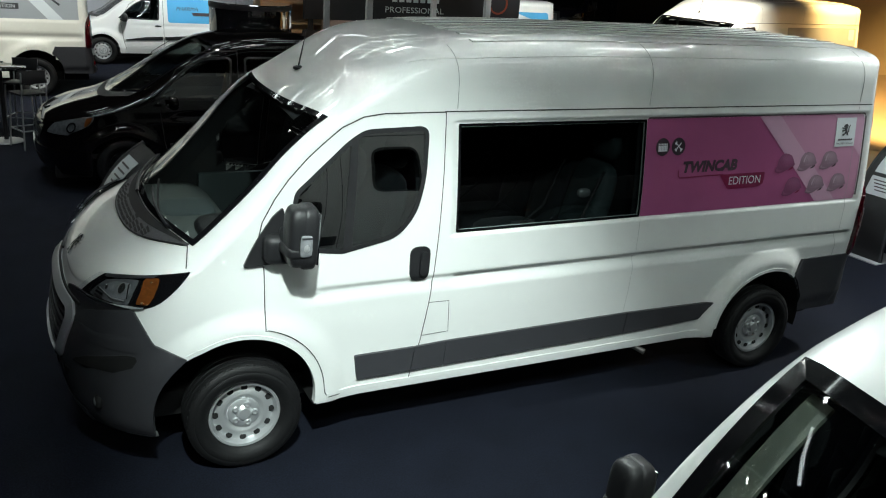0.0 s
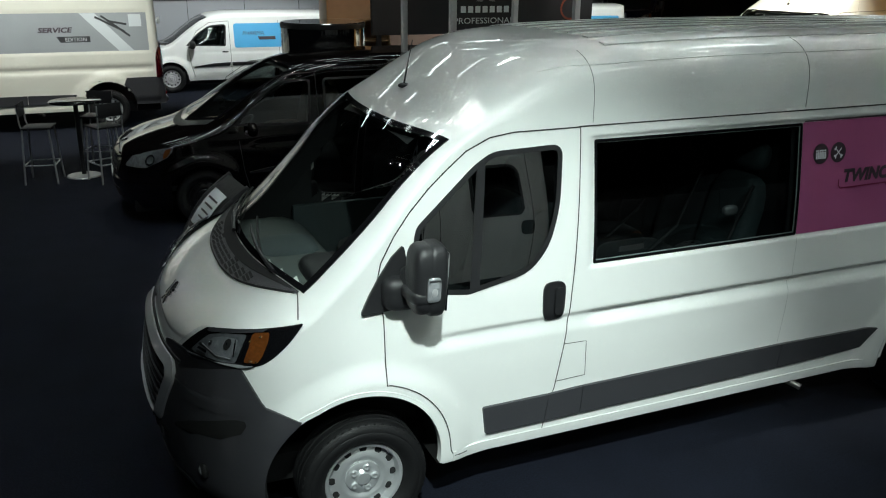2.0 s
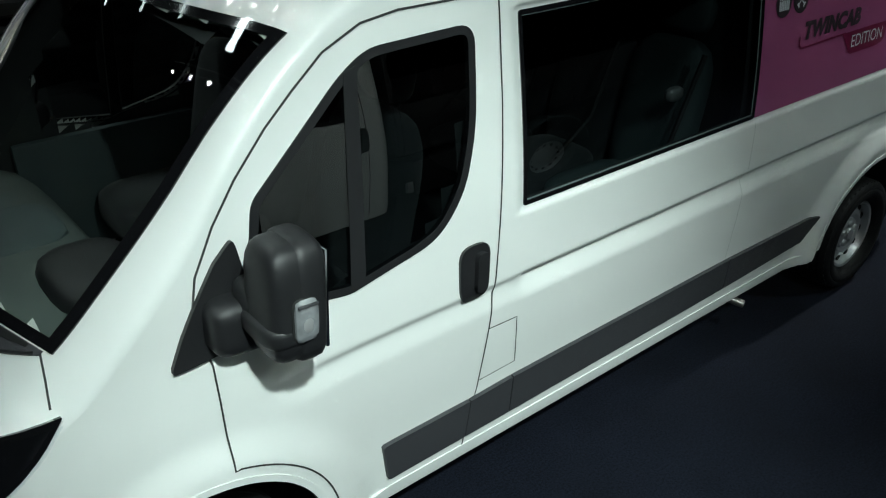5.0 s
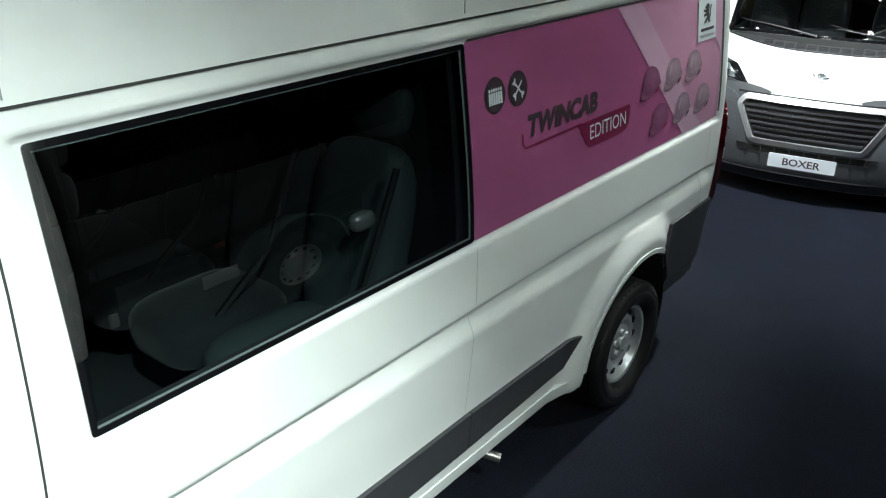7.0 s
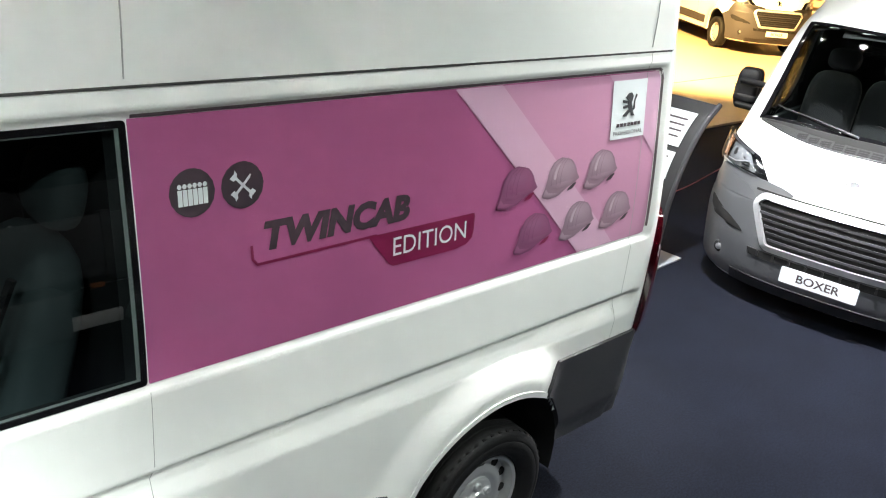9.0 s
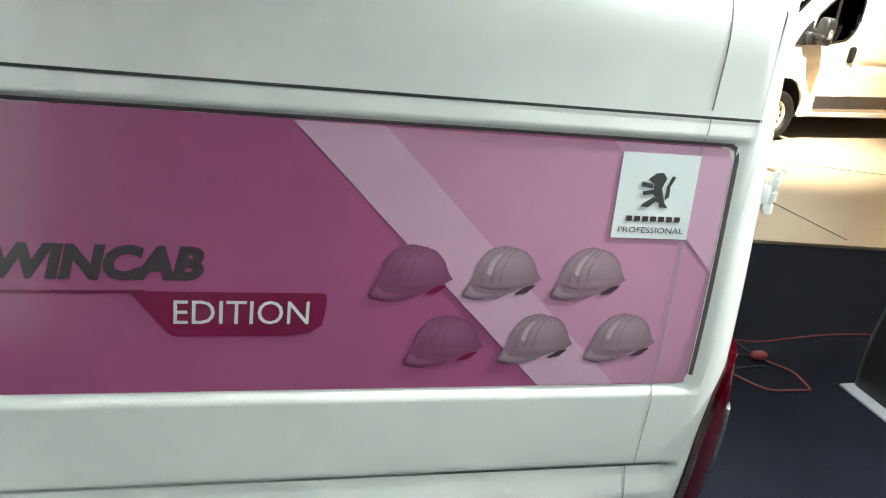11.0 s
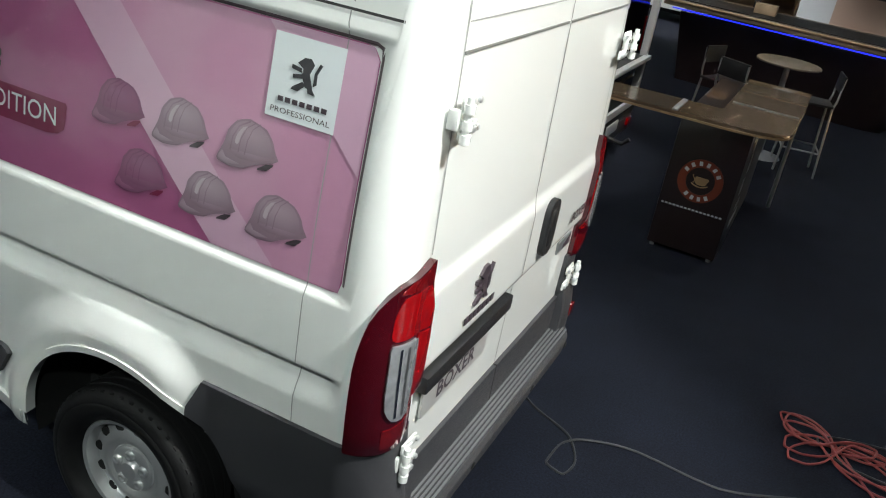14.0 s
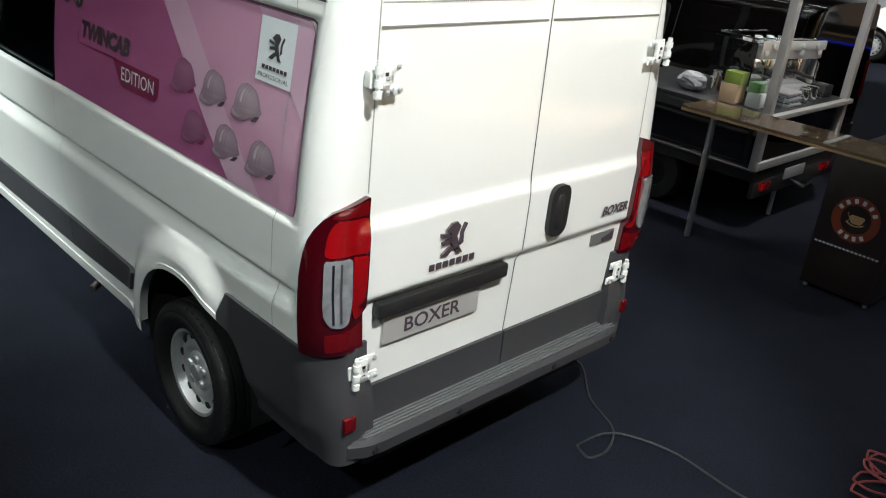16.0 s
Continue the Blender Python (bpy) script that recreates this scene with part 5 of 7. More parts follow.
    for k in range(6):
        x = end - 0.012 + 0.016 * k
        part("tread_rib", box((x, -0.80, 0.510), (x + 0.007, 0.80, 0.5225 - 0.001 * k)), M_SILVERPL, st)
    for y in (-0.76, -0.31, 0.31, 0.76):
        part("parking_sensor", lathe([(0.001, 0.006), (0.014, 0.004), (0.016, 0.0)], 14, "z", Matrix.Translation((end + 0.093, y, 0.456)) @ pose(0, 0, 0, 0, 90, 0)), M_HOLE, st)
    part("exhaust_pipe", tube([(2.55, -0.72, 0.33), (2.80, -0.80, 0.325), (2.90, -0.90, 0.315), (2.94, -0.975, 0.295)], 0.021, 14), M_PIPE, van, "steel exhaust tip")


def van_livery(van, at):
    """The magenta printed panel on the flank."""
    s = at[1]
    pan = round_poly([(2.694, 1.364), (4.808, 1.364), (4.808, 2.020), (2.694, 2.020)], [0.004, 0.03, 0.05, 0.004])
    dec = part("printed_panel", sheet(s, row_grid(resample(pan, 0.05), 10, 26), 0.003, 0.002), M_PINK, van, "magenta printed side panel with helmets")
    add = lambda name, poly, off, m, nr=8, nc=16: part(name, sheet(s, row_grid(resample(poly, 0.04), nr, nc), off, 0.0), m, dec)
    add("pale_field", [(4.372, 1.366), (4.800, 1.366), (4.805, 1.40), (4.805, 1.98), (4.780, 2.016), (3.706, 2.016)], 0.0042, M_PINK2)
    add("light_band", [(4.372, 1.366), (4.590, 1.366), (3.912, 2.018), (3.706, 2.018)], 0.0054, M_PINK3)
    add("light_corner", [(4.805, 1.69), (4.805, 1.99), (4.785, 2.017), (4.474, 2.017), (4.501, 1.99)], 0.0054, M_PINK3)
    add("logo_field", [(4.501, 1.778), (4.714, 1.778), (4.714, 1.994), (4.501, 1.994)], 0.0070, M_LABEL)
    emblem(dec, lambda a, b, off: s(4.607 + a, 1.861 + b, 0.006 + off), 0.086, M_PLASTIC, 0.003)
    bars(dec, s, 4.532, 1.823, 0.156, 0.013, 7, M_INK, 0.0088)
    words("small_letters", "PROFESSIONAL", s, 4.517, 1.793, 0.021, 0.0085, M_INK, dec, width=0.183)
    # headline
    words("title_letters", "TWINCAB", s, 3.026, 1.652, 0.100, 0.0055, M_INK, dec, width=0.500, shear=0.2, bold=0.0055)
    tag = round_poly([(3.455, 1.510), (3.745, 1.512), (3.800, 1.530), (3.806, 1.620), (3.368, 1.620)], [0.02, 0.03, 0.03, 0.01, 0.01])
    add("title_tag", tag, 0.0055, M_MAROON)
    part("title_rule", ribbon(s, line([(2.988, 1.668), (2.990, 1.630), (3.004, 1.614), (3.40, 1.619)], 0.03), 0.008, 0.0058), M_MAROON, dec)
    words("tag_letters", "EDITION", s, 3.462, 1.543, 0.083, 0.0075, M_LABEL, dec, width=0.303)
    # two round icons
    for cx, k in ((2.836, 0), (2.972, 1)):
        cz = 1.831
        add("icon_disc", arc(cx, cz, 0.060, 0, 348, 29), 0.0055, M_INK, 10, 10)
        if k == 0:
            for j in range(6):
                add("icon_figure", arc(cx - 0.033 + 0.0132 * j, cz + 0.018, 0.0062, 0, 330, 11), 0.0072, M_LABEL, 4, 4)
            for j in range(6):
                x = cx - 0.0385 + 0.0132 * j
                add("icon_bar", [(x, cz - 0.03), (x + 0.0115, cz - 0.03), (x + 0.0115, cz + 0.01), (x, cz + 0.01)], 0.0072, M_LABEL, 2, 2)
        else:
            for a in (45, 135):
                c, d = math.cos(radians(a)), math.sin(radians(a))
                r = lambda p, q: (cx + p * c - q * d, cz + p * d + q * c)
                add("icon_tool", [r(-0.034, -0.0035), r(0.034, -0.0035), r(0.034, 0.0035), r(-0.034, 0.0035)], 0.0072, M_LABEL, 6, 3)
                for e in (-1, 1):
                    if a == 45 and e == 1:
                        continue
                    add("icon_tool", [r(e * 0.026, -0.010), r(e * 0.043, -0.012), r(e * 0.036, 0.0), r(e * 0.043, 0.012), r(e * 0.026, 0.010)][::e], 0.0076, M_LABEL, 5, 3)
    # recess step's shade and dark seal as a coloured strip, upper and rear edge
    part("panel_moulding", ribbon(s, line([(2.70, 2.0275), (4.792, 2.0275), (4.812, 2.016), (4.8165, 1.99), (4.8165, 1.392)], 0.03), 0.013, 0.004), M_STEP_SHADE, dec)
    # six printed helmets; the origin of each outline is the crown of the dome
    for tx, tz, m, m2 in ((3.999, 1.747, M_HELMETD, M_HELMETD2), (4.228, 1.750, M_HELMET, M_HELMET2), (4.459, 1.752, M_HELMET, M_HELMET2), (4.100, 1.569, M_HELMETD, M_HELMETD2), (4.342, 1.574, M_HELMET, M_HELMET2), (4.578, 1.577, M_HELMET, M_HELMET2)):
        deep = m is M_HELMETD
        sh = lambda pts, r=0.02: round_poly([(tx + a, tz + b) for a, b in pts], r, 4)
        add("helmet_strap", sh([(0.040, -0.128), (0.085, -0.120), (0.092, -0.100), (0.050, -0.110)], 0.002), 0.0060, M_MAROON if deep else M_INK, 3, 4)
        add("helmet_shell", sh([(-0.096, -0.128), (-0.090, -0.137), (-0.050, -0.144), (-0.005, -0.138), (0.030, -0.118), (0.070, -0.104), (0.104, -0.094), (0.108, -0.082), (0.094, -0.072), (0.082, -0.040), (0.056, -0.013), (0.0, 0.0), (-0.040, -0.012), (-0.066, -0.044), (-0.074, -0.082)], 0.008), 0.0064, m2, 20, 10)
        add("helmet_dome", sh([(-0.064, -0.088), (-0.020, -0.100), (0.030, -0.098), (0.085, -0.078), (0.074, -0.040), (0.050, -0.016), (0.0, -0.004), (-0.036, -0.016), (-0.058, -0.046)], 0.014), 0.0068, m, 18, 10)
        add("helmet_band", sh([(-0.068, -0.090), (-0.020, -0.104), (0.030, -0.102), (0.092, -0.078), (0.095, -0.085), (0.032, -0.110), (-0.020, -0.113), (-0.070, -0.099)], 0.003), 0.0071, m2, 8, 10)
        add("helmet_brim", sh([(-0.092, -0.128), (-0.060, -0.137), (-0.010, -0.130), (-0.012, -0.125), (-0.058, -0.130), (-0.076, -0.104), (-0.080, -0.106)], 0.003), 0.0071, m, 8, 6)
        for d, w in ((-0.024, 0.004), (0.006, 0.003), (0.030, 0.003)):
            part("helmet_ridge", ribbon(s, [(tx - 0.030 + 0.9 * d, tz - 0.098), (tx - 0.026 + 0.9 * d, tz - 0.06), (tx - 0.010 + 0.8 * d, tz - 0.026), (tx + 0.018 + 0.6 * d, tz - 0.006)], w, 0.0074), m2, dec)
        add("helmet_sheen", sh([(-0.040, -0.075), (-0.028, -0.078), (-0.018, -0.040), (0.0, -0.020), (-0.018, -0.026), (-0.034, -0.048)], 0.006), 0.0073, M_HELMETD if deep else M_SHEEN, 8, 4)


def van_cabin(van):
    """Dashboard, steering wheel, three cab seats and the second row."""
    part("dashboard", blob((-0.16, 0, 1.14), (0.55, 1.80, 0.32), 4.5, 32), M_DASH, van, "grey dashboard")
    part("instrument_hood", blob((0.0, -0.42, 1.30), (0.30, 0.46, 0.12), 3, 24), M_DARKPL, van)
    part("dash_tray", blob((-0.12, 0.1, 1.285), (0.34, 0.40, 0.06), 4, 20), M_TRIM, van)
    t = pose(0.20, -0.42, 1.27, 0, -48, 0)
    sw = part("steering_wheel", tube([t @ Vector((0.19 * math.cos(a), 0.19 * math.sin(a), 0)) for a in np.linspace(0, math.tau, 33)[:-1]], 0.015, 8, True), M_DARKPL, van)
    part("wheel_hub", blob((0, 0, -0.01), (0.16, 0.15, 0.05), 3, 16, t), M_DARKPL, sw)
    for a in (0.0, 2.2, 4.1):
        part("spoke", tube([t @ Vector((0.05 * math.cos(a), 0.05 * math.sin(a), 0)), t @ Vector((0.185 * math.cos(a), 0.185 * math.sin(a), 0))], 0.013, 6), M_DARKPL, sw)
    for y in (-0.48, 0.20, 0.66):
        seat(van, 0.62, y, 0.98, 0.5 if y < 0 else 0.44, 0.62)
    for y in (-0.62, -0.20, 0.22, 0.64):
        seat(van, 2.16, y, 1.02, 0.40, 0.60, material=M_TRIM if y < -0.5 else M_FABRIC)
    for y in (-0.86, -0.41, 0.01, 0.43):
        part("belt", tube([(2.44, y, 1.66), (2.30, y + 0.02, 1.30), (2.08, y + 0.06, 1.10)], 0.012, 5), M_DARKPL, van)
    part("seat_latch", blob((2.34, -0.80, 1.50), (0.10, 0.05, 0.06), 3, 14), M_ALU, van)
    part("door_card", box((0.10, 0.90, 0.75), (1.15, 0.95, 1.30), 0.02), M_TRIM, van)
    part("grab_rail", tube([(1.32, -0.84, 1.98), (1.32, -0.84, 1.45)], 0.011, 8), M_PLASTIC, van)


# --- the compact vans ---
def small_van(label, paint, bumper_m, base=3.0, height=1.93, panel=None, one_box=False, rear_glass=False):
    """A compact van, nose towards -x, front axle at the origin, standing on z = 0."""
    k = height / 1.93
    x1 = base + 0.72
    wheels = ((0.0, 0.33), (base, 0.33))

    def relief(u, x, v, z):
        dv = 0.0
        if -0.6 < u < x1:
            for wx, wz in wheels:
                r = math.hypot(u - wx, z - wz)
                dv += 0.03 * (1 - smooth_step(0.42, 0.52, r))
            dv -= 0.010 * smooth_step(0.5, 0.9, u) * smooth_step(0.86, 0.90, z) * (1 - smooth_step(0.90, 0.96, z))
        return 0.0, dv

    h = Hull(
        hw=[(0.20, 0.84), (0.45, 0.915), (0.7, 0.935), (1.0 * k, 0.925), (1.2 * k, 0.90), (1.72 * k, 0.80), (1.85 * k, 0.77), (2.2, 0.7)],
        nose=[(0.15, -0.80), (0.30, -0.88), (0.48, -0.92), (0.70, -0.89), (0.85, -0.80), (1.0, -0.62), (1.2, -0.4)],
        rim=[(-0.92, 0.76), (-0.75, 0.86), (-0.5, 0.95 * k), (-0.2, 1.03 * k), (0.0, 1.08 * k), (0.45, 1.42 * k), (0.75, 1.63 * k), (1.0, 1.72 * k), (1.3, 1.75 * k), (5.0, 1.75 * k)],
        crown=[(-0.92, 0.79), (-0.8, 0.92), (-0.5, 1.05 * k), (-0.2, 1.13 * k), (-0.05, 1.19 * k), (0.4, 1.53 * k), (0.75, 1.77 * k), (1.0, 1.87 * k), (1.4, 1.92 * k), (2.2, 1.93 * k), (5.0, 1.91 * k)],
        power=[(-0.9, 2.2), (0.2, 2.2), (0.9, 2.8), (5.0, 3.0)],
        x0=-0.22, x1=x1, rr=0.14, arc_len=1.15, base=0.26, front_base=0.22, wheels=wheels, arch=0.375, relief=relief)
    if one_box:
        h.rim = curve([(-0.92, 0.70), (-0.75, 0.80), (-0.4, 0.90), (-0.1, 0.96), (0.2, 1.03), (0.55, 1.26), (0.95, 1.50), (1.25, 1.62), (1.6, 1.67), (5.0, 1.67)])
        h.crown = curve([(-0.92, 0.73), (-0.8, 0.86), (-0.5, 0.97), (-0.15, 1.05), (-0.05, 1.10), (0.4, 1.36), (0.8, 1.58), (1.15, 1.74), (1.5, 1.81), (2.0, 1.84), (5.0, 1.80)])
    van = tagged(new("people_carrier" if one_box else "compact_van"), label, "car" if one_box else "van")
    at = {1: h.at(1), -1: h.at(-1)}
    end = h.x1 + h.rr
    win = round_poly([(0.36, 1.13 * k), (1.26, 1.10 * k), (1.30, 1.63 * k), (0.93, 1.61 * k), (0.66, 1.44 * k)], [0.03, 0.05, 0.08, 0.10, 0.10])
    win2 = round_poly([(1.44, 1.11 * k), (2.42, 1.12 * k), (2.40, 1.63 * k), (1.44, 1.63 * k)], 0.07)
    holes = [(s, inset(resample(win, 0.04), 0.02)) for s in (1, -1)]
    if rear_glass:
        holes += [(s, inset(resample(win2, 0.04), 0.02)) for s in (1, -1)]

    def ws(t, s):
        v = (s * 2 - 1) * (0.76 - 0.06 * t)
        a, b = (-0.08 if one_box else -0.14) + (0.30 if one_box else 0.17) * (v / 0.76) ** 2, (1.14 if one_box else 0.84) + 0.05 * (v / 0.7) ** 2
        return a + (b - a) * t, v

    hole = [ws(0.03, i / 12) for i in range(13)] + [ws(0.97, 1 - i / 12) for i in range(13)]
    put("body", fix_normals(mesh_of("body", *h.shell(0.04, 52, holes, [hole]), paint)), van)
    put("cabin_lining", mesh_of("cabin_lining", *h.shell(0.08, 28, holes, [hole], inward=0.05), M_LINING), van)
    part("underbody", box((-0.75, -0.70, 0.16), (end - 0.05, 0.70, 0.34), 0.03), M_HOLE, van)
    part("cabin_floor", box((-0.4, -0.8, 0.40), (end - 0.08, 0.8, 0.46)), M_LINING, van)
    dash_m = M_BROWN if one_box else M_LINING
    part("dashboard", blob((0.42 if one_box else 0.02, 0, 0.90 if one_box else 0.93 * k), (0.50, 1.45, 0.20), 4, 20), dash_m, van)
    st = pose(0.55 if one_box else 0.42, -0.40, 1.02, 0, -40, 0)
    part("steering_wheel", tube([st @ Vector((0.18 * math.cos(a), 0.18 * math.sin(a), 0)) for a in np.linspace(0, math.tau, 29)[:-1]], 0.014, 6, True), M_DARKPL, van)
    for y in (-0.40, 0.40):
        seat(van, 1.25 if one_box else 0.95, y, 0.80, 0.5, 0.58, material=dash_m if one_box else None)
    part("windscreen", sheet(h.top, [[ws(t, s) for s in np.linspace(0.03, 0.97, 15)] for t in np.linspace(0.03, 0.97, 9)], 0.004, 0.0), M_CLEARGLASS, van).visible_shadow = False
    oa = [ws(0, i / 14) for i in range(15)] + [ws(i / 8, 1) for i in range(1, 9)] + [ws(1, 1 - i / 14) for i in range(1, 15)] + [ws(1 - i / 8, 0) for i in range(1, 8)]
    ia = [ws(min(max(t, 0.045), 0.955), min(max(s, 0.035), 0.965)) for t, s in [(0, i / 14) for i in range(15)] + [(i / 8, 1) for i in range(1, 9)] + [(1, 1 - i / 14) for i in range(1, 15)] + [(1 - i / 8, 0) for i in range(1, 8)]]
    part("windscreen_border", ring(h.top, oa, ia, 0.005, 0.01), M_FRIT, van)
    part("scuttle", sheet(h.top, [[(ws(0, s)[0] - 0.10 * (1 - t), ws(0, s)[1]) for s in np.linspace(0.02, 0.98, 16)] for t in (0, 0.5, 1)], 0.004, 0.008), M_DARKPL, van)
    for s in (1, -1):
        for w in [win] + ([win2] if rear_glass else []):
            o = resample(w, 0.05)
            part("door_glass", sheet(at[s], row_grid(inset(o, 0.02), 10, 8), 0.002, 0.0), M_DARKGLASS, van).visible_shadow = False
            part("window_seal", ring(at[s], o, inset(o, 0.026), 0.004, 0.015), M_DARKPL, van)
        gapl = lambda pts: part("door_gap", ribbon(at[s], line(pts, 0.05), 0.008, 0.003), M_SEAM, van)
        gapl([(0.42, 0.95), (0.46, 0.60), (0.52, 0.36)])
        gapl([(1.36, 1.70 * k), (1.36, 0.36)])
        gapl([(0.40, 1.08 * k), (0.62, 1.47 * k), (0.92, 1.67 * k), (1.36, 1.70 * k)])
        gapl([(2.50, 1.70 * k), (2.50, 0.36)])
        part("door_handle", blob(at[s](1.24, 0.97 * k, 0.012), (0.15, 0.04, 0.035), 2.6, 16), M_DARKPL, van)
        part("rub_strip", sheet(at[s], row_grid([(0.52, 0.565), (1.34, 0.585), (1.34, 0.665), (0.52, 0.625)], 3, 8), 0.016, 0.02), M_DARKPL, van)
        part("rub_strip", sheet(at[s], row_grid([(1.38, 0.585), (base - 0.46, 0.60), (base - 0.50, 0.68), (1.38, 0.665)], 3, 10), 0.016, 0.02), M_DARKPL, van)
        part("bumper_half", sheet(at[s], [[(h.u0 + (h.u_of(x=-0.36, z=z) - h.u0) * j / 16, z) for j in range(17)] for z in np.linspace(0.23, 0.52, 8)], 0.02, 0.03), bumper_m, van)
        part("rear_bumper", sheet(at[s], [[(base + 0.42 + (h.u3 - base - 0.42) * j / 20, z) for j in range(21)] for z in np.linspace(0.27, 0.56, 6)], 0.02, 0.03), bumper_m if bumper_m is not paint else paint, van)
        q = lambda x, z: (h.u_of(x=x, z=z), z)
        lamp = resample(round_poly([q(-0.80, 0.70), q(-0.60, 0.70), q(-0.34, 0.83), q(-0.30, 0.93), q(-0.48, 0.90), q(-0.70, 0.83)], 0.03), 0.04)
        hl = part("headlamp", sheet(at[s], row_grid(lamp, 8, 10), 0.008, 0.01), M_REFLECTOR, van, "clear headlamp")
        part("reflector_ring", ring(at[s], arc(q(-0.55, 0.79)[0], 0.79, 0.06, 0, 340, 16), arc(q(-0.55, 0.79)[0], 0.79, 0.045, 0, 340, 16), 0.016, 0.008), M_CHROME, hl)
        part("indicator", sheet(at[s], row_grid(round_poly([q(-0.42, 0.80), q(-0.36, 0.83), q(-0.325, 0.915), q(-0.40, 0.90)], 0.01), 4, 4), 0.012, 0.003), M_AMBER, hl)
        part("lens", sheet(at[s], row_grid(lamp, 8, 10), 0.018, 0.0), M_LENS, hl).visible_shadow = False
        part("tail_lamp", sheet(at[s], row_grid(round_poly([(h.x1 + 0.03, 0.85), (h.u2 + 0.03, 0.83), (h.u2 + 0.03, 1.22), (h.x1 + 0.05, 1.22)], 0.03), 8, 6), 0.012, 0.016), M_RED, van)
        mm = Matrix.Diagonal((1, s, 1, 1))
        mb = part("mirror_housing", blob((0.56 if one_box else 0.50, -1.02, (1.10 if one_box else 1.16) * k), (0.11, 0.20, 0.15) if one_box else (0.14, 0.24, 0.19), 2.8, 20, mm), M_DARKPL if bumper_m is not paint else paint, van)
        part("mirror_arm", blob((0.54 if one_box else 0.46, -0.90, (1.05 if one_box else 1.10) * k), (0.10, 0.14, 0.06), 2.4, 14, mm), M_DARKPL, mb)
        for wx, wz in wheels:
            part("arch_lip", sheet(at[s], [arc(wx, wz, 0.372, -5, 185, 30), arc(wx, wz, 0.405, -5, 185, 30)], 0.006, 0.03), paint, van)
            bm = bmesh.new()
            ring_a = [bm.verts.new((wx + 0.385 * math.cos(t), -s * 0.9, wz + 0.385 * math.sin(t))) for t in np.linspace(-0.1, math.pi + 0.1, 17)]
            ring_b = [bm.verts.new((p.co.x, -s * 0.55, p.co.z)) for p in ring_a]
            for a in range(16):
                bm.faces.new((ring_a[a], ring_a[a + 1], ring_b[a + 1], ring_b[a]))
            bm.faces.new(ring_b)
            part("wheel_well", bm, M_HOLE, van)
            w = copy_thing(DARK_WHEEL if one_box else WHEEL, pose(wx, -s * 0.83, 0.318, 0, 23 * s, 0 if s == 1 else 180))
            w.scale = (0.935, 0.935, 0.935)
            w.parent = van
        if panel:
            o = round_poly([(1.46, 1.06 * k), (x1 - 0.06, 1.06 * k), (x1 - 0.10, 1.64 * k), (1.46, 1.64 * k)], 0.06)
            pn = part("printed_panel", sheet(at[s], row_grid(resample(o, 0.06), 8, 16), 0.004, 0.003), M_CYAN, van, "blue printed side panel")
            if s == 1:
                part("print_band", sheet(at[s], row_grid([(2.3, 1.08 * k), (x1 - 0.10, 1.08 * k), (x1 - 0.10, 1.3 * k), (2.6, 1.62 * k)], 6, 8), 0.0055, 0.0), M_LABEL if panel == "pale" else M_CYAN, pn)
                if panel == "PHARMA":
                    words("panel_letters", "PHARMA", at[s], 1.66, 1.36 * k, 0.12, 0.007, M_INK, pn, width=0.5, shear=0.2)
                    part("panel_tag", sheet(at[s], row_grid([(2.05, 1.24 * k), (2.42, 1.24 * k), (2.42, 1.32 * k), (2.0, 1.32 * k)], 2, 4), 0.007, 0.0), M_INK, pn)
    g = lambda v, z, off: at[1 if v < 0 else -1](h.u_of(v=abs(v), z=z), z, off)
    part("grille", sheet(g, row_grid([(-0.42, 0.60), (0.42, 0.60), (0.48, 0.70), (-0.48, 0.70)], 3, 12), 0.008, 0.008), M_HOLE, van)
    for z in (0.625, 0.65, 0.675):
        part("grille_bar", sheet(g, [[(v, z - 0.006) for v in np.linspace(-0.42, 0.42, 10)], [(v, z + 0.006) for v in np.linspace(-0.42, 0.42, 10)]], 0.020, 0.01), M_CHROME, van)
    part("lower_intake", sheet(g, row_grid([(-0.5, 0.30), (0.5, 0.30), (0.46, 0.42), (-0.46, 0.42)], 3, 12), 0.024, 0.004), M_HOLE, van)
    emblem(van, lambda a, b, off: h.top(-0.78 + b * 0.6, a, off), 0.10, M_CHROME, 0.01)
    return van

# ---- the hall ----
def structure(name, bm, m, label, category):
    return tagged(part(name, bm, m, None), label, category, kind="structure")


structure("floor", box((-60, -60, -0.3), (60, 60, 0.0)), M_CARPET, "dark navy needle-felt exhibition carpet", "floor")
for name, lo, hi in (("wall_north", (-32, 30, 0), (42, 30.4, 9)), ("wall_south", (-32, -22.4, 0), (42, -22, 9)), ("wall_west", (-32.4, -22.4, 0), (-32, 30.4, 9)), ("wall_east", (42, -22.4, 0), (42.4, 30.4, 9))):
    structure(name, box(lo, hi), M_WALL, "dark hall wall closing the exhibition space", "wall")
structure("ceiling", box((-32.4, -22.4, 9.0), (42.4, 30.4, 9.3)), M_CEIL, "black hall ceiling", "ceiling")
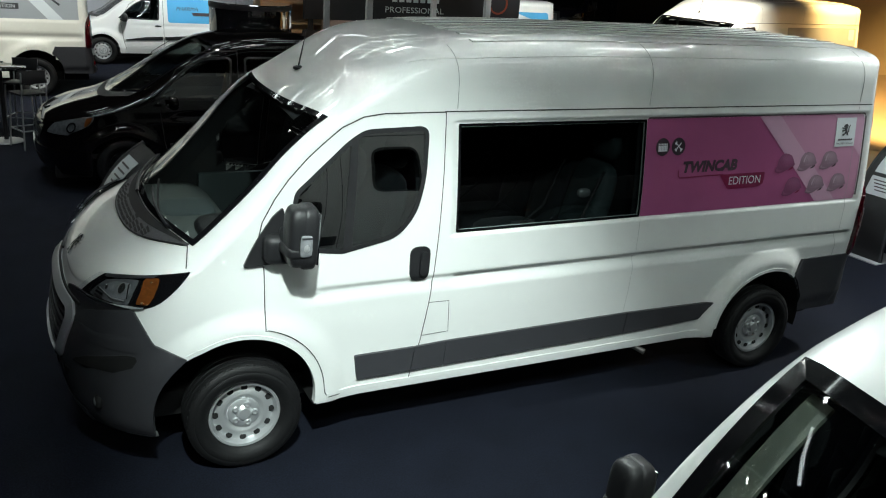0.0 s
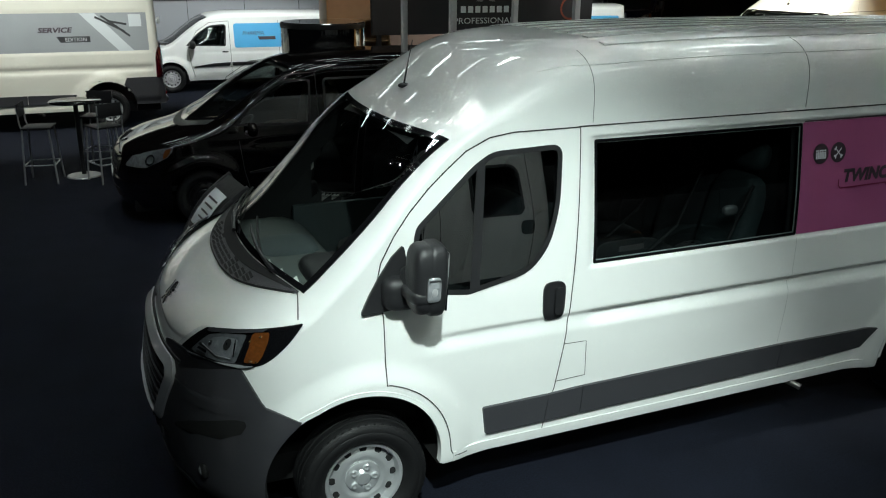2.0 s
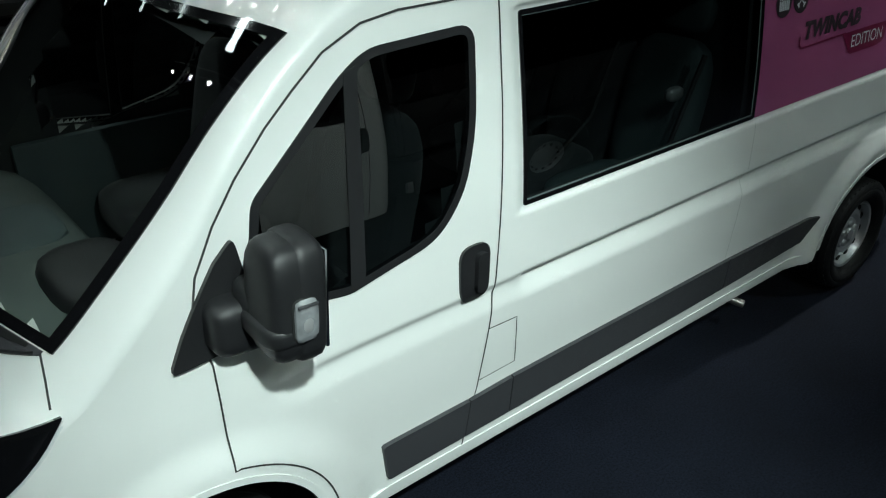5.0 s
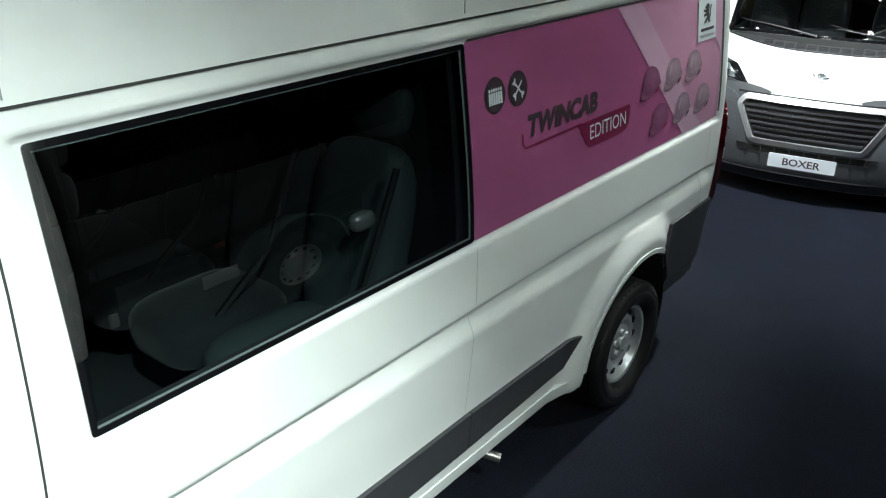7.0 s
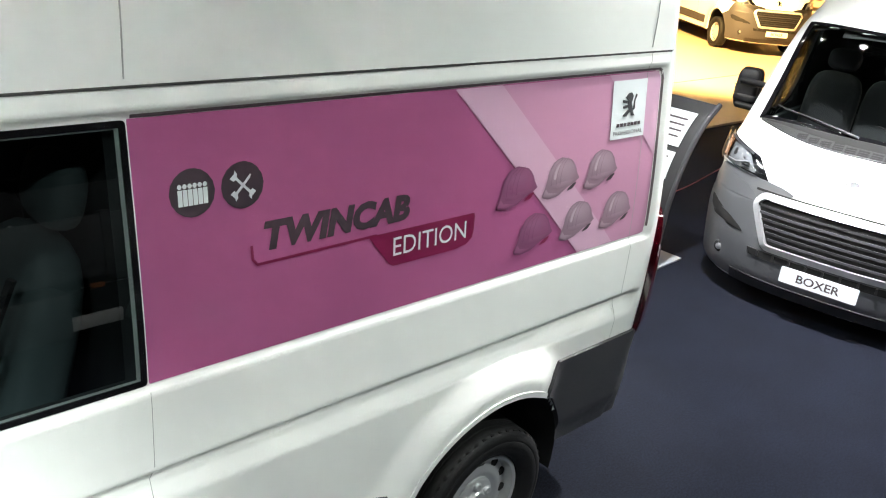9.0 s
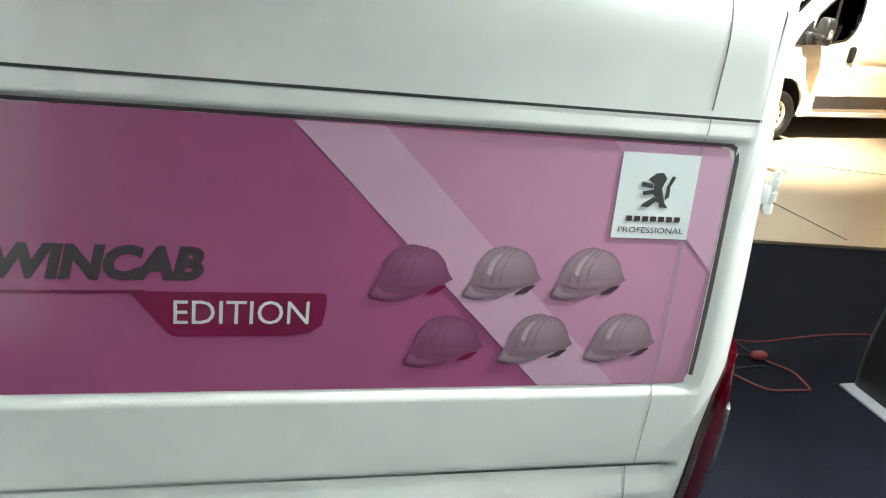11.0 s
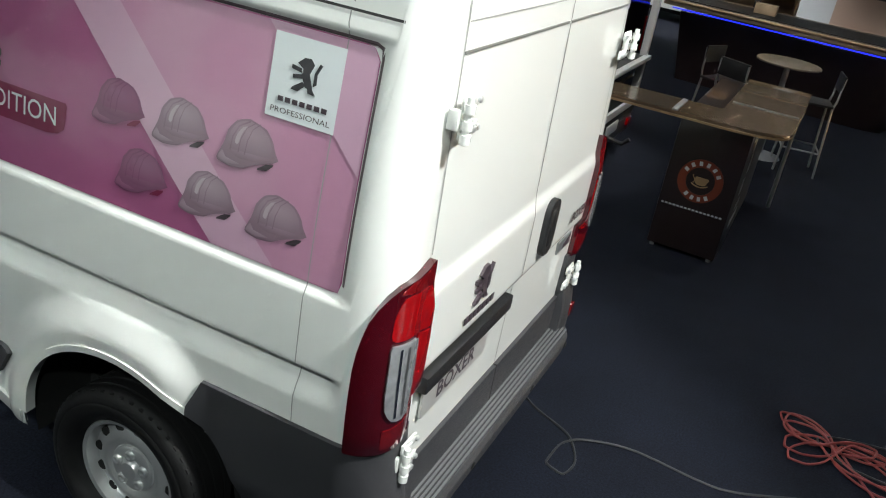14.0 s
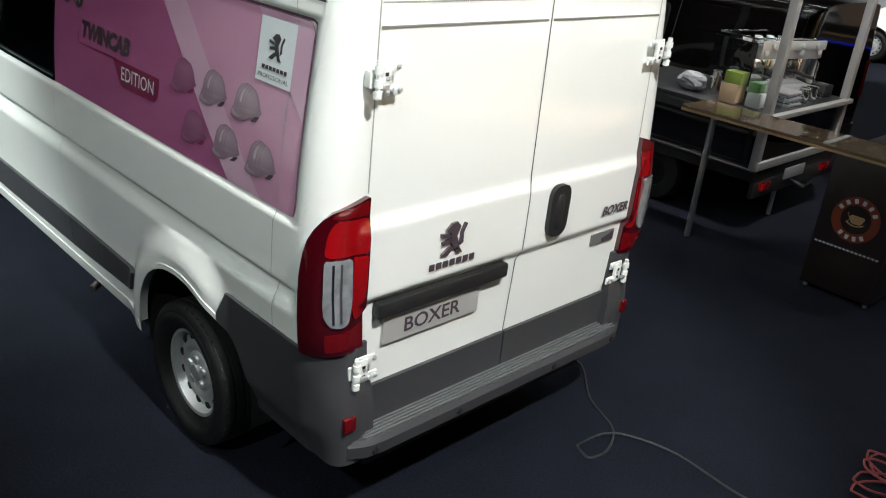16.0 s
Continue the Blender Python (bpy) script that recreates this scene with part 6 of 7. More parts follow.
# the neighbouring stage: a low beige platform under orange light
structure("stage", plate([(9.80, 10.30), (7.83, 4.36), (12.5, 4.05), (25.9, 3.9), (25.9, 21.0), (14.5, 21.0), (11.5, 14.0)], 0.03), M_STAGE, "low beige stage floor under orange light", "stage")
structure("stage_line", tube([(8.9, 7.2, 0.031), (10.5, 6.75, 0.031), (13.5, 6.1, 0.031), (18.0, 6.2, 0.031)], 0.006, 6), M_INK, "thin dark line across the stage floor", "line")
structure("stage_line", tube([(8.72, 6.85, 0.031), (8.83, 6.415, 0.031), (9.0, 5.6, 0.031), (9.10, 5.06, 0.031), (9.22, 4.4, 0.031)], 0.006, 6), M_INK, "thin dark line across the stage floor", "line")
structure("stage_wall", box((25.9, 3.9, 0), (26.2, 21.0, 5.0)), M_BACKDROP, "warm beige stage back wall", "wall")
structure("stand_wall", box((-6.0, 20.4, 0), (9.5, 20.6, 3.2)), M_GREYWALL, "pale grey stand partition with panel joints", "wall")
structure("stand_wall", box((5.4, 20.15, 0), (9.6, 20.30, 3.2)), M_TAUPE, "taupe stand partition beside the bar", "wall")
for x in np.arange(-4.5, 5.0, 1.5):
    structure("wall_joint", box((x, 20.385, 0.05), (x + 0.012, 20.4, 3.15)), M_SEAM, "dark joint between wall panels", "joint")
structure("stand_wall_band", box((-6.0, 20.37, 1.92), (9.5, 20.40, 1.94)), M_SEAM, "dark horizontal joint of the stand wall", "joint")

# ---- the main van ----
YC = 1.075
main_van, HULL, AT, END = big_van("white high-roof panel van with a magenta side panel", M_WHITE, M_PLASTIC, 2, True, True)
van_wheels(main_van, (0.0, 4.035))
van_roof(main_van, HULL, AT, END)
van_tail(main_van, HULL, AT, END)
van_livery(main_van, AT)
van_cabin(main_van)
main_van.location = (0, YC, 0)

# ---- the van parked behind it, nose on ----
van_b, hb, ab, eb = big_van("white panel van with silver-grey bumper and show plate", M_WHITE, M_SILVERBUMPER, 1, True, show_plate=True, dz=-0.13, arms=True)
van_roof(van_b, hb, ab, eb)
van_cabin(van_b)
for o in van_b.children:
    o.location.z -= 0.13
van_wheels(van_b, (0.0, 4.035))
van_b.matrix_world = pose(8.508, 0.475, 0, 0, 0, 9.7)

# ---- the crew cab truck beside the aisle ----
truck, ht, att, et = big_van("white crew cab truck with a black dropside bed", M_WHITE, M_PLASTIC, 1, False, crew=True)
van_cabin(truck)
van_wheels(truck, (0.0, 4.035))
part("chassis_rail", box((2.30, -0.45, 0.52), (5.2, -0.35, 0.70), 0.01), M_HOLE, truck)
part("chassis_rail", box((2.30, 0.35, 0.52), (5.2, 0.45, 0.70), 0.01), M_HOLE, truck)
part("load_bed", box((2.46, -1.0, 0.95), (5.3, 1.0, 1.03), 0.01), M_DARKPL, truck, "black load bed")
for y in (-1.02, 0.98):
    part("dropside", box((2.46, y, 1.03), (5.3, y + 0.04, 1.40), 0.01), M_DARKPL, truck)
    for x in (2.5, 3.4, 4.3, 5.2):
        part("dropside_post", box((x, y - 0.01, 0.95), (x + 0.06, y + 0.05, 1.42), 0.008), M_DARKPL, truck)
part("headboard", box((2.44, -1.0, 1.03), (2.48, 1.0, 1.9), 0.01), M_DARKPL, truck)
part("hydraulic_ram", tube([(2.9, -0.3, 0.75), (3.3, -0.3, 1.2)], 0.05, 14), M_ALU, truck)
part("tool_box", box((2.6, 0.62, 0.45), (3.2, 0.98, 0.85), 0.02), M_DARKPL, truck)
part("side_lamp", box((3.3, 1.0, 0.86), (3.38, 1.03, 0.90), 0.004), M_AMBER, truck)
for sy in (-1, 1):
    ring_a, ring_b = arc(4.035, 0.40, 0.46, 8, 172, 26), arc(4.035, 0.40, 0.435, 8, 172, 26)
    bm = bmesh.new()
    for ra, rb in zip(zip(ring_a, ring_b), zip(ring_a[1:], ring_b[1:])):
        q = [bm.verts.new((p[0], sy * y, p[1])) for y in (0.76, 1.03) for p in (ra[0], rb[0], rb[1], ra[1])]
        for f in ((0, 1, 2, 3), (4, 5, 6, 7), (0, 1, 5, 4), (2, 3, 7, 6)):
            bm.faces.new([q[i] for i in f])
    bmesh.ops.remove_doubles(bm, verts=bm.verts, dist=0.0005)
    part("mudguard", bm, M_TRIM, truck, "blue-grey plastic mudguard")
    part("side_guard", box((2.55, sy * 0.94 - 0.02, 0.50), (3.50, sy * 0.94 + 0.02, 0.62), 0.01), M_ALU, truck)
truck.matrix_world = pose(0.23, -3.78, 0)

# ---- vans on and behind the stage ----
van_c, hc, ac, ec = big_van("white high-roof panel van standing on the beige stage", M_WHITE, M_PLASTIC, 0, True, show_plate=True)
van_roof(van_c, hc, ac, ec)
van_cabin(van_c)
van_wheels(van_c, (0.0, 4.035))
part("printed_panel", sheet(ac[1], row_grid(resample([(2.2, 1.36), (4.80, 1.36), (4.80, 2.02), (2.2, 2.02)], 0.1), 6, 16), 0.003, 0.002), M_GREYPRINT, van_c, "grey printed side panel")
part("panel_label", sheet(ac[1], row_grid([(4.50, 1.78), (4.71, 1.78), (4.71, 1.99), (4.50, 1.99)], 2, 2), 0.006, 0.0), M_LABEL, van_c)
van_c.matrix_world = pose(10.40, 8.75, 0.03, 0, 0, 10.3)

van_d, hd_, ad, ed = big_van("white panel van in the orange light of the stage", M_WHITE, M_PLASTIC, 0, False, show_plate=True)
van_wheels(van_d, (0.0, 4.035))
van_d.matrix_world = pose(20.9, 8.0, 0.03, 0, 0, 56)

van_e, he_, ae, ee = big_van("dark navy panel van behind the stage", M_NAVY, M_PLASTIC, 0, False, show_plate=True)
van_wheels(van_e, (0.0, 4.035))
van_e.matrix_world = pose(17.6, 23.6, 0, 0, 0, 40)

# ---- the low van with a grey panel, seen from behind ----
van_f, hf, af, ef = big_van("cream low-roof panel van with a grey printed panel", M_CREAM, M_PLASTIC, 0, False)
van_wheels(van_f, (0.0, 4.035))
van_tail(van_f, hf, af, ef)
pf = part("printed_panel", sheet(af[1], row_grid(resample([(1.30, 1.36), (4.80, 1.36), (4.80, 2.02), (1.30, 2.02)], 0.1), 6, 20), 0.003, 0.002), M_GREYPRINT, van_f, "grey printed side panel with tools")
words("panel_letters", "SERVICE", af[1], 3.02, 1.70, 0.115, 0.006, M_INK, pf, width=0.55, shear=0.2, bold=0.004)
part("panel_tag", sheet(af[1], row_grid([(3.36, 1.53), (3.84, 1.53), (3.84, 1.63), (3.30, 1.63)], 2, 6), 0.0055, 0.0), M_PLASTIC, pf)
words("tag_letters", "EDITION", af[1], 3.44, 1.548, 0.09, 0.0075, M_LABEL, pf, width=0.34)
part("light_band", sheet(af[1], row_grid([(4.3, 1.365), (4.55, 1.365), (3.95, 2.015), (3.7, 2.015)], 6, 4), 0.0055, 0.0), M_LABEL, pf)
for k, (xa, za, xb, zb) in enumerate(((3.95, 1.95, 4.42, 1.70), (4.05, 1.97, 4.50, 1.62), (4.15, 1.88, 4.46, 1.82))):
    part("printed_tool", ribbon(af[1], line([(xa, za), (xb, zb)], 0.05), 0.035, 0.0075), M_PLASTIC, pf)
part("panel_label", sheet(af[1], row_grid([(4.50, 1.78), (4.71, 1.78), (4.71, 1.99), (4.50, 1.99)], 2, 2), 0.007, 0.0), M_LABEL, pf)
van_f.matrix_world = pose(-4.84, 13.72, 0)

# ---- compact vans ----
white_small = small_van("white compact van with a blue side panel", M_WHITE, M_PLASTIC, 2.73, 1.80, "PHARMA")
white_small.matrix_world = pose(0.69, 17.80, 0, 0, 0, -2)
white_mid = small_van("white mid-size van with a blue and white panel", M_WHITE, M_PLASTIC, 3.0, 1.94, "pale")
white_mid.matrix_world = pose(8.17, 16.33, 0, 0, 0, 1)
black_car = small_van("glossy black people carrier with dark windows", M_BLACKPAINT, M_BLACKPAINT, 3.0, 1.90, one_box=True, rear_glass=True)
black_car.matrix_world = pose(-0.03, 7.0, 0, 0, 0, 1)

# ---- lettering on the stage floor ----
structure("floor_letters", plate([(0, 0), (0.01, 0), (0.01, 0.01)], 0.001, Matrix.Translation((9.3, 6.6, 0.031))), M_INK, "dark lettering on the stage floor", "lettering")
fl = bpy.data.objects["floor_letters"]
fl.data = mesh_of("floor_letters", [(9.44 + 0.98 * a + 0.05 * b, 6.42 + b * 0.8 - 0.10 * a, 0.034) for a, b in letters("Der", 0.42, 0.0, 0.0, 0.62)[0]], letters("Der", 0.42, 0.0, 0.0, 0.62)[1], M_INK, False)

# the pattern wheels are no longer needed
for o in [*WHEEL.children_recursive, WHEEL, *DARK_WHEEL.children_recursive, DARK_WHEEL]:
    bpy.data.objects.remove(o)


# ---- the cafe corner ----
def thing(name, label, category, group="", m=None):
    ob = tagged(new(name), label, category, group)
    if m is not None:
        ob.matrix_world = m
    return ob


counter = thing("cafe_counter", "dark brown cafe counter with a round rust badge", "counter")
part("cabinet", box((4.93, 4.52, 0.03), (5.45, 6.30, 1.04), 0.012), M_COUNTER, counter)
for x, y in ((4.97, 4.56), (5.41, 4.56), (4.97, 6.26), (5.41, 6.26)):
    part("foot", lathe([(0.018, 0.0), (0.018, 0.035)], 12, "z", Matrix.Translation((x, y, 0))), M_ALU, counter)
top_line = round_poly([(3.74, 4.40), (5.42, 4.40), (5.68, 4.52), (5.70, 5.72), (5.16, 5.72), (5.16, 4.86), (3.74, 4.80)], [0.03, 0.25, 0.2, 0.03, 0.03, 0.05, 0.03])
part("worktop", plate(top_line, 0.022, Matrix.Translation((0, 0, 1.06))), M_TABLETOP, counter, "glossy brown worktop")
part("worktop_edge", plate(inset(top_line, -0.004), 0.016, Matrix.Translation((0, 0, 1.0435))), M_EDGE, counter, "pale wood edge")
part("worktop_joint", box((4.86, 4.42, 1.083), (4.90, 4.82, 1.092)), M_ALU, counter)
part("worktop_joint", box((5.18, 5.17, 1.083), (5.68, 5.195, 1.09)), M_ALU, counter)
part("leg", tube([(3.93, 4.60, 0.0), (3.93, 4.60, 1.06)], 0.025, 12), M_ALU, counter)
fm = Matrix(((1, 0, 0, 5.187), (0, 0, -1, 4.519), (0, 1, 0, 0.60), (0, 0, 0, 1)))
part("badge", ring(flat(fm), arc(0, 0, 0.165, 0, 354, 59), arc(0, 0, 0.105, 0, 354, 59), 0.004, 0.004), M_ORANGEPRINT, counter, "rust red ring badge")
part("badge_cup", plate(round_poly([(-0.03, -0.03), (0.04, -0.03), (0.065, 0.03), (-0.045, 0.03)], 0.02), 0.003, fm), M_EDGE, counter)
part("badge_saucer", tube([fm @ Vector((-0.06 + 0.012 * i, -0.045 + 0.0016 * (i - 5) ** 2 / 2, 0.003)) for i in range(11)], 0.005, 6), M_EDGE, counter)
part("badge_steam", tube([fm @ Vector((-0.05 + 0.01 * math.sin(i), -0.02 + 0.012 * i, 0.003)) for i in range(6)], 0.004, 6), M_EDGE, counter)
for k in range(6):
    a = radians(150 - 24 * k)
    part("badge_bar", box((-0.012, -0.016, 0.004), (0.012, 0.016, 0.007), 0, fm @ Matrix.Translation((0.135 * math.cos(a), 0.135 * math.sin(a), 0)) @ pose(0, 0, 0, 0, 0, 60 - 24 * k)), M_LABEL, counter, smooth=False)
for k in range(4):
    a = radians(237 + 22 * k)
    part("badge_bar", box((-0.012, -0.016, 0.004), (0.012, 0.016, 0.007), 0, fm @ Matrix.Translation((0.135 * math.cos(a), 0.135 * math.sin(a), 0)) @ pose(0, 0, 0, 0, 0, -33 + 22 * k)), M_LABEL, counter, smooth=False)
for k in range(16):
    part("web_bar", box((-0.23 + 0.029 * k, -0.235, 0.001), (-0.211 + 0.029 * k, -0.222, 0.003), 0, fm), M_LABEL, counter, smooth=False)
sm = Matrix(((0, 0, 1, 5.451), (1, 0, 0, 0), (0, 1, 0, 0), (0, 0, 0, 1)))
for y, z, w, hh in ((4.75, 0.92, 0.35, 0.05), (4.95, 0.80, 0.10, 0.10), (5.0, 0.62, 0.12, 0.14), (4.9, 0.46, 0.14, 0.12), (4.95, 0.32, 0.24, 0.05), (4.85, 0.20, 0.42, 0.06)):
    part("print_stroke", box((y, z, 0.0), (y + w, z + hh, 0.003), 0, sm @ pose(0, 0, 0, 0, 0, 0)), M_LABEL, counter, smooth=False)

# the coffee trailer: tray, posts, lamps, worktop
trailer = thing("coffee_trailer", "black coffee trailer with aluminium corner posts", "trailer")
part("tray", box((2.55, 5.06, 0.45), (4.16, 6.62, 0.56), 0.015), M_HOLE, trailer)
part("side_rail", box((2.55, 5.04, 0.545), (4.17, 5.07, 0.560), 0.003), M_PLASTIC, trailer)
part("end_rail", box((4.15, 5.04, 0.56), (4.18, 6.64, 0.63), 0.004), M_ALU, trailer)
part("valance", box((4.12, 5.10, 0.30), (4.16, 6.58, 0.45), 0.01), M_DARKPL, trailer)
for y in (5.20, 6.40):
    part("tail_lamp", box((4.16, y, 0.36), (4.185, y + 0.16, 0.43), 0.006), M_RED, trailer)
part("number_plate_holder", box((4.165, 5.62, 0.40), (4.18, 6.0, 0.50), 0.004), M_ALU, trailer)
for x, y in ((2.60, 5.08), (4.13, 5.08), (4.13, 6.60), (2.60, 6.60)):
    part("post", box((x - 0.034, y - 0.034, 0.56), (x + 0.034, y + 0.034, 2.6), 0.005), M_ALU, trailer)
for a, b in (((2.60, 5.08), (4.13, 5.08)), ((4.13, 5.08), (4.13, 6.60)), ((2.60, 6.60), (4.13, 6.60)), ((2.60, 5.08), (2.60, 6.60))):
    part("top_rail", box((min(a[0], b[0]) - 0.02, min(a[1], b[1]) - 0.02, 2.56), (max(a[0], b[0]) + 0.02, max(a[1], b[1]) + 0.02, 2.62), 0.004), M_ALU, trailer)
part("service_shelf", box((2.56, 5.04, 0.98), (4.16, 6.62, 1.02), 0.006), M_DARKPL, trailer)
part("shelf_edge", box((4.14, 5.02, 0.985), (4.20, 6.64, 1.025), 0.004), M_ALU, trailer)
part("front_panel", box((2.60, 5.10, 0.58), (4.10, 5.13, 0.97), 0.004), M_COFFEE, trailer)
for y in (5.5, 6.2):
    part("wheel", lathe([(0.02, -0.07), (0.12, -0.07), (0.14, -0.09), (0.25, -0.08), (0.27, -0.04), (0.27, 0.04), (0.25, 0.08), (0.14, 0.09)], 32, "y", Matrix.Translation((3.2, 5.18 if y < 6 else 6.5, 0.27))), M_RUBBER, trailer)
part("tow_hook", tube([(4.16, 5.8, 0.36), (4.30, 5.8, 0.34), (4.36, 5.8, 0.40)], 0.02, 8), M_DARKPL, trailer)
part("stand", tube([(4.05, 5.8, 0.45), (4.05, 5.8, 0.0)], 0.02, 8), M_ALU, trailer)

# the espresso machine on the trailer's shelf
em = pose(3.55, 5.98, 1.02, 0, 0, 78)
mach = thing("espresso_machine", "chrome espresso machine with two groups", "coffee machine", m=em)
part("body", box((-0.42, -0.24, 0.08), (0.42, 0.20, 0.42), 0.03), M_CHROME, mach)
part("front_panel", box((-0.42, -0.30, 0.34), (0.42, -0.22, 0.46), 0.015), M_ALU, mach)
part("drip_tray", box((-0.40, -0.34, 0.05), (0.40, -0.04, 0.10), 0.01), M_ALU, mach)
part("cup_rail", tube([(-0.40, -0.22, 0.50), (0.40, -0.22, 0.50), (0.40, 0.18, 0.50), (-0.40, 0.18, 0.50)], 0.008, 6, True), M_CHROME, mach)
for x in (-0.22, 0.22):
    part("group_head", lathe([(0.05, 0.22), (0.055, 0.30), (0.05, 0.34)], 20, "z", Matrix.Translation((x, -0.20, 0))), M_CHROME, mach)
    pf_ = part("portafilter", lathe([(0.03, 0.17), (0.042, 0.19), (0.042, 0.23)], 18, "z", Matrix.Translation((x, -0.20, 0))), M_CHROME, mach)
    part("grip", tube([(x, -0.24, 0.205), (x, -0.40, 0.19)], 0.016, 8), M_DARKPL, pf_)
for x in (-0.36, -0.12, 0.12, 0.36):
    part("dial", lathe([(0.03, 0.0), (0.028, -0.012), (0.001, -0.014)], 18, "y", Matrix.Translation((x, -0.30, 0.40))), M_LABEL, mach)
for x in (-0.38, 0.38):
    part("foot", lathe([(0.03, 0.0), (0.03, 0.08)], 12, "z", Matrix.Translation((x, 0.0, 0))), M_DARKPL, mach)
    part("steam_pipe", tube([(x, -0.26, 0.36), (x, -0.32, 0.30), (x * 0.95, -0.33, 0.14)], 0.008, 6), M_CHROME, mach)
part("splash_strip", box((-0.43, -0.315, 0.42), (0.43, -0.295, 0.50), 0.006), M_SATIN, mach, "bright satin front strip")
for k in range(22):
    part("cup_grate", box((-0.40 + 0.037 * k, -0.20, 0.424), (-0.385 + 0.037 * k, 0.17, 0.436)), M_DARKPL, mach)
for k in range(4):
    part("button", lathe([(0.022, 0.0), (0.020, -0.008), (0.001, -0.010)], 14, "y", Matrix.Translation((-0.30 + 0.2 * k, -0.317, 0.46))), M_LABEL, mach)
part("side_panel", box((-0.445, -0.26, 0.10), (-0.425, 0.20, 0.47), 0.012), M_COFFEE, mach, "black glossy side panel")
part("side_panel", box((0.425, -0.26, 0.10), (0.445, 0.20, 0.47), 0.012), M_ALU, mach, "brushed steel side panel")
part("pressure_gauge", lathe([(0.034, 0.0), (0.032, -0.014), (0.001, -0.016)], 20, "y", Matrix.Translation((0.0, -0.302, 0.30))), M_CHROME, mach)
part("water_pipe", tube([(0.40, -0.02, 0.10), (0.47, -0.06, 0.05), (0.52, -0.10, -0.02)], 0.009, 6), M_CHROME, mach)
for k in range(5):
    tagged(part("steel_tray", box((3.86 + 0.004 * k, 5.55, 1.022 + 0.024 * k), (4.08 - 0.004 * k, 5.80, 1.040 + 0.024 * k), 0.004), M_CHROME if k % 2 else M_ALU, None), "steel tray stacked on the trailer shelf", "tray", "stacked trays")
for x, y, r, hh in ((4.03, 5.92, 0.045, 0.13), (3.96, 6.25, 0.05, 0.10), (3.60, 5.45, 0.04, 0.16), (3.48, 5.36, 0.035, 0.20), (3.40, 5.50, 0.045, 0.12)):
    can = thing("steel_canister", "polished steel canister on the trailer shelf", "canister", "steel canisters", pose(x, y, 1.02))
    part("body", lathe([(r * 0.9, 0.0), (r, 0.01), (r, hh - 0.01), (r * 0.95, hh), (r * 0.85, hh), (r * 0.85, 0.01)], 24, "z"), M_CHROME, can)
    part("rim", lathe([(r * 1.05, hh - 0.008), (r * 1.08, hh), (r * 0.96, hh + 0.004)], 24, "z", caps=False), M_ALU, can)
knock = thing("knock_box", "black knock box with a steel bar", "box", m=pose(3.92, 6.48, 1.02))
part("bin", box((-0.10, -0.09, 0.0), (0.10, 0.09, 0.10), 0.012), M_DARKPL, knock)
part("bar", tube([(-0.09, 0.0, 0.105), (0.09, 0.0, 0.105)], 0.012, 8), M_CHROME, knock)
glass = thing("water_glass", "clear water glass beside the coffee machine", "glass", m=pose(4.05, 5.42, 1.02))
part("wall", lathe([(0.028, 0.0), (0.034, 0.10), (0.031, 0.10), (0.026, 0.004)], 20, "z"), M_LENS, glass)
for k in range(9):
    c = tagged(part("cup", lathe([(0.018, 0.0), (0.032, 0.045), (0.034, 0.06), (0.030, 0.058), (0.016, 0.008)], 18, "z", em @ Matrix.Translation((-0.32 + 0.08 * k, -0.06 + 0.09 * (k % 2), 0.422))), M_LABEL, None), "white cup upside on the coffee machine", "cup", "cups on the coffee machine")
grinder = thing("coffee_grinder", "black coffee grinder with a clear hopper", "grinder", m=pose(3.70, 6.42, 1.02))
part("body", blob((0, 0, 0.20), (0.20, 0.24, 0.40), 4, 20), M_DARKPL, grinder)
part("hopper", lathe([(0.06, 0.38), (0.12, 0.52), (0.12, 0.58)], 24, "z"), M_LENS, grinder)
part("lid", lathe([(0.122, 0.58), (0.12, 0.60), (0.02, 0.61)], 24, "z"), M_DARKPL, grinder)
for x, y, z, sx, sy, sz, m, lab in ((3.72, 5.22, 1.02, 0.16, 0.14, 0.16, M_BEIGE, "beige carton of tea bags on the shelf"), (3.73, 5.22, 1.18, 0.15, 0.13, 0.10, mat("lime_card", (0.20, 0.28, 0.05), 0.5, vary=0.1), "lime green carton stacked on a box"), (3.92, 5.26, 1.02, 0.12, 0.12, 0.12, M_LABEL, "white carton on the shelf"), (3.90, 5.27, 1.14, 0.10, 0.10, 0.08, mat("green_card", (0.12, 0.26, 0.10), 0.5, vary=0.1), "green carton stacked on a white box")):
    tagged(part("carton", box((x - sx / 2, y - sy / 2, z), (x + sx / 2, y + sy / 2, z + sz), 0.004), m, None), lab, "carton", "cartons on the coffee trailer")
def crumpled(bm, amount, seed):
    rng = random.Random(seed)
    for v in bm.verts:
        v.co += Vector((rng.uniform(-1, 1), rng.uniform(-1, 1), rng.uniform(-0.5, 0.5))) * amount
    return bm


tagged(part("paper_bag", crumpled(blob((3.30, 5.28, 1.10), (0.26, 0.15, 0.16), 2.6, 12), 0.014, 3), M_GREYWALL, None, smooth=False), "crumpled pale grey paper bag on the shelf", "bag")
jug = thing("milk_jug", "steel milk jug on the trailer shelf", "jug", m=pose(4.02, 6.10, 1.02))
part("body", lathe([(0.05, 0.0), (0.055, 0.02), (0.05, 0.09), (0.052, 0.12), (0.048, 0.118), (0.045, 0.01)], 24, "z"), M_CHROME, jug)
part("handle", tube([(0.05, 0, 0.10), (0.09, 0, 0.09), (0.09, 0, 0.04), (0.052, 0, 0.025)], 0.006, 6), M_CHROME, jug)
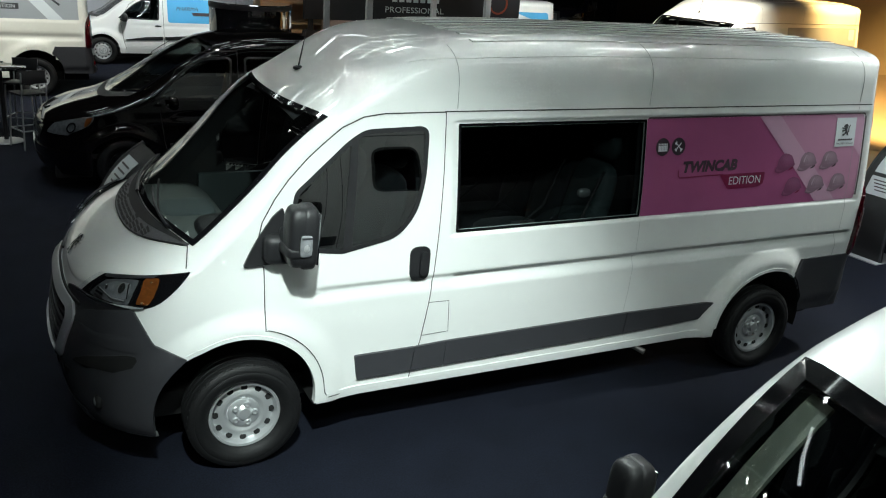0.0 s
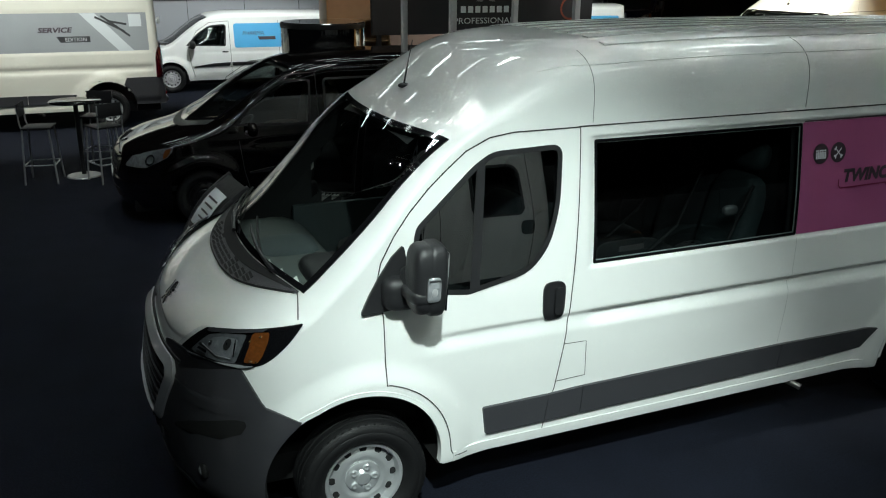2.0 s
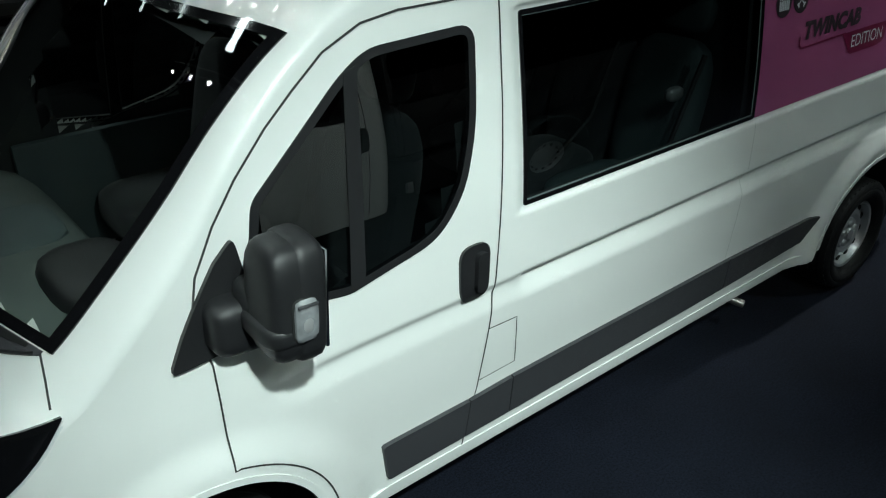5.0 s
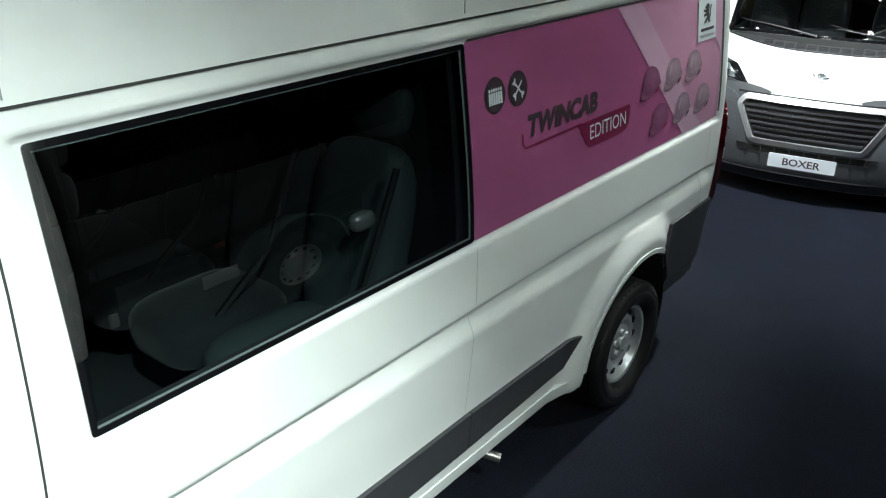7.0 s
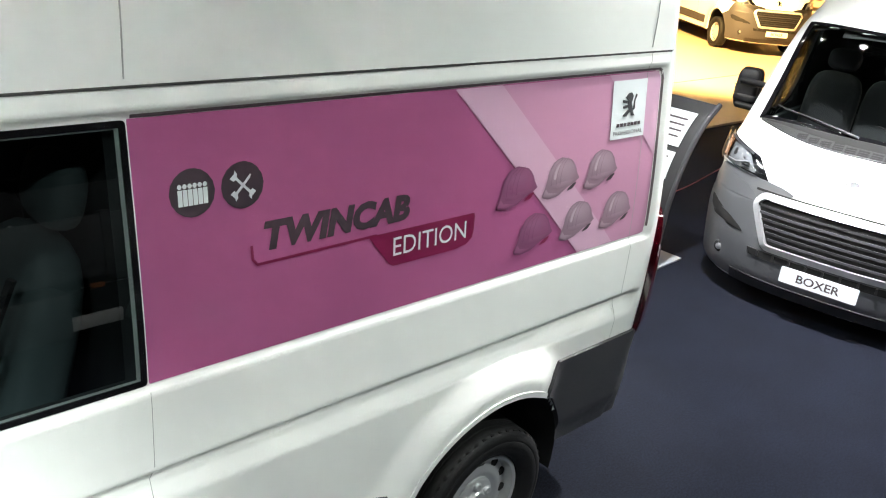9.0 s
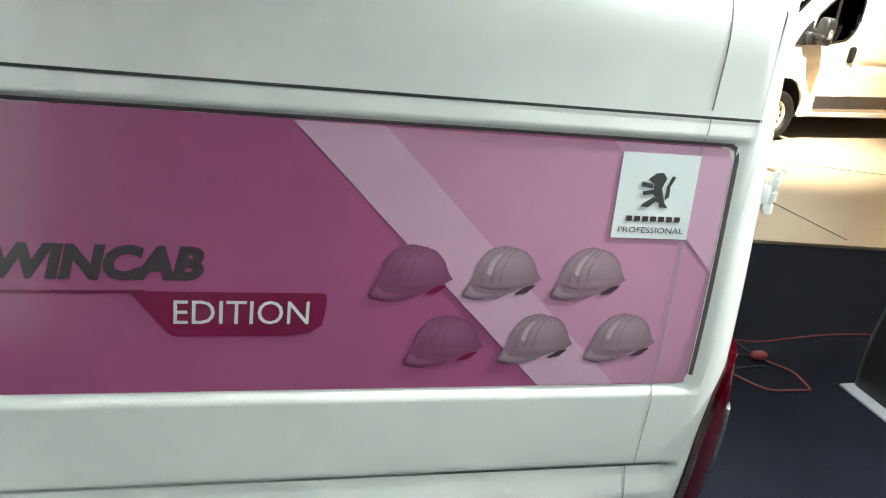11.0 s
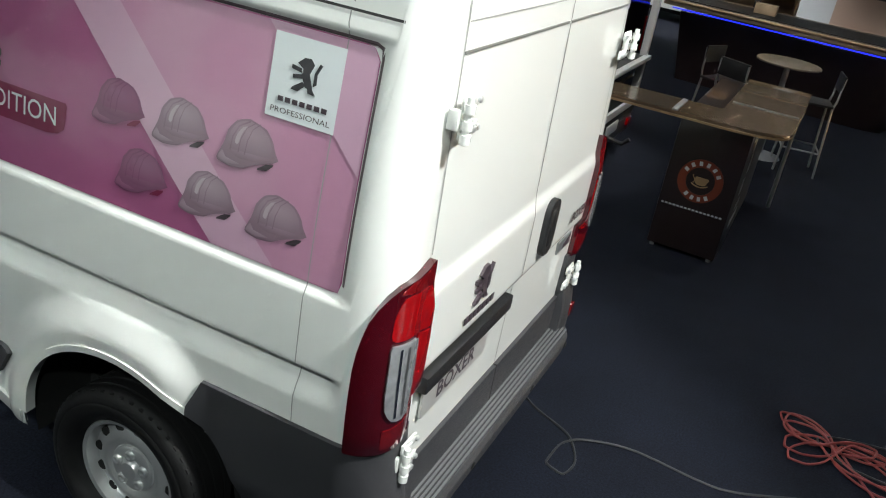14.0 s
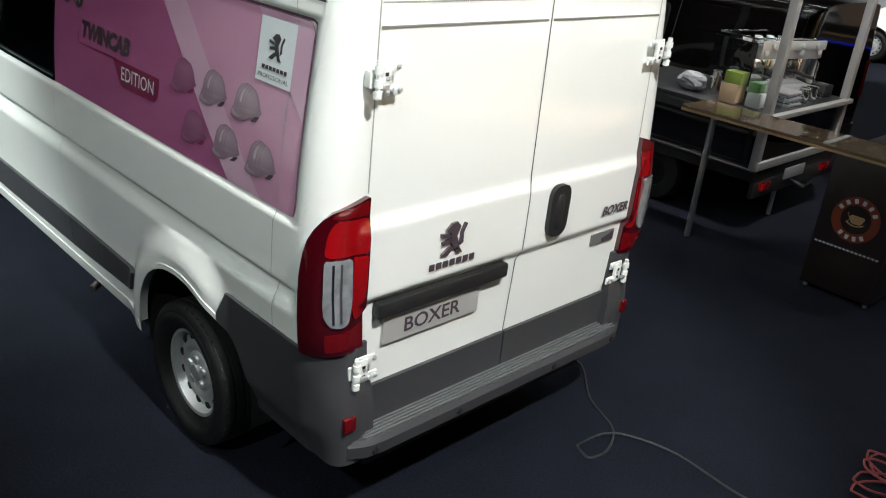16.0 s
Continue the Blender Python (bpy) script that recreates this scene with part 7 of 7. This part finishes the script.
for k in range(3):
    tagged(part("saucer", lathe([(0.03, 0.0), (0.07, 0.012), (0.072, 0.016), (0.03, 0.006)], 24, "z", Matrix.Translation((4.0, 6.38, 1.022 + 0.014 * k))), M_CHROME, None), "stacked steel saucer on the trailer shelf", "saucer", "stacked saucers")

# the bar with a blue light line
bar = thing("bar_counter", "black bar counter with a blue light line", "bar")
bm = bmesh.new()
lo_ = [bm.verts.new((x, y, 0)) for x, y in round_poly([(3.75, 11.15), (6.62, 10.78), (6.78, 11.7), (3.75, 12.0)], [0.02, 0.38, 0.38, 0.02], 8)]
hi_ = [bm.verts.new((x, y, 0.98)) for x, y in round_poly([(3.62, 10.90), (6.78, 10.46), (6.96, 11.8), (3.62, 12.1)], [0.02, 0.38, 0.38, 0.02], 8)]
bm.faces.new(hi_), bm.faces.new(lo_)
for k in range(len(lo_)):
    bm.faces.new((lo_[k], lo_[(k + 1) % len(lo_)], hi_[(k + 1) % len(lo_)], hi_[k]))
part("front", bm, M_COUNTER, bar)
part("top", plate(round_poly([(3.40, 10.68), (7.02, 10.16), (7.14, 11.9), (3.40, 12.2)], [0.02, 0.35, 0.2, 0.02]), 0.06, Matrix.Translation((0, 0, 1.06))), M_TAN, bar, "tan bar top")
part("top_inlay", plate([(3.52, 11.02), (6.40, 10.62), (6.50, 11.6), (3.52, 11.9)], 0.012, Matrix.Translation((0, 0, 1.121))), M_DARKPL, bar, "dark recessed bar shelf")
part("edge_band", tube([(3.40, 10.68, 1.13), (6.70, 10.205, 1.13), (6.90, 10.24, 1.13), (7.02, 10.36, 1.13), (7.05, 10.55, 1.13)], 0.018, 8), M_EDGE, bar)
part("light_line", tube([(3.52, 10.80, 1.02), (6.82, 10.34, 1.02), (6.98, 10.50, 1.02)], 0.009, 8), M_LEDBLUE, bar, "glowing blue light line")
tagged(part("cardboard_box", box((4.55, 11.25, 1.134), (4.85, 11.45, 1.27), 0.006), M_BEIGE, None), "small brown cardboard box on the bar", "box")


def bar_table(x, y, h, r, m, label):
    t = thing("bar_table", label, "table", m=pose(x, y, 0))
    part("tabletop", lathe([(0.001, h), (r - 0.01, h), (r, h - 0.008), (r, h - 0.02), (r - 0.01, h - 0.025), (0.02, h - 0.028)], 40, "z"), m, t)
    part("column", lathe([(0.03, 0.02), (0.03, h - 0.02)], 16, "z"), M_DARKPL if m is M_COFFEE else M_ALU, t)
    part("base", lathe([(0.001, 0.03), (0.05, 0.028), (0.22, 0.014), (0.23, 0.0), (0.001, 0.0)], 32, "z"), M_ALU, t)
    return t


def bar_stool():
    """A bar stool on four tubular legs, facing -y."""
    t = thing("bar_stool", "bar stool with black seat and steel legs", "stool", "bar stools")
    part("seat", box((-0.19, -0.19, 0.74), (0.19, 0.18, 0.765), 0.01), M_DARKPL, t)
    part("backrest", box((-0.18, 0.185, 0.90), (0.18, 0.205, 1.08), 0.008), M_DARKPL, t)
    for x in (-0.17, 0.17):
        part("back_post", tube([(x, 0.17, 0.74), (x, 0.19, 0.82), (x, 0.20, 1.06)], 0.011, 8), M_ALU, t)
        for y in (-0.16, 0.17):
            part("leg", tube([(x, y, 0.74), (x * 1.25, y * 1.25, 0.0)], 0.012, 8), M_ALU, t)
        part("foot_rail", tube([(x * 1.17, -0.19, 0.26), (x * 1.17, 0.20, 0.26)], 0.009, 6), M_ALU, t)
    for y in (-0.187, 0.198):
        part("foot_rail", tube([(-0.2, y, 0.26), (0.2, y, 0.26)], 0.009, 6), M_ALU, t)
    return t


bar_table(-1.31, 9.09, 1.06, 0.34, M_COFFEE, "black round high table on a steel base")
bar_table(5.36, 8.10, 1.05, 0.34, M_TAN, "tan round high table beside stools")
stool = bar_stool()
stool.matrix_world = pose(-1.80, 8.95, 0, 0, 0, 80)
copy_thing(stool, pose(-0.98, 8.72, 0, 0, 0, -155))
copy_thing(stool, pose(-1.05, 9.62, 0, 0, 0, -20))
copy_thing(stool, pose(4.80, 7.80, 0, 0, 0, 65))
copy_thing(stool, pose(5.02, 7.35, 0, 0, 0, 150))
copy_thing(stool, pose(5.72, 7.90, 0, 0, 0, -80))
lt = thing("side_table", "brown side table with a pale joint", "table")
part("tabletop", box((5.16, 5.74, 1.058), (5.70, 6.35, 1.082), 0.006), M_TABLETOP, lt)
for x in (5.20, 5.66):
    part("leg", tube([(x, 6.31, 0), (x, 6.31, 1.06)], 0.018, 10), M_ALU, lt)


# ---- information stands: a curved slab with paper sheets ----
def info_stand(m, label, slab_m, edge_m):
    t = thing("information_stand", label, "display stand", "information stands", m)
    pts = [(0.0, 0.0), (-0.02, 0.25), (0.0, 0.5), (0.07, 0.75), (0.18, 0.98), (0.33, 1.16), (0.50, 1.28)]
    cx, cz = curve([(p[1], p[0]) for p in pts]), None
    rows = np.linspace(0, 1.28, 22)
    bm = bmesh.new()
    prev = None
    for z in rows:
        x = cx(z)
        dx = (cx(min(z + 0.02, 1.28)) - cx(max(z - 0.02, 0))) / (min(z + 0.02, 1.28) - max(z - 0.02, 0))
        n = Vector((1, 0, -dx)).normalized() * 0.045
        ringv = [bm.verts.new((x, -0.24, z)), bm.verts.new((x, 0.24, z)), bm.verts.new((x + n.x, 0.24, z + n.z)), bm.verts.new((x + n.x, -0.24, z + n.z))]
        if prev:
            for k in range(4):
                bm.faces.new((prev[k], prev[(k + 1) % 4], ringv[(k + 1) % 4], ringv[k]))
        else:
            bm.faces.new(ringv)
        prev = ringv
    bm.faces.new(prev[::-1])
    part("slab", bm, slab_m, t, sharp=60)
    at = lambda a, b, off: Vector((cx(b) - off, a, b + off * 0.6))
    for z0, z1 in ((0.72, 0.92), (0.96, 1.20)):
        part("sheet", sheet(at, [[(-0.16, z), (0.16, z)] for z in np.linspace(z0, z1, 6)], 0.008, 0.004), M_LABEL, t, smooth=False)
        for k in range(4):
            zz = z0 + (z1 - z0) * (0.25 + 0.17 * k)
            part("print_line", sheet(at, [[(-0.12, zz), (0.06 + 0.02 * k, zz)], [(-0.12, zz + 0.012), (0.06 + 0.02 * k, zz + 0.012)]], 0.0105, 0.0), M_INK, t, smooth=False)
    for y in (-0.25, 0.25):
        part("edge", tube([(cx(z) + 0.02, y, z) for z in rows], 0.022, 8), edge_m, t)
    part("foot_plate", box((-0.10, -0.28, 0.0), (0.40, 0.28, 0.014), 0.004), M_GREYWALL, t)
    return t


info_stand(pose(7.47, 1.80, 0, 0, 0, 3), "black curved information stand with white sheets", M_DARKPL, M_PLASTIC)
info_stand(pose(9.86, 10.12, 0.03, 0, 0, 22), "silver curved information stand at the stage edge", M_SATIN, M_SATIN)
info_stand(pose(-0.62, 2.85, 0, 0, 0, 6), "black curved information stand beside the van nose", M_DARKPL, M_PLASTIC)
info_stand(pose(7.85, 14.55, 0, 0, 0, 10), "silver curved information stand beside a van", M_SILVERPL, M_ALU)
info_stand(pose(16.3, 22.2, 0, 0, 0, 60), "silver curved information stand behind the stage", M_SILVERPL, M_SILVERPL)

# ---- the large dark sign and the black drum ----
sign = thing("sign_board", "black overhead sign board with pale letters", "sign")
part("board", box((4.25, 13.0, 1.50), (9.35, 13.12, 3.6), 0.01), M_WALL, sign)
for x in (4.4, 9.2):
    part("post", box((x - 0.05, 13.02, 0.0), (x + 0.05, 13.10, 1.5), 0.01), M_DARKPL, sign)
sg = Matrix(((1, 0, 0, 0), (0, 0, -1, 12.998), (0, 1, 0, 0), (0, 0, 0, 1)))
words("sign_letters", "PROFESSIONAL", flat(sg), 6.03, 1.70, 0.17, 0.004, M_LABEL, sign, width=1.38)
bars(sign, flat(sg), 6.15, 1.92, 1.16, 0.13, 7, M_LABEL, 0.006)
emblem(sign, lambda a, b, off: flat(sg)(6.75 + a, 2.15 + b, off), 0.5, M_SILVERPL, 0.01)
part("round_badge", ring(flat(sg), arc(8.78, 1.98, 0.24, 0, 354, 40), arc(8.78, 1.98, 0.20, 0, 354, 40), 0.008, 0.006), M_ORANGEPRINT, sign)
drum = thing("display_drum", "glossy black display drum behind the car", "plinth", m=pose(2.10, 8.65, 0))
part("drum", lathe([(0.60, 0.0), (0.60, 2.06), (0.58, 2.08), (0.001, 2.08)], 56, "z"), M_COFFEE, drum)
part("rim", lathe([(0.605, 2.0), (0.61, 2.04), (0.605, 2.07)], 56, "z", caps=False), M_DARKPL, drum)
shelf = thing("exhibit_case", "warm lit exhibit case of brown boards", "cabinet")
part("back", box((3.6, 14.4, 0), (4.9, 14.5, 2.8), 0.01), M_BEIGE, shelf)
part("shelf", box((3.6, 13.9, 1.72), (4.9, 14.4, 1.76), 0.006), M_EDGE, shelf)
part("shelf", box((3.6, 13.9, 1.30), (4.9, 14.4, 1.34), 0.006), M_EDGE, shelf)
part("side", box((3.56, 13.9, 0), (3.6, 14.5, 2.8), 0.006), M_EDGE, shelf)
part("side", box((4.9, 13.9, 0), (4.94, 14.5, 2.8), 0.006), M_EDGE, shelf)
blind = thing("slatted_screen", "pale slatted screen on the stage wall", "screen")
for y in (6.05, 8.7, 11.4):
    part("upright", box((25.75, y - 0.04, 0.03), (25.9, y + 0.04, 4.8), 0.006), M_BACKDROP, blind)
for k in range(16):
    part("slat", box((25.6, 6.0, 0.3 + 0.28 * k), (25.75, 11.5, 0.45 + 0.28 * k), 0.01), M_BACKDROP, blind)


# ---- cables on the carpet ----
def cable(name, pts, r, m, label):
    fx, fy, fz = (curve([(i, p[d]) for i, p in enumerate(pts)]) for d in range(3))
    n = (len(pts) - 1) * 7
    path = [(fx(i / 7), fy(i / 7), fz(i / 7)) for i in range(n + 1)]
    ob = tagged(part(name, tube(path, r, 6), m, None), label, "cable")
    return ob


cable("black_cable", [(4.45, 2.0, 0.006), (4.67, 2.18, 0.006), (4.97, 1.92, 0.006), (5.217, 1.786, 0.006), (5.30, 1.60, 0.006), (5.27, 1.50, 0.006), (5.181, 1.539, 0.006), (5.19, 1.68, 0.006), (5.25, 1.78, 0.012), (5.535, 1.89, 0.006), (5.885, 1.864, 0.006), (6.3, 2.05, 0.006), (6.7, 2.28, 0.006), (6.98, 2.30, 0.006)], 0.006, M_BLACKCABLE, "thin black cable looped on the carpet")
hub, loop = Vector((6.40, 2.59)), [(7.0, 2.36, 0.012), (7.12, 2.20, 0.008), (7.10, 2.02, 0.008), (6.85, 2.02, 0.008), (6.62, 2.28, 0.009)]
tips = ((6.13, 2.73), (6.71, 2.35), (6.20, 2.81), (6.68, 2.64), (6.16, 2.41), (6.72, 2.47), (6.21, 2.35), (6.81, 2.40), (6.17, 2.62), (6.62, 2.72))
for k, tip in enumerate(tips):
    d = Vector(tip) - hub
    n = Vector((-d.y, d.x)) * (0.24 + 0.05 * (k % 3)) * (1 if k % 2 else -1)
    for j in range(1, 8):
        a = j / 8 * math.tau
        q = hub + Vector((0.02 * math.sin(k * 2.1), 0.03 * math.cos(k * 1.7))) + d * (0.5 - 0.5 * math.cos(a)) + n * math.sin(a)
        loop.append((q.x, q.y, 0.008 + 0.002 * k))
loop += [(6.60, 2.62, 0.012), (6.85, 2.64, 0.008), (7.11, 2.60, 0.008), (7.9, 2.70, 0.008), (9.2, 2.60, 0.008), (11.0, 2.9, 0.008)]
cable("red_cable", loop, 0.006, M_REDCABLE, "red extension cable coiled on the carpet")
cable("red_cable", [(6.6, 12.2, 0.008), (7.0, 11.2, 0.008), (7.316, 10.318, 0.008), (7.679, 9.735, 0.008), (7.99, 9.10, 0.008), (8.30, 8.43, 0.008), (8.569, 7.418, 0.008), (8.735, 7.04, 0.012)], 0.0042, M_REDCABLE, "red cable running across the carpet to the stage")
cable("grey_cable", [(6.95, 2.40, 0.02), (6.93, 2.62, 0.008), (6.78, 2.80, 0.008), (6.60, 2.76, 0.012), (6.42, 2.70, 0.014), (6.33, 2.62, 0.014), (6.38, 2.52, 0.016), (6.55, 2.45, 0.016), (6.75, 2.44, 0.012), (6.95, 2.41, 0.02)], 0.005, M_BLACKCABLE, "thin grey cable knotted into the red coil")
tagged(part("cable_plug", blob((6.965, 2.385, 0.032), (0.11, 0.065, 0.058), 3, 18, Matrix.Identity(4)), M_REDCABLE, None), "red rubber plug on the carpet", "plug")

# ---- lamps over the stands ----
def lamp_bar(x, y0, y1, n, label, z=7.25):
    t = thing("lighting_truss", label, "truss", "lighting trusses")
    for dx, dz in ((-0.14, 0), (0.14, 0), (0, 0.24)):
        part("chord", tube([(x + dx, y0, z + dz), (x + dx, y1, z + dz)], 0.025, 6), M_ALU, t)
    for y in (y0 + 0.5, (y0 + y1) / 2, y1 - 0.5):
        part("hanger", tube([(x, y, z + 0.24), (x, y, 9.0)], 0.012, 6), M_ALU, t)
    for k in range(n):
        y = y0 + (y1 - y0) * (k + 0.5) / n
        sp = part("spotlight", lathe([(0.09, 0.10), (0.11, 0.0), (0.12, -0.16)], 16, "z", Matrix.Translation((x, y, z - 0.18))), M_DARKPL, t)
        part("lamp_face", lathe([(0.001, -0.16), (0.10, -0.16), (0.10, -0.155)], 16, "z", Matrix.Translation((x, y, z - 0.18))), M_BULB, sp)


for x in (-3.2, -0.2, 2.6, 5.6, 8.8):
    lamp_bar(x, -8.0, 9.0, 14, "aluminium lighting truss with spotlights overhead")
for x, y in [(-2.0, -1.0), (1.0, -1.0), (4.0, -1.0), (1.0, 3.0), (4.0, 3.0), (-2.0, 3.0)] + [(x, y) for y in (10.5, 13.5, 17.0) for x in (-1.0, 1.6, 4.2, 6.8, 9.4)]:
    t = thing("strip_light", "long white strip light under the ceiling", "lamp", "strip lights")
    for dx in (-0.7, 0.7):
        part("hanger", tube([(x + dx, y, 7.68), (x + dx, y, 9.0)], 0.006, 6), M_ALU, t)
    part("tray", box((x - 0.9, y - 0.13, 7.62), (x + 0.9, y + 0.13, 7.68), 0.006), M_GREYWALL, t)
    part("diffuser", box((x - 0.86, y - 0.065, 7.58), (x + 0.86, y + 0.065, 7.615), 0.006), M_TUBE, t, "bright white diffuser")
